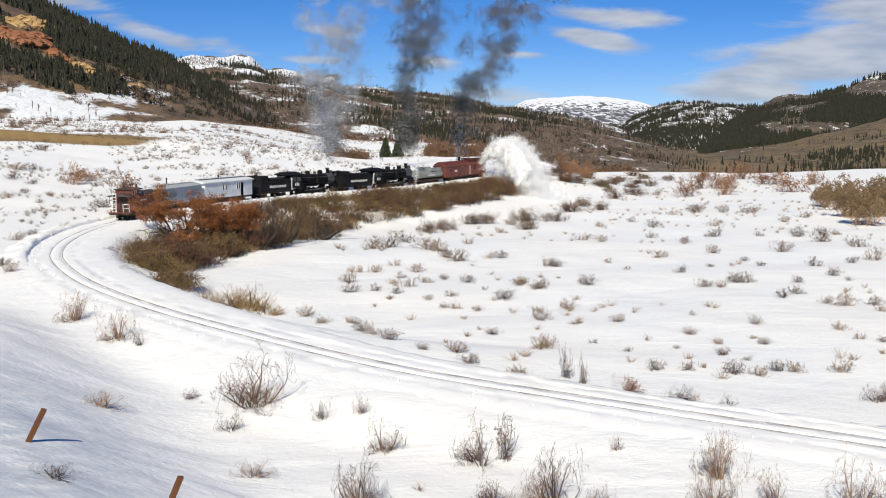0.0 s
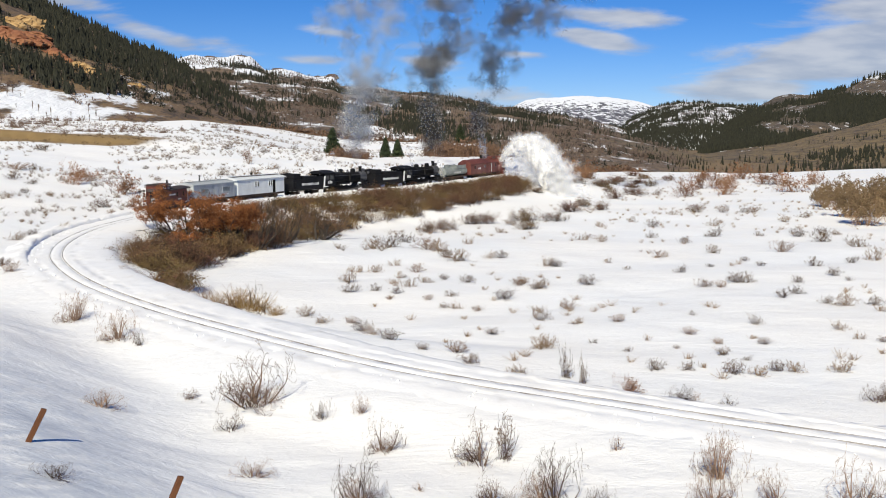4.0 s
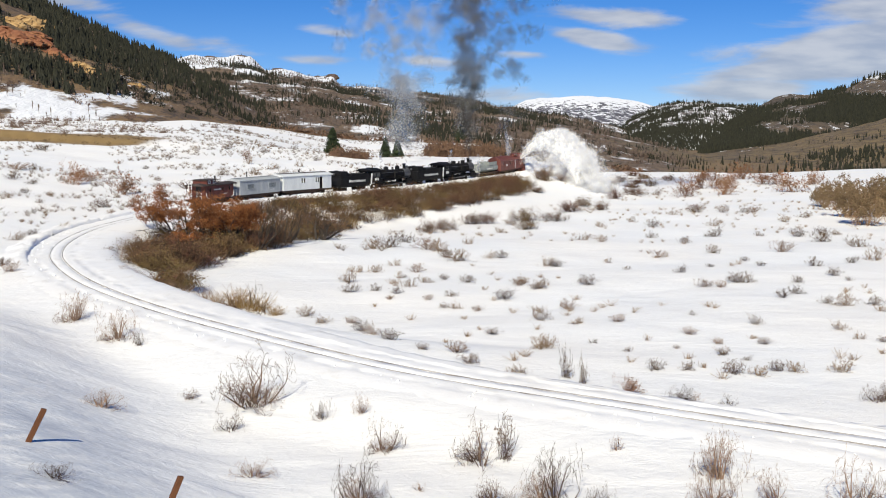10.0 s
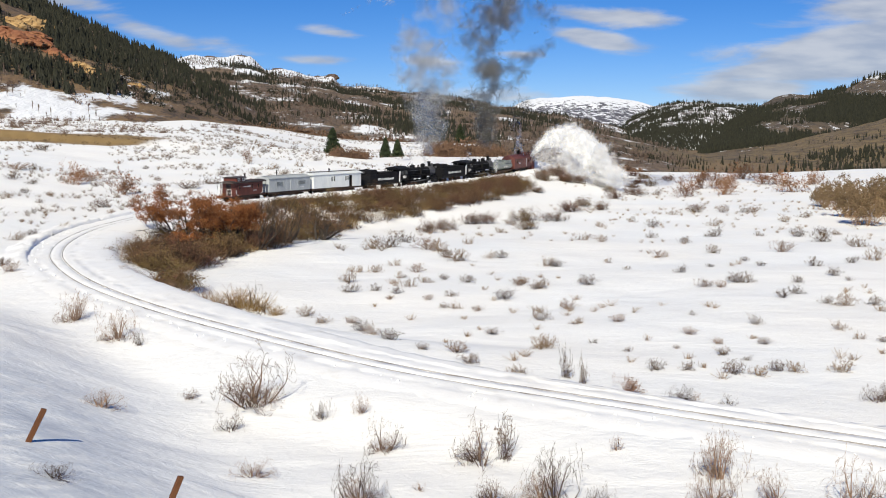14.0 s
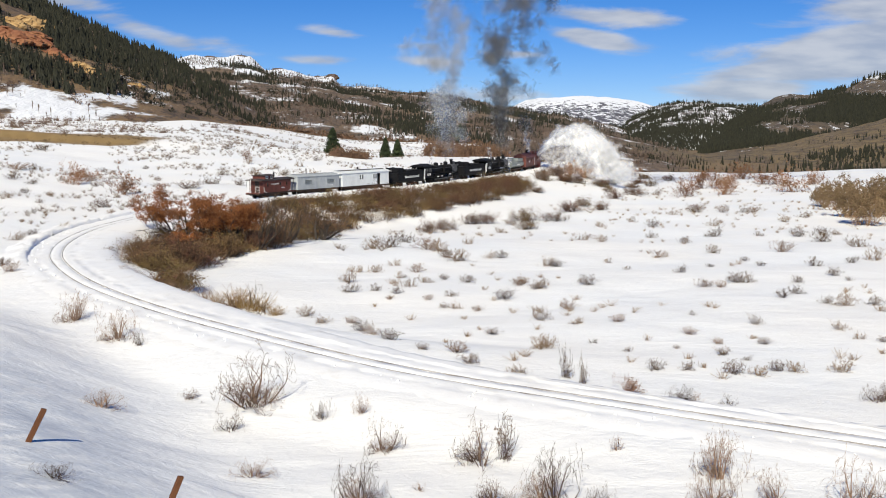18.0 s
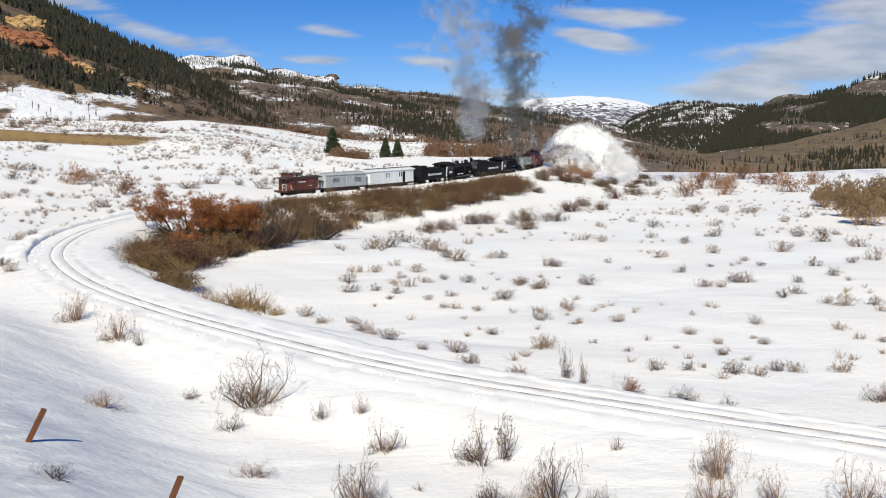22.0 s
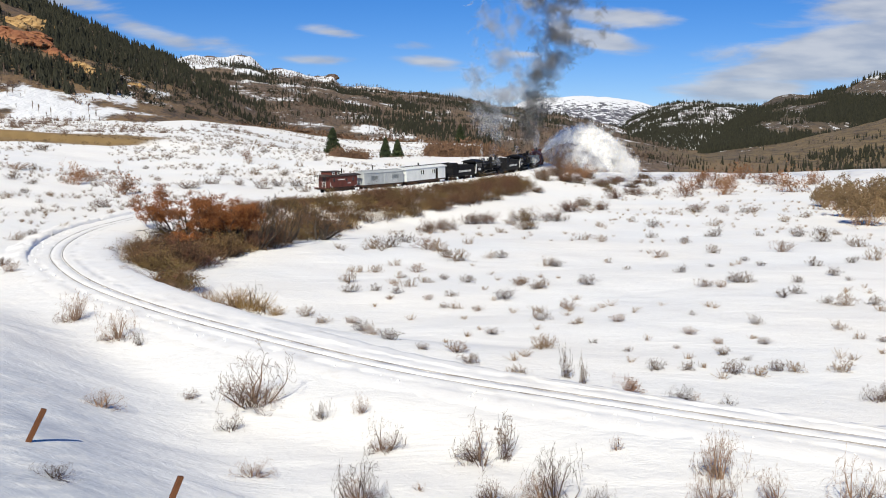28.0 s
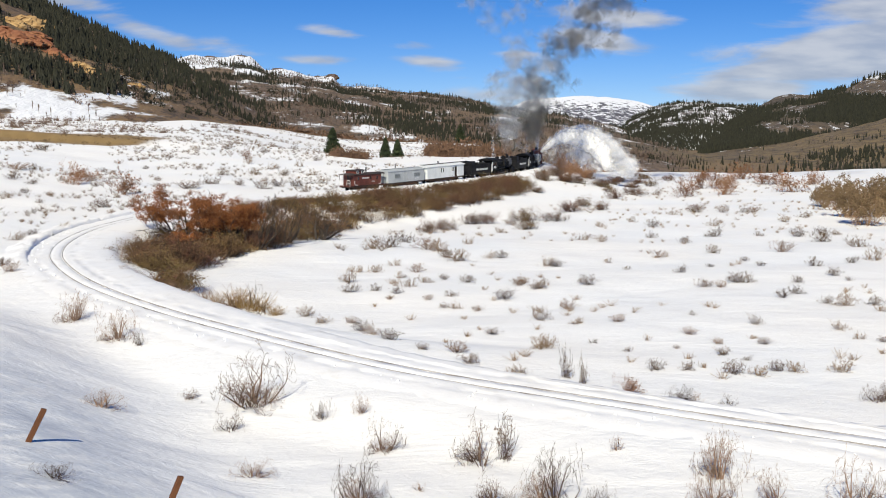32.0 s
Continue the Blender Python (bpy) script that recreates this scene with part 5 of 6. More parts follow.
for x, y, w, h in FORE + FORE2:
    if w / h > 2.6:
        plant("low_shrub", SHRUBS[int(R.integers(5))], x, y, w, h * 1.25, "low leafless twigs sunk in the snow", "shrub", "foreground shrubs")
    elif y > 60:
        plant("straw_grass_tuft", GRASSES[int(R.integers(3))], x, y, w * 0.7, h * 0.62, "tuft of straw-yellow dry grass at the track bank", "grass", "grass tufts")
        plant("bare_shrub", SHRUBS[int(R.integers(5))], x - 0.8, y + 0.6, w * 1.1, h * 0.8, "leafless grey-brown shrub standing in snow", "shrub", "foreground shrubs")
    elif w < 0.8 and h > 1.0:
        plant("stalk_clump", SAGES[int(R.integers(6))], x, y, w, h, "tall dry stalks beyond the track", "shrub", "foreground shrubs")
    else:
        plant("bare_shrub", SHRUBS[int(R.integers(5))], x, y, w, h * 1.05, "leafless grey-brown shrub standing in snow", "shrub", "foreground shrubs")
        if w > 1.4:
            plant("bare_shrub", SHRUBS[int(R.integers(5))], x + R.normal(0, 0.10) * w, y + R.normal(0, 0.10) * w, w * 0.75, h * R.uniform(0.45, 0.8), "leafless grey-brown shrub standing in snow", "shrub", "foreground shrubs")
for x, y, w, h in ((49.4, 206.3, 4.6, 4.6), (59.3, 231.6, 5.5, 5.4), (58.2, 211.2, 4.2, 5.0), (63.6, 230.9, 4.5, 5.1), (70.0, 250.0, 4.0, 3.0), (84.8, 285.3, 7.9, 6.0), (79.7, 251.3, 8.0, 4.2),
                   (76.1, 220.7, 6.4, 6.0), (90.4, 248.2, 4.8, 4.4), (70.8, 276.7, 4.6, 4.2), (8.6, 45.6, 1.0, 1.0), (27.0, 219.5, 3.6, 4.2), (31.0, 221.0, 3.4, 4.0), (-47.5, 150.1, 4.3, 4.3), (-56.8, 157.3, 3.0, 4.4), (-56.8, 164.2, 3.2, 2.3), (-42.5, 220.6, 1.7, 3.4)):
    plant("red_shrub", REDS[int(R.integers(4))], x, y, w * 1.1, h * 0.78, "rust-brown leafless shrub standing in snow", "shrub", "rusty shrubs")
for x, y, w, h in ((63.9, 164.9, 5.5, 6.0), (58.2, 140.0, 6.0, 5.8), (70.3, 160.7, 6.5, 6.3), (60.5, 151.6, 6.2, 5.7), (66.5, 176.9, 5.4, 4.4), (66.0, 152.0, 6.0, 6.0), (74.0, 172.0, 6.0, 5.5)):
    plant("willow_thicket", TANS[int(R.integers(3))], x, y, w, h, "tan leafless willow thicket at the meadow's edge", "shrub", "willows")
for x, y, w, h in ((27.0, 250.0, 6.5, 6.5), (31.5, 256.0, 6.0, 6.0), (24.5, 243.0, 4.0, 4.5)):
    plant("willow_thicket", REDS[int(R.integers(4))], x + 4, y, w, h, "pinkish leafless shrub on the bank by the track", "shrub", "willows")


for x, y, w, h in ((13.2, 183.7, 3.6, 1.7), (16.9, 186.7, 3.0, 1.4), (20.3, 204.0, 3.6, 2.8), (25.1, 207.5, 3.4, 1.9), (28.3, 209.2, 3.2, 1.8), (33.2, 210.4, 3.0, 1.6),
                   (24.6, 215.4, 4.0, 2.2), (31.5, 224.0, 3.4, 1.6), (38.0, 226.0, 3.6, 1.5), (44.0, 240.0, 3.6, 1.6), (50.0, 262.0, 4.0, 1.6), (57.0, 290.0, 4.2, 1.8)):
    for k in range(3):
        plant("brush_clump", BRUSHES[int(R.integers(5))], x + R.normal(0, 0.35), y + R.normal(0, 0.35), w * R.uniform(0.7, 1.0), h * R.uniform(0.7, 1.0), "dense brown brush clump on the snowy bank", "brush", "lane brush")


def along(s, off):
    """A place off metres inside the bend, s metres along the line."""
    i = int(np.clip((s + ZERO) / 0.25, 0, len(LINE_P) - 1))
    t = TANGENT[i]
    n = math.hypot(t[0], t[1])
    return LINE_P[i, 0] + off * t[1] / n, LINE_P[i, 1] - off * t[0] / n


def bank_brush():
    """The overgrown bank inside the far leg of the bend."""
    made = 0
    while made < 640:
        s = R.uniform(-78, 62)
        outer = float(np.interp(s, [-78, -66, -58, -45, -36, -22, -3, 14, 34, 53, 58], [7.5, 9, 12, 16.5, 19, 21, 18, 20.5, 19.5, 16.5, 13]))
        inner = float(np.interp(s, [-78, -50, -35, 0, 60], [7.0, 6.4, 5.6, 5.2, 5.0]))
        off = inner + (outer - inner) * R.random() ** 0.9
        x, y = along(s, off)
        # bare snow shows between the clumps
        if fbm(np.array([x]), np.array([y]), 5.0, 0.7, 2)[0] < (-0.6 if s < -25 else -1.0):
            continue
        if R.random() < (0.25 if s < -42 else 0.38 if s < 8 and off > inner + 5 else 0.0):
            made += 1
            if R.random() < 0.4:
                plant("bare_shrub", SHRUBS[int(R.integers(5))], x, y, R.uniform(1.4, 2.6), R.uniform(0.7, 1.5), "leafless grey-brown shrub on the railway bank", "shrub", "bank shrubs")
            continue
        h = R.uniform(0.7, 2.25) * (1.2 if s < -32 else 1.0) * (0.62 if off < inner + 3.0 else 1.0)
        made += 1
        if R.random() < 0.17:
            plant("straw_grass_tuft", GRASSES[int(R.integers(3))], x, y, 2.4, 0.9, "tuft of straw-yellow dry grass at the track bank", "grass", "grass tufts")
        elif R.random() < 0.35:
            plant("dark_brush_clump", BRUSHES[1 + 2 * int(R.integers(2))], x, y, R.uniform(2.0, 3.2), h * 0.85, "dark leafless brush on the railway bank", "brush", "dark bank brush")
        else:
            plant("brush_clump", BRUSHES[int(R.integers(5))], x, y, R.uniform(2.6, 3.9), h, "dense brown brush on the railway bank", "brush", "bank brush")


bank_brush()
for x, y in [(-29.6, 89.4), (-26.5, 81.8), (-24.4, 77.8), (-22.8, 75.5), (-21.7, 74.0), (-28.0, 87.6), (-23.6, 77.5), (-20.6, 73.0), (-19.8, 72.7), (-19.0, 73.7)]:
    plant("bare_shrub", SHRUBS[int(R.integers(5))], x, y, R.uniform(1.4, 2.2), R.uniform(0.5, 0.8), "leafless grey-brown shrub on the railway bank", "shrub", "bank shrubs")


def oak(x, y, height, width, leafy, lean, seed, label, leaf=None):
    """A scrub oak: forked trunk and limbs, and a crown of single leaves with gaps."""
    rng = np.random.default_rng(seed)
    th = tagged(new("scrub_oak"), label, "tree", "scrub oaks")
    th.matrix_basis = pose(x, y, ground_at(x, y) - 0.1)
    sg, tp = grow(rng, 6, height, 1.05, 3, 0.15, 2, 0.40, 0.3, 0.60, 0.8)
    hi = np.percentile(sg[:, 5], 97)
    wd = 2 * np.percentile(np.hypot(sg[:, 3], sg[:, 4]), 95)
    k = np.array([width / wd, width / wd, height / hi])
    sg[:, :3] *= k
    sg[:, 3:6] *= k
    tp = tp * k
    for a in (0, 3):
        sg[:, a] += lean * sg[:, a + 2]
    tp[:, 0] += lean * tp[:, 2]
    sg[:, 6:] = np.maximum(sg[:, 6:] * 1.25, 0.022)
    part("trunk", bars_mesh("trunk", sg, BARK), BARK, th)
    high = tp[(tp[:, 2] > height * 0.50) & (rng.random(len(tp)) < 0.8)]
    pts = np.vstack([high + rng.normal(0, 0.21, high.shape) * np.array([1.15, 1.15, 0.7]) for _ in range(leafy)])
    q = leaf_quads(pts, 0.075, rng)
    me = mesh_of("crown", q.reshape(-1, 3), np.arange(len(q) * 4).reshape(-1, 4), leaf or OAK_LEAF)
    part("crown", me, leaf or OAK_LEAF, th)


oak(-27.4, 106.7, 5.5, 8.6, 64, -0.20, 1, "scrub oak holding rust-orange dead leaves, beside the track")
oak(-22.4, 107.2, 4.8, 8.2, 64, 0.05, 2, "scrub oak with a broad rust-orange crown, beside the track")
oak(-25.6, 106.2, 4.9, 6.4, 60, 0.0, 7, "scrub oak holding rust-orange dead leaves, beside the track")
oak(-25.0, 101.5, 3.2, 4.5, 26, 0.0, 5, "low scrub oak with sparse rusty leaves")
oak(-19.2, 106.1, 4.9, 4.6, 4, 0.1, 3, "scrub oak nearly bare, with dull brown leaves", BRUSH_LEAF)
oak(-17.6, 112.5, 4.4, 5.6, 5, 0.1, 4, "scrub oak nearly bare, with dull brown leaves", BRUSH_LEAF)
oak(-14.0, 118.0, 3.8, 5.2, 5, 0.1, 6, "scrub oak nearly bare, with dull brown leaves", BRUSH_LEAF)


# the smooth ploughed lane between the bank and the meadow
LANE = [(-16.4, 93.5), (-14.8, 108.8), (-10.5, 130.2), (-3.6, 146.5), (5.8, 157.7), (17.4, 178.1), (30.9, 201.8), (55.4, 272.6)]


# small tufts past counting, over meadow and slope
def tiny_sage(name, n, xs, ys, seed, label):
    rng = np.random.default_rng(seed)
    x, y = rng.uniform(*xs, n), rng.uniform(*ys, n)
    keep = fbm(x, y, 9, 1.0, 2) > -0.2
    if ys[0] < 60:
        keep &= (np.hypot(x, y) > 30)
    for (xa, ya), (xb, yb) in zip(LANE, LANE[1:]):
        w = np.clip(((x - xa) * (xb - xa) + (y - ya) * (yb - ya)) / ((xb - xa) ** 2 + (yb - ya) ** 2), 0, 1)
        keep &= np.hypot(x - xa - w * (xb - xa), y - ya - w * (yb - ya)) > 3.2
    dx = np.min((x[:, None] - COARSE[None, :, 0]) ** 2 + (y[:, None] - COARSE[None, :, 1]) ** 2, 1)
    keep &= dx > 30
    x, y = x[keep], y[keep]
    z = terrain(x, y)
    sg = []
    for a, b, c in zip(x, y, z):
        h = rng.uniform(0.25, 0.55) * (1.35 if ys[0] > 60 else 1.0)
        for _ in range(int(rng.integers(14, 30))):
            d = rng.normal(0, 0.55, 2)
            o = rng.normal(0, 0.07, 2)
            sg.append((a + o[0], b + o[1], c - 0.05, a + o[0] + d[0] * h, b + o[1] + d[1] * h, c + h * rng.uniform(0.45, 1.0), 0.010, 0.006))
    tagged(new(name, bars_mesh(name, sg, SAGE)), label, "sagebrush", kind="stuff")


tiny_sage("meadow_sage", 1500, (-5, 95), (48, 300), 21, "scattered tips of sagebrush in the snowy meadow")
tiny_sage("slope_sage", 7000, (-125, -5), (105, 420), 22, "scattered tips of sagebrush on the snowy slope")


# ---------------------------------------------------------------- conifers and far woods
def conifer_template(rng, tiers=4, sides=6, droop=0.15):
    """Ragged whorls of boughs, uneven from side to side, under a thin leader."""
    v, f = [], []
    lean = rng.normal(0, 0.03, 2)
    for k in range(tiers):
        z0, z1 = 0.04 + 0.86 * k / tiers, 0.10 + 0.90 * (k + 1.6) / tiers
        r = 0.5 * (1 - k / tiers) ** 0.75 * rng.uniform(0.7, 1.15)
        b = len(v)
        v.append((lean[0], lean[1], min(z1, 1.0)))
        for i in range(sides * 2):
            a = math.pi * i / sides + k + rng.normal(0, 0.15)
            rr = r * ((1.0 if i % 2 else 0.45) * rng.uniform(0.6, 1.25))
            v.append((rr * math.cos(a), rr * math.sin(a), z0 + rng.normal(0, 0.03) - (droop * r if i % 2 else -0.04)))
        for i in range(sides * 2):
            f.append((b, b + 1 + i, b + 1 + (i + 1) % (sides * 2)))
    return np.array(v), np.array(f)


def bare_template(rng, n=12):
    """A leafless aspen: a pale stem and thin upright limbs, as crossed slivers."""
    v, f = [], []
    for i in range(n):
        z = 0.25 + 0.6 * rng.random()
        a = 2 * math.pi * rng.random()
        L = 0.38 * rng.random() + 0.1
        b = len(v)
        tip = (L * 0.6 * math.cos(a), L * 0.6 * math.sin(a), min(z + L, 1.0))
        w = 0.05
        v += [(w * math.sin(a), -w * math.cos(a), z), (-w * math.sin(a), w * math.cos(a), z), tip]
        f.append((b, b + 1, b + 2))
    b = len(v)
    v += [(0.02, 0, 0), (-0.01, 0.017, 0), (-0.01, -0.017, 0), (0, 0, 0.95)]
    f += [(b, b + 1, b + 3), (b + 1, b + 2, b + 3), (b + 2, b, b + 3)]
    return np.array(v), np.array(f)


def woods(name, label, points, heights, width, material, templates, rng):
    vs, fs, base = [], [], 0
    pick = rng.integers(0, len(templates), len(points))
    for k, (tv, tf) in enumerate(templates):
        p, h = points[pick == k], heights[pick == k]
        n = len(p)
        if not n:
            continue
        a = rng.uniform(0, 2 * math.pi, n)
        w = h * width * rng.uniform(0.8, 1.25, n)
        c, s = np.cos(a)[:, None], np.sin(a)[:, None]
        x = (tv[None, :, 0] * c - tv[None, :, 1] * s) * w[:, None] + p[:, 0:1]
        y = (tv[None, :, 0] * s + tv[None, :, 1] * c) * w[:, None] + p[:, 1:2]
        z = tv[None, :, 2] * h[:, None] + p[:, 2:3] - 0.3
        vs.append(np.stack([x, y, z], -1).reshape(-1, 3))
        fs.append((tf[None] + (np.arange(n) * len(tv))[:, None, None]).reshape(-1, 3) + base)
        base += n * len(tv)
    tagged(new(name, mesh_of(name, np.vstack(vs), np.vstack(fs), material)), label, "woods", kind="stuff")


def bushy_template(rng):
    v, f = [], []
    for i in range(26):
        d = rng.normal(size=3)
        d /= np.linalg.norm(d)
        d[2] = abs(d[2])
        c = d * rng.uniform(0.25, 0.5) * np.array([1, 1, 1.7])
        b = len(v)
        for _ in range(3):
            v.append(tuple(c + rng.normal(0, 0.13, 3)))
        f.append((b, b + 1, b + 2))
    return np.array(v), np.array(f)


def fine_bush_template(rng):
    """A rounded leafless thicket of many small slivers."""
    v, f = [], []
    for i in range(170):
        d = rng.normal(size=3)
        d /= np.linalg.norm(d)
        d[2] = abs(d[2])
        c = d * rng.uniform(0.1, 0.5) * np.array([1, 1, 1.8]) * (1 + 0.25 * math.sin(5 * math.atan2(d[1], d[0])))
        b = len(v)
        for e in ((0.03, 0, -0.05), (-0.03, 0.02, -0.05), (0.25 * d[0] * 0.3, 0.25 * d[1] * 0.3, 0.09)):
            v.append(tuple(c + np.array(e) + rng.normal(0, 0.02, 3)))
        f.append((b, b + 1, b + 2))
    return np.array(v), np.array(f)


FINE = [fine_bush_template(np.random.default_rng(k)) for k in range(4)]
BUSHY = [bushy_template(np.random.default_rng(k)) for k in range(4)]
CONES = [conifer_template(np.random.default_rng(k), 3 + k % 3, 4 + k % 2) for k in range(8)]
BARES = [bare_template(np.random.default_rng(k), 16) for k in range(4)]


def wood_on(mount, n, low, high, vr, keep, seed, name, label, material=None, templates=None, width=0.42, ur=None):
    rng = np.random.default_rng(seed)
    at, u0, u1 = MOUNTAINS[mount]
    u0, u1 = ur or (u0, u1)
    u, v = rng.uniform(u0, u1, n), rng.uniform(*vr, n)
    x, y, z = at(u, v)
    k = keep(x, y, z, u, v, rng.random(n))
    woods(name, label, np.column_stack([x, y, z])[k], low + (high - low) * rng.random(int(k.sum())) ** 1.6, width, material or NEEDLE, templates or CONES, rng)


def patchy(scale, seed, cut, soft=0.5):
    return lambda x, y, z, u, v, r: (fbm(x, y * 0.6, scale, seed, 3) + soft * (r - 0.5)) > cut


def cleared(u, v, spots):
    """Where no tree stands: round the bare ledges."""
    out = np.zeros(u.shape, bool)
    for a, b, ra, rb in spots:
        out |= ((u - a) / ra) ** 2 + ((v - b) / rb) ** 2 < 1
    return out


LEDGES = ((-0.405, 0.60, 0.020, 0.13), (-0.412, 0.45, 0.024, 0.07), (-0.388, 0.46, 0.018, 0.06), (-0.352, 0.43, 0.017, 0.05), (-0.30, 0.46, 0.014, 0.05), (-0.44, 0.47, 0.02, 0.07))
wood_on("forest_mountain", 30000, 2.0, 7.2, (0.24, 1.02), lambda x, y, z, u, v, r: ((fbm(x, y, 24, 2.2, 4) + 0.9 * (r - 0.5)) > 0.18 - 0.62 * sm(-0.22, -0.31, u) + 0.75 * sm(-0.24, -0.19, u) * (v < 0.93) + 2.0 * sm(0.10, -0.08, v - 0.22 - 0.22 * sm(-0.34, -0.29, u))) & ~cleared(u, v, LEDGES) & (r > 0.52),
        31, "mountain_conifers", "dark conifer woods on the steep mountain", width=0.54)
wood_on("forest_mountain", 5200, 2.0, 4.8, (0.02, 0.9), patchy(30, 4.0, 0.1, 1.2), 32, "mountain_aspens", "bare grey aspens at the mountain foot", ASPEN, BARES, 0.6)
wood_on("long_ridge", 60000, 2.5, 8.0, (0.06, 1.01), lambda x, y, z, u, v, r: ((fbm(x * 0.7, y * 0.9, 26, 1.0, 4) + 0.7 * (r - 0.5)) > 0.50 + 0.75 * sm(0.06, 0.14, u) * sm(0.75, 0.45, v) + 0.5 * sm(0.32, 0.12, v)) & ~((v > 0.84) & (u < -0.09) & (r < 0.985)) & (r > 0.3), 33, "ridge_conifers", "conifer woods in patches along the ridge", ur=(-0.30, 0.24))
wood_on("long_ridge", 15000, 3.5, 6, (0.04, 0.95), patchy(45, 3.0, 0.0, 0.9), 34, "ridge_aspens", "bare grey-brown aspen stands along the ridge", ASPEN, BARES, 0.6, (-0.30, 0.24))
wood_on("mid_hill", 30000, 3, 7.5, (0.0, 1.0), lambda x, y, z, u, v, r: (fbm(x * 1.5, y * 0.5, 14, 2.0, 3) + 0.9 * (r - 0.5)) > 0.04 - 1.5 * sm(0.35, 0.15, v), 35, "hill_conifers", "dark conifer woods on the round hill")
wood_on("dark_mountain", 34000, 3.5, 8.5, (0.10, 1.01), lambda x, y, z, u, v, r: ((fbm(x * 1.4, y * 0.6, 40, 0.3, 4) + 0.9 * (r - 0.5)) > 0.10 - 0.6 * sm(0.5, 0.3, v)) & ~((u > 0.39) & (v > 0.88) & (r < 0.8)) & ~cleared(u, v, ((0.359, 0.622, 0.026, 0.10), (0.405, 0.92, 0.02, 0.05))), 36, "slope_conifers", "dark conifer woods on the far mountain", ur=(0.25, 0.50))
wood_on("grassy_spur", 2600, 1.5, 4.2, (0.05, 0.80), patchy(24, 5.0, 0.55, 0.8), 37, "foot_conifers", "scattered conifers on the grassy spur", ur=(0.02, 0.50))
wood_on("grassy_spur", 1800, 2.5, 6.0, (0.0, 0.40), lambda x, y, z, u, v, r: (fbm(x, y, 18, 3.0, 3) + 0.8 * (r - 0.5)) > 0.75 - 1.2 * sm(0.30, 0.40, u), 40, "grove_conifers", "groves of dark conifers at the foot of the spur", ur=(0.15, 0.50))


ROUND = [(v * np.array([1.0, 1.0, 0.95]), f) for v, f in BUSHY]
wood_on("forest_mountain", 5200, 2.2, 5.2, (0.34, 1.0), patchy(26, 5.2, 0.0, 1.4), 51, "mountain_junipers", "dark rounded junipers and pines on the steep mountain", NEEDLE, ROUND, 0.75)
wood_on("long_ridge", 6000, 2.0, 5.0, (0.05, 0.92), patchy(36, 7.1, 0.1, 1.6), 52, "ridge_junipers", "dark rounded junipers scattered over the ridge", NEEDLE, ROUND, 0.9, (-0.30, 0.24))
wood_on("grassy_spur", 1500, 1.2, 2.6, (0.0, 0.8), patchy(20, 2.1, 0.45, 1.2), 53, "slope_aspens", "bare grey aspens on the grassy slope", ASPEN, ROUND, 0.9)


def valley_woods():
    rng = np.random.default_rng(41)
    n = 700
    y = rng.uniform(400, 640, n)
    u = rng.uniform(0.12, 0.5, n)
    x = u * y
    k = (fbm(x, y, 40, 1.5, 2) + rng.uniform(-0.6, 0.6, n)) > 0.85 - 1.2 * sm(0.26, 0.42, u)
    x, y = x[k], y[k]
    p = np.column_stack([x, y, terrain(x, y)])
    h = rng.uniform(2.2, 5.5, len(p)) * (0.7 + 0.5 * sm(0.2, 0.4, p[:, 0] / p[:, 1]))
    half = rng.random(len(p)) < 0.6
    woods("valley_conifers", "dark conifers along the valley edge", p[half], h[half], 0.40, NEEDLE, CONES, rng)
    woods("valley_aspens", "bare grey aspens along the valley edge", p[~half], h[~half] * 0.9, 0.5, ASPEN, BARES, rng)


valley_woods()
BROWN_BUSH = island_surface("foot_scrub", (0.08, 0.05, 0.04), (0.22, 0.15, 0.11), 0.9)
wood_on("forest_mountain", 900, 1.5, 3.5, (0.10, 0.46), patchy(12, 2.0, 0.25, 0.8), 38, "foot_scrub", "brown leafless scrub at the mountain foot", BROWN_BUSH, BUSHY, 1.0, (-0.46, -0.29))
wood_on("long_ridge", 5000, 1.5, 3.0, (0.02, 0.5), patchy(40, 6.0, 0.1, 0.9), 39, "ridge_scrub", "brown leafless scrub low on the ridge", BROWN_BUSH, BUSHY, 1.1, (-0.22, 0.2))


def spruce(x, y, height, width, z=None):
    rng = np.random.default_rng(int(height * 100))
    th = tagged(new("spruce"), "dark green spruce standing alone on the snowy rise", "tree", "lone spruces")
    th.matrix_basis = pose(x, y, (ground_at(x, y) if z is None else z) - 0.2)
    bm = BM()
    rod(bm, (0, 0, 0), (0, 0, height * 0.95), height * 0.022, 0.03, 8)
    part("trunk", bm, BARK, th)
    pts = []
    for k in range(26):
        f = k / 26
        zz, r = height * (0.05 + 0.93 * f), width / 2 * (1 - f) ** 0.8 + 0.12
        m = int(10 + 30 * (1 - f))
        a = rng.uniform(0, 2 * math.pi, m)
        L = r * rng.uniform(0.6, 1.12, m)
        for q in (0.25, 0.5, 0.75, 1.0):
            pts.append(np.column_stack([np.cos(a) * L * q, np.sin(a) * L * q, zz - 0.28 * L * q + rng.normal(0, 0.08, m)]))
    c = np.vstack(pts)
    q = leaf_quads(c, 0.34, rng)
    part("crown", mesh_of("crown", q.reshape(-1, 3), np.arange(len(q) * 4).reshape(-1, 4), SPRUCE), SPRUCE, th)


spruce(-28.9, 268.0, 7.4, 5.2)
spruce(-15.1, 268.0, 5.4, 3.3)
spruce(-11.9, 268.0, 4.9, 3.3)
spruce(8.0, 470.0, 10.5, 7.0)


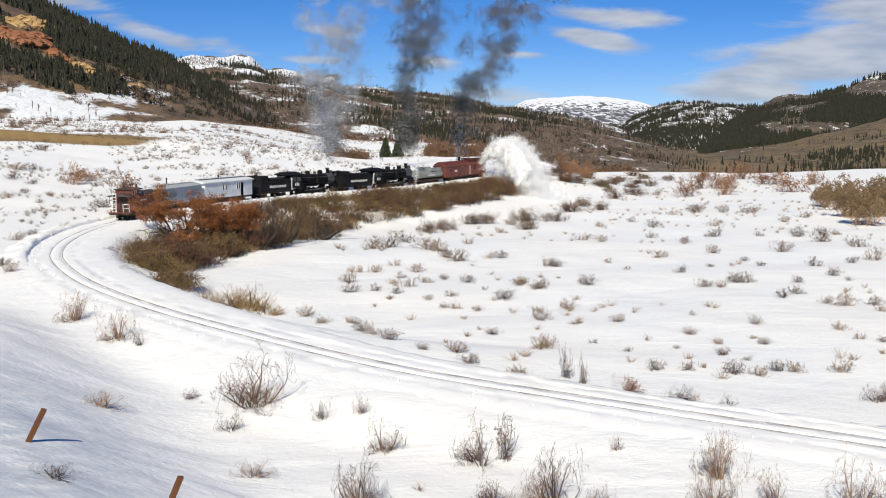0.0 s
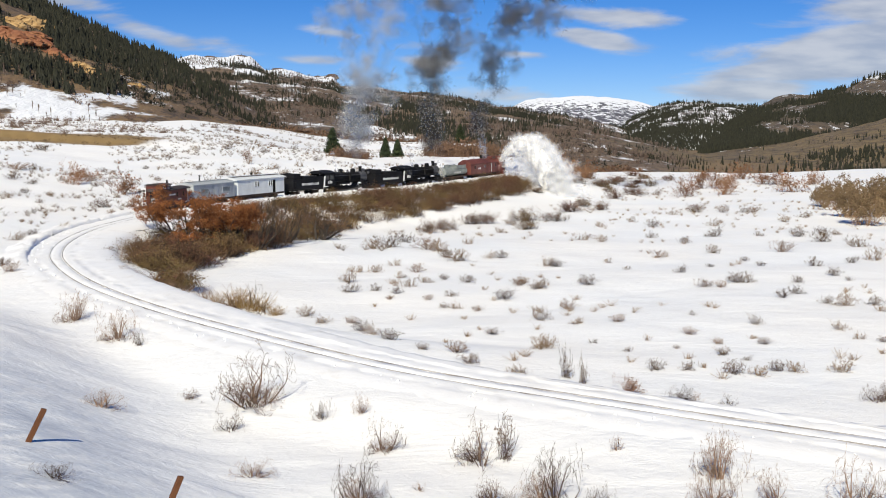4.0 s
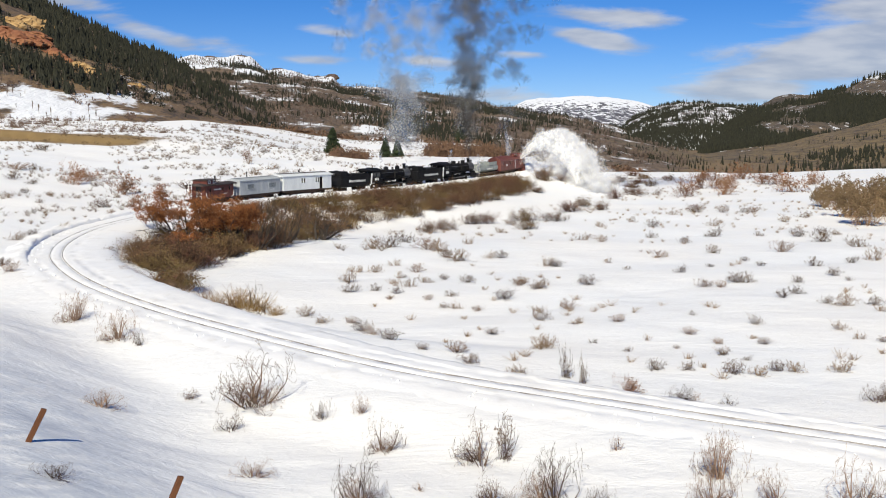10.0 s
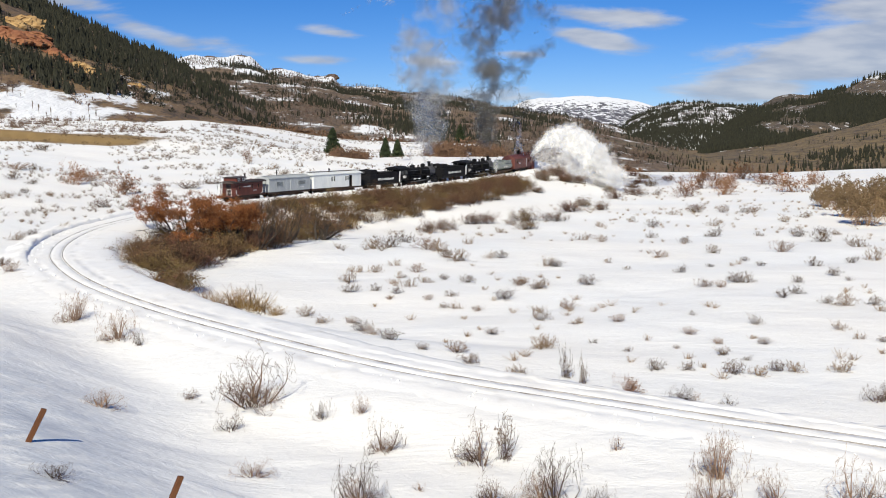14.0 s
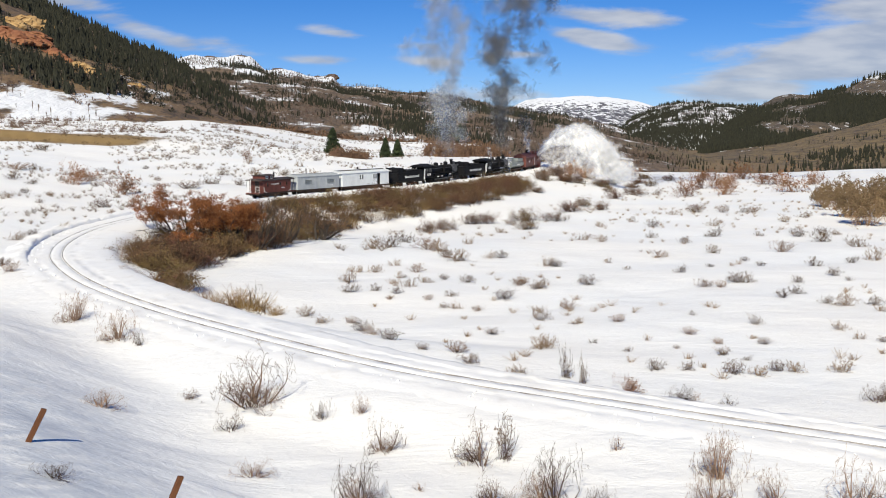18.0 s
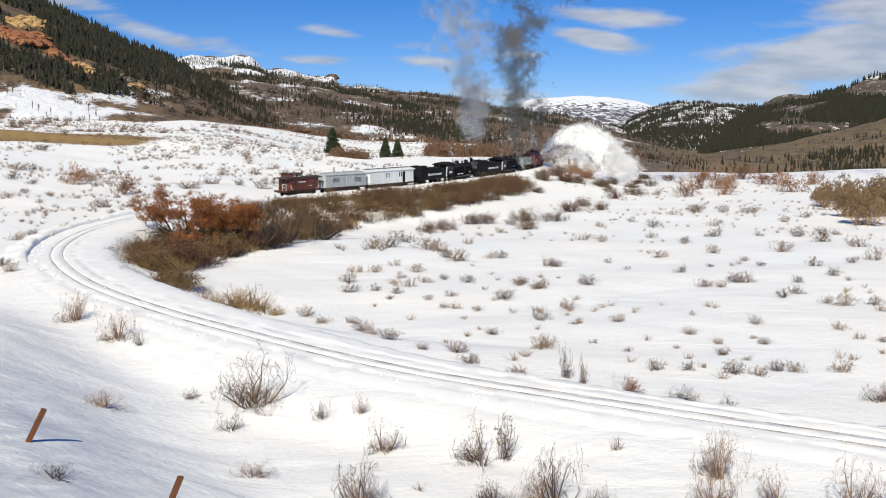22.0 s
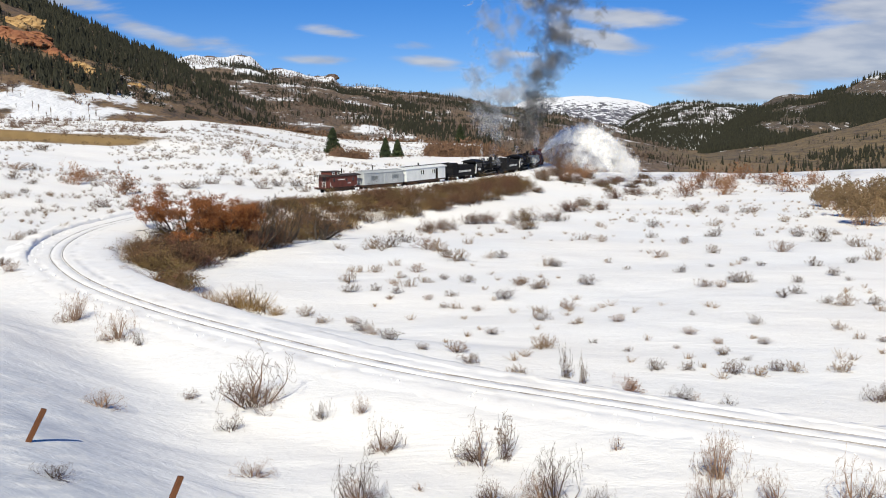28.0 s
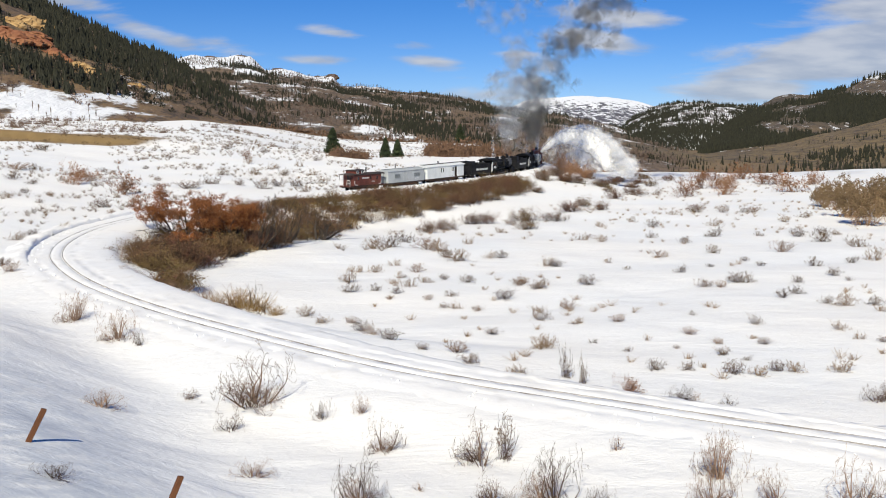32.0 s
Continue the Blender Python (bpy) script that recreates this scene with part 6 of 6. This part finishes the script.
def thicket(name, label, n, xs, ys, hs, mat, seed, cut=-0.3):
    """Far brown willow thickets, joined."""
    rng = np.random.default_rng(seed)
    x, y = rng.uniform(*xs, n), rng.uniform(*ys, n)
    k = fbm(x, y, 14, seed * 0.1, 2) > cut
    x, y = x[k], y[k]
    p = np.column_stack([x, y, terrain(x, y)])
    woods(name, label, p, rng.uniform(*hs, len(p)), 1.1, mat, FINE if n < 500 else BUSHY, rng)


THICKET = island_surface("russet_thicket", (0.075, 0.042, 0.027), (0.23, 0.13, 0.075), 0.9)
thicket("hedge_thicket", "russet willow thicket behind the snowy rise", 70, (-27.5, -19.0), (248, 257), (1.6, 3.0), THICKET, 3, -2.0)
thicket("track_thicket", "orange-brown willow thicket beyond the railway", 260, (-6, 24), (345, 374), (3.4, 5.4), THICKET, 6, -0.6)
thicket("foot_thicket", "russet thicket along the mountain foot", 1400, (-130, 90), (440, 560), (2.5, 5), THICKET, 4, -0.1)
thicket("left_thicket", "grey-brown scrub at the forest's edge", 420, (-150, -50), (285, 350), (1.0, 2.2), BROWN_BUSH, 5, 0.0)


BROWN_ROCK = surface("brown_crag_rock", (0.06, 0.042, 0.035), (0.15, 0.10, 0.075), 0.9, 0, 0.05, 0.4, 0.5)


# ---------------------------------------------------------------- cliffs
def outcrop(x, y, z, w, h, seed, material, label):
    """A broken ledge of bare rock on the mountain side."""
    rng = np.random.default_rng(seed)
    bm = BM()
    g = bmesh.ops.create_icosphere(bm, subdivisions=4, radius=1)["verts"]
    bmesh.ops.transform(bm, matrix=Matrix.Diagonal((w * 0.55, w * 0.25, h * 0.55, 1)), verts=g)
    off = Vector(rng.uniform(0, 50, 3))
    for v in bm.verts:
        if v.co.z < 0:
            v.co.x, v.co.y = v.co.x * 1.25, v.co.y * 1.25
        n = noise.noise_vector(v.co * (4.0 / w) + off) + 0.6 * noise.noise_vector(v.co * (11.0 / w) + off) + 0.3 * noise.noise_vector(v.co * (27.0 / w) + off)
        v.co += Vector((n.x, n.y, n.z * h / w)) * w * 0.10
    ob = part("rock_outcrop", bm, material)
    ob.matrix_basis = pose(x, y, z - 0.2 * h)
    tagged(ob, label, "cliff", "rock ledges")


def on_mountain(mount, u, v):
    a, b, c = MOUNTAINS[mount][0](np.array([u]), np.array([v]))
    return float(a[0]), float(b[0]), float(c[0])


for k, (u, v, w, h, red) in enumerate(((-0.404, 0.61, 17, 10, 0), (-0.390, 0.66, 12, 7, 0), (-0.418, 0.55, 13, 8, 0), (-0.428, 0.45, 22, 11, 1), (-0.410, 0.47, 20, 10, 1), (-0.394, 0.48, 16, 9, 1),
                                       (-0.380, 0.46, 12, 7, 1), (-0.370, 0.445, 10, 4, 1), (-0.356, 0.445, 13, 5, 0), (-0.345, 0.43, 10, 4, 0), (-0.398, 0.53, 15, 6, 1), (-0.302, 0.46, 10, 3, 0))):
    outcrop(*on_mountain("forest_mountain", u, v), w, h, 60 + k, CLIFF if red else OCHRE, "red sandstone ledge on the mountain" if red else "ochre sandstone cliff on the mountain")
for k, (u, v, w, h) in enumerate(((-0.108, 0.955, 16, 9), (-0.122, 0.965, 10, 5), (-0.160, 0.985, 16, 4), (-0.196, 0.99, 14, 3), (-0.226, 0.985, 16, 4))):
    outcrop(*on_mountain("long_ridge", u, v), w, h, 80 + k, BROWN_ROCK, "brown crag on the snowy ridge")


# ---------------------------------------------------------------- fence posts
def fence_post(x, y, height, lean_x, lean_y, w=0.16):
    bm = BM()
    box(bm, w, w * 0.8, height + 0.4, 0, 0, -0.4, 0.012)
    for v in bm.verts:
        if v.co.z > height * 0.8:
            v.co.z += 0.03 * math.sin(40 * v.co.x)
    ob = part("fence_post", bm, TIMBER)
    ob.matrix_basis = pose(x, y, ground_at(x, y), lean_y, lean_x, 25)
    tagged(ob, "leaning weathered reddish timber fence post in snow", "fence post", "fence posts")


fence_post(-12.55, 29.93, 1.08, 27, 0)
fence_post(-7.67, 27.36, 0.95, 24, 0)


# ---------------------------------------------------------------- smoke, steam and thrown snow
def scattering(name, dark, colour):
    """Vapour: light passes through it as well as off it, and it thins out to nothing at its rim."""
    m = bpy.data.materials.new(name)
    m.use_nodes = True
    nt = m.node_tree
    nt.nodes.remove(nt.nodes["Principled BSDF"])
    mix, d, t = nt.nodes.new("ShaderNodeMixShader"), nt.nodes.new("ShaderNodeBsdfDiffuse"), nt.nodes.new("ShaderNodeBsdfTranslucent")
    tint = mix_rgb(nt, noise_node(nt, place_of(nt), 0.9), dark, colour)
    for n in (d, t):
        nt.links.new(tint, n.inputs["Color"])
    mix.inputs[0].default_value = 0.45
    nt.links.new(d.outputs[0], mix.inputs[1])
    nt.links.new(t.outputs[0], mix.inputs[2])
    clear, thin, dens = nt.nodes.new("ShaderNodeBsdfTransparent"), nt.nodes.new("ShaderNodeMixShader"), nt.nodes.new("ShaderNodeAttribute")
    dens.attribute_name = "veil"
    nt.links.new(dens.outputs["Fac"], thin.inputs[0])
    nt.links.new(clear.outputs[0], thin.inputs[1])
    nt.links.new(mix.outputs[0], thin.inputs[2])
    nt.links.new(thin.outputs[0], nt.nodes["Material Output"].inputs["Surface"])
    return m


SOOT = scattering("coal_smoke", (0.16, 0.156, 0.15), (0.27, 0.26, 0.245))
PALE_SMOKE = scattering("pale_grey_smoke", (0.38, 0.40, 0.43), (0.54, 0.56, 0.60))
STEAM = scattering("white_steam", (0.74, 0.74, 0.76), (0.82, 0.82, 0.84))
FLYING_SNOW = scattering("flying_snow", (0.88, 0.885, 0.895), (0.95, 0.955, 0.965))


PACKED_SPRAY = snow_surface("packed_spray", 0.0, 1.2)


def vapour(name, centres, radii, thick, material, rng, lie=None):
    """A cloud of thin round veils, dense at the heart and clear at the rim."""
    n, sides = len(centres), 8
    q = rng.normal(size=(n, 3)) if lie is None else np.array(lie) + 0.3 * rng.normal(size=(n, 3))
    q /= np.linalg.norm(q, axis=1)[:, None]
    a = np.cross(q, rng.normal(size=(n, 3)))
    a /= np.linalg.norm(a, axis=1)[:, None]
    b = np.cross(q, a)
    r = np.asarray(radii, float)[:, None]
    ring = [centres]
    for i in range(sides):
        w = 2 * math.pi * i / sides
        ring.append(centres + r * rng.uniform(0.75, 1.2, (n, 1)) * (math.cos(w) * a + math.sin(w) * b) + 0.25 * r * rng.normal(size=(n, 1)) * q)
    v = np.stack(ring, 1).reshape(-1, 3)
    k = np.arange(n)[:, None, None] * (sides + 1)
    f = np.array([(0, 1 + i, 1 + (i + 1) % sides) for i in range(sides)])[None] + k
    me = mesh_of(name, v, f.reshape(-1, 3), material)
    d = np.zeros((n, sides + 1))
    d[:, 0] = np.broadcast_to(thick, n)
    me.attributes.new("veil", "FLOAT", "POINT").data.foreach_set("value", d.ravel().astype(np.float32))
    return me


def puff_mesh(n, thick, material, seed):
    """A thin wisp, slim enough to lie inside a boiler."""
    rng = np.random.default_rng(seed)
    p = rng.normal(0, 1, (6 * n, 3)) * np.array([0.22, 0.22, 1.2])
    p = p[(np.hypot(p[:, 0], p[:, 1]) < 0.35) & (np.abs(p[:, 2]) < 2.6)][:n]
    return vapour("smoke_puff", p, rng.uniform(0.25, 0.45, len(p)), thick, material, rng)


def billow_mesh(n, thick, material, seed, girth):
    """A broad loose billow of several lobes."""
    rng = np.random.default_rng(seed)
    mid = rng.normal(0, 0.75, (5, 3)) * girth
    k = rng.integers(0, 5, n)
    c = mid[k] + rng.normal(0, 0.42, (n, 3)) * girth
    return vapour("smoke_puff", c, girth * rng.uniform(0.7, 1.5, n), thick * rng.uniform(0.6, 1.2, n), material, rng)


PUFFS = []      # (puff, its source, stack, store, when it leaves, bunch, looseness)
UNDER = -12.0    # where billows wait, deep under the line


def plume(name, label, source, stack, store, start, stop, every, meshes, strands, loose, big, crowd):
    """Wisps and billows leave the stack in bunches."""
    th = tagged(new(name), label, "smoke")
    k, te = 0, start
    rng = random.Random(len(name))
    while te < stop:
        for j in range(strands):
            ob = tagged(part("smoke_puff", meshes[rng.randrange(len(meshes))], None, th), kind="stuff")
            PUFFS.append((ob, source, stack, store, min(31.5, te + every * rng.uniform(-0.5, 0.5)), k, loose))
        for j in range(int(round(crowd(te)))):
            ob = tagged(part("smoke_puff", big[rng.randrange(len(big))], None, th), kind="stuff")
            PUFFS.append((ob, source, stack, None, min(31.6, te + every * rng.uniform(-0.5, 0.5)), k, loose))
        te += every * rng.uniform(0.8, 1.2)
        k += 1


SOOT_PUFFS = [puff_mesh(14, 0.16, SOOT, k) for k in range(5)]
PALE_PUFFS = [puff_mesh(14, 0.14, PALE_SMOKE, k + 20) for k in range(4)]
STEAM_PUFFS = [puff_mesh(34, 0.35, STEAM, k + 30) for k in range(3)]
SOOT_BILLOWS = [billow_mesh(13, 0.30, SOOT, k + 40, 1.35) for k in range(6)]
PALE_BILLOWS = [billow_mesh(13, 0.25, PALE_SMOKE, k + 50, 1.4) for k in range(6)]
BOILER_STORE = (0.9, 0.0, 2.34)
plume("coal_smoke_plume", "dark coal smoke rolling up from the locomotive's stack", LOCO_B, (4.55, 0, 4.1), BOILER_STORE, -11.0, 32.0, 0.42, SOOT_PUFFS, 1, 0.52, SOOT_BILLOWS, lambda te: 3)
plume("pale_smoke_plume", "thin pale grey smoke from the rear locomotive's stack", LOCO_A, (4.55, 0, 4.1), BOILER_STORE, -11.0, 32.0, 0.50, PALE_PUFFS, 1, 0.72, PALE_BILLOWS, lambda te: 4 if te < 22 else 3)
plume("plough_smoke_plume", "drifting thin dark smoke above the snow plough", PLOUGH, (-0.2, 0, 4.4), (-0.2, 0.0, 2.0), -13.0, 32.0, 0.8, SOOT_PUFFS, 1, 0.7, SOOT_BILLOWS, lambda te: 6 if te < -1.0 else 4 if te < 1.5 else 2 if te < 6 else 1)


def smoke_rows(source, stack, store, te, seed, loose):
    """Waits in the boiler, leaves by the stack, rises, spreads and drifts with the wind."""
    bunch = random.Random(seed * 7 + 1)
    rng = random.Random(int(te * 1000) + seed * 13)
    span = next((r, f) for o, r, f in VEHICLES if o is source)
    billow = store is None
    inside = pose(0, 0, UNDER) if billow else pose(*store, 0, 90, 0)
    rows = []
    t = 0.0
    while t < te - 1.2:
        rows.append((t, vehicle_pose(*span, t) @ inside))
        t += 2.0
    if te - 0.6 >= 0:
        rows.append((te - 0.6, vehicle_pose(*span, te - 0.6) @ inside))
    if billow and te - 0.1 >= 0:
        rows.append((te - 0.1, vehicle_pose(*span, te - 0.1) @ inside))
    if te - 0.25 >= 0 and not billow:
        rows.append((te - 0.25, vehicle_pose(*span, te - 0.25) @ pose((store[0] + stack[0]) / 2, 0, store[2] + 0.4, 0, 45, 0)))
    m = vehicle_pose(*span, te) @ Vector((stack[0], stack[1], stack[2]))
    sx, sy, sz = (0.42 * bunch.gauss(0, 1) + 0.85 * rng.gauss(0, 1) for _ in range(3))
    ta, tb, spin = rng.gauss(0, 28), rng.gauss(0, 28), rng.uniform(-60, 60)
    taus = [0.25, 1.0, 2.2, 3.8, 5.6, 8, 11, 15, 20, 26, 33, 45]
    breeze = float(np.interp(te, [-12, -3, 0, 4, 12, 16, 20, 32], [1.7, 1.6, 1.2, 0.8, 0.7, 0.5, 0.45, 0.5])) * (1.5 if source is PLOUGH and te < -1 else 1.0)
    bend = float(np.interp(te, [16, 20, 24], [0.03, 0.08, 0.20]))
    loose = loose * float(np.interp(te, [18, 24], [1.0, 1.5]))
    for i, tau in enumerate(taus):
        t = te + tau
        if t < 0:
            if i + 1 < len(taus) and te + taus[i + 1] > 0:
                t, tau = 0.0, -te
            else:
                continue
        last = t >= 32.0
        if last:
            t, tau = 32.0, 32.0 - te
        up = 0.6 + 4.6 * tau if tau < 2.2 else 10.7 + 3.3 * (tau - 2.2)
        wide = 0.12 + 0.95 * loose * tau ** 0.72 + (0.07 if source is LOCO_A else 0.012) * tau * tau
        if source is LOCO_A and tau > 2.2:
            up += 0.40 * (tau - 2.2) ** 2
        wind = breeze * tau + bend * tau * tau
        tip = min(1.0, tau / 5.0)
        if billow:
            up += 1.6
        rows.append((t, pose(m.x + wind + wide * sx, m.y + 0.35 * tau + wide * sy, m.z + up + 0.9 * wide * sz,
                             ta * tip * 2.2, tb * tip * 2.6, spin * min(tau, 9) / 3)))
        if last:
            break
    out = []
    for t, p in rows:
        t = round(t * 30) / 30
        if t <= 32 and (not out or t > out[-1][0]):
            out.append((t, p))
    if out[0][0] > 0:
        out.insert(0, (0.0, out[0][1]))
    if out[-1][0] < 32:
        out.append((32.0, out[-1][1]))
    return out


# the jet of the rotary plough, in the plough's own space
THROW = (-0.47, -0.88)


def jet_mesh(n, seed, size, thick, fall):
    rng = np.random.default_rng(seed)
    d = 25.0 * rng.random(n) ** 0.8
    reach = 1.0 + 0.05 * math.sin(2.1 * seed)
    top = 2.9 + (1.20 * d - 0.0565 * d * d / reach) * (0.94 + 0.06 * math.cos(1.3 * seed))
    # threads of snow fall away from the arch
    f = rng.random(n) ** fall * np.clip(0.15 + d / 5.0, 0, 1)
    top = np.maximum(top, -0.6)
    lump = 0.30 * np.sin(1.3 * d + seed) + 0.22 * np.sin(3.1 * d + 2 * seed) + 0.15 * np.sin(7.3 * d + 3 * seed)
    z = top * (1 - f) - 0.8 * f + np.abs(rng.normal(0, 0.10 + 0.030 * d, n)) * rng.choice([-1, 1], n, p=[0.7, 0.3]) + lump * (1 - f)
    side = rng.normal(0, 0.25 + thick * d, n)
    bx, by = 5.9, -0.7
    x, y = bx + THROW[0] * d - THROW[1] * side, by + THROW[1] * d + THROW[0] * side
    return vapour("spray_jet", np.column_stack([x, y, z]), size * rng.uniform(0.4, 1.3, n) * np.clip(0.45 + d / 14, 0, 1.4), 0.27, FLYING_SNOW, rng, (-0.75, -0.08, 0.62))


def jet_body(seed):
    """The dense heart of the jet: a lumpy arch of packed flying snow."""
    nd, na = 90, 40
    reach = 1.0 + 0.04 * math.sin(1.7 * seed)
    d, a = np.meshgrid(np.linspace(0.2, 19.0 + seed * 0.5, nd), np.linspace(0, 2 * math.pi, na, endpoint=False), indexing="ij")
    d, a = d.ravel(), a.ravel()
    rng = np.random.default_rng(seed + 70)
    top = 2.7 + (1.18 * d - 0.0565 * d * d / reach) * (0.93 + 0.03 * seed)
    foot = np.maximum(top - 0.5 - 0.30 * d, -0.9)
    top = np.maximum(top, foot + 0.15)
    half, mid = (top - foot) / 2, (top + foot) / 2
    rag = sum(0.30 / k * np.sin(k * 1.9 * d + 1.3 * k * seed + 2.2 * np.sin(2 * a + k)) for k in (1, 2, 3, 5)) * np.clip(d / 5, 0.15, 1)
    z = mid + (half + 0.45 * rag) * np.cos(a) + rng.normal(0, 0.05, len(d))
    side = (0.22 + 0.05 * d + 0.4 * rag * np.clip(d / 8, 0, 1)) * np.sin(a) + (seed - 1.5) * 0.022 * d + rng.normal(0, 0.07, len(d))
    x, y = 5.9 + THROW[0] * d - THROW[1] * side, -0.7 + THROW[1] * d + THROW[0] * side
    i, j = np.arange(nd - 1)[:, None] * na, np.arange(na)[None, :]
    j2 = (j + 1) % na
    f = np.stack([i + j, i + j2, i + na + j2, i + na + j], -1).reshape(-1, 4)
    return mesh_of("spray_body", np.column_stack([x, y, z]), f, PACKED_SPRAY, True)


JET = tagged(new("snow_plume"), "arching white plume of snow thrown by the rotary plough", "snow plume")
JETS = []


def spray_part(name, mesh, material, parent):
    return tagged(part(name, mesh, material, parent), kind="stuff")


for k in range(8):
    JETS.append((spray_part("spray_jet", jet_mesh(560, k, 0.62, 0.045, 1.6 + 0.9 * (k % 4)), None, JET), k))
for k in range(4):
    JETS.append((spray_part("spray_body", jet_body(k), None, JET), k + 20))
JETS.append((spray_part("snow_mist", jet_mesh(200, 9, 1.2, 0.08, 1.2), None, JET), 9))


def jet_rows(k):
    """The jet swells and sways about the chute."""
    rng = random.Random(k)
    rows = []
    a, b = rng.uniform(0, 6), rng.uniform(0, 6)
    axis = Vector((THROW[1], -THROW[0], 0))
    for i in range(65):
        t = i * 0.5
        lift = float(np.interp(t, [0, 3, 7, 10, 14, 19, 24, 32], [-8, -7, -4, -2, 0, 1.5, 1.5, 1]))
        ang = lift + 1.2 * math.sin(2.3 * t + a) + 0.8 * math.sin(5.1 * t + b)
        yaw = 1.6 * math.sin(1.7 * t + b) + 0.8 * math.sin(4.3 * t + a)
        pivot = Matrix.Translation((5.9, -0.7, 3.9))
        rows.append((t, pivot @ Matrix.Rotation(radians(ang), 4, axis) @ Matrix.Rotation(radians(yaw), 4, "Z") @ pivot.inverted()))
    return rows


# white steam that hangs about the engines
WISPS = []
for source, at in ((PLOUGH, (-0.2, 0, 5.4)), (PLOUGH, (-0.2, 0, 7.2)), (PLOUGH, (0.1, 0, 9.4)), (PLOUGH, (0.0, 0, 6.3)), (PLOUGH, (1.2, -0.3, 5.0)), (LOCO_B, (5.6, -1.3, 1.0)), (LOCO_B, (-1.7, 0.2, 4.6)), (LOCO_B, (5.9, -1.2, 2.2)), (LOCO_A, (-1.8, 0, 4.6))):
    ob = tagged(part("steam_wisp", STEAM_PUFFS[len(WISPS) % 3], None), "wisp of white steam hanging over the train", "steam", "steam wisps", "stuff")
    WISPS.append((ob, source, at))


# ---------------------------------------------------------------- what moves
def motions():
    for ob, rear, front in VEHICLES:
        walk(ob, [(t, vehicle_pose(rear, front, t)) for t in range(33)])
    for ob, r, at in AXLES:
        step = 0.5 if r > 0.5 else 0.4
        n = int(round(32 / step))
        walk(ob, [(i * step, Matrix.Translation(at) @ Matrix.Rotation(run(i * step) / r, 4, "Y")) for i in range(n + 1)])
    for k, ob in enumerate(SIDE_RODS):
        a0 = 0 if k % 2 else math.pi / 2
        walk(ob, [(i * 0.5, pose(0.24 * math.cos(-run(i * 0.5) / 0.56 + a0) - 0.24, 0, 0.24 * math.sin(-run(i * 0.5) / 0.56 + a0))) for i in range(65)])
    span = {o: (r, f) for o, r, f in VEHICLES}
    for ob, source, stack, store, te, k, loose in PUFFS:
        walk(ob, smoke_rows(source, stack, store, te, k, loose))
    walk(JET, [(t, vehicle_pose(*span[PLOUGH], t)) for t in range(33)])
    for ob, k in JETS:
        walk(ob, jet_rows(k))
    for i, (ob, source, at) in enumerate(WISPS):
        walk(ob, [(t, vehicle_pose(*span[source], t) @ pose(at[0] + 0.4 * math.sin(1.3 * t + i), at[1] + 0.3 * math.cos(0.9 * t + 2 * i), at[2] + 0.35 * math.sin(0.8 * t + i),
                                                            12 * math.sin(t + i), 14 * math.cos(0.7 * t), 40 * math.sin(0.5 * t + i))) for t in range(33)])


motions()
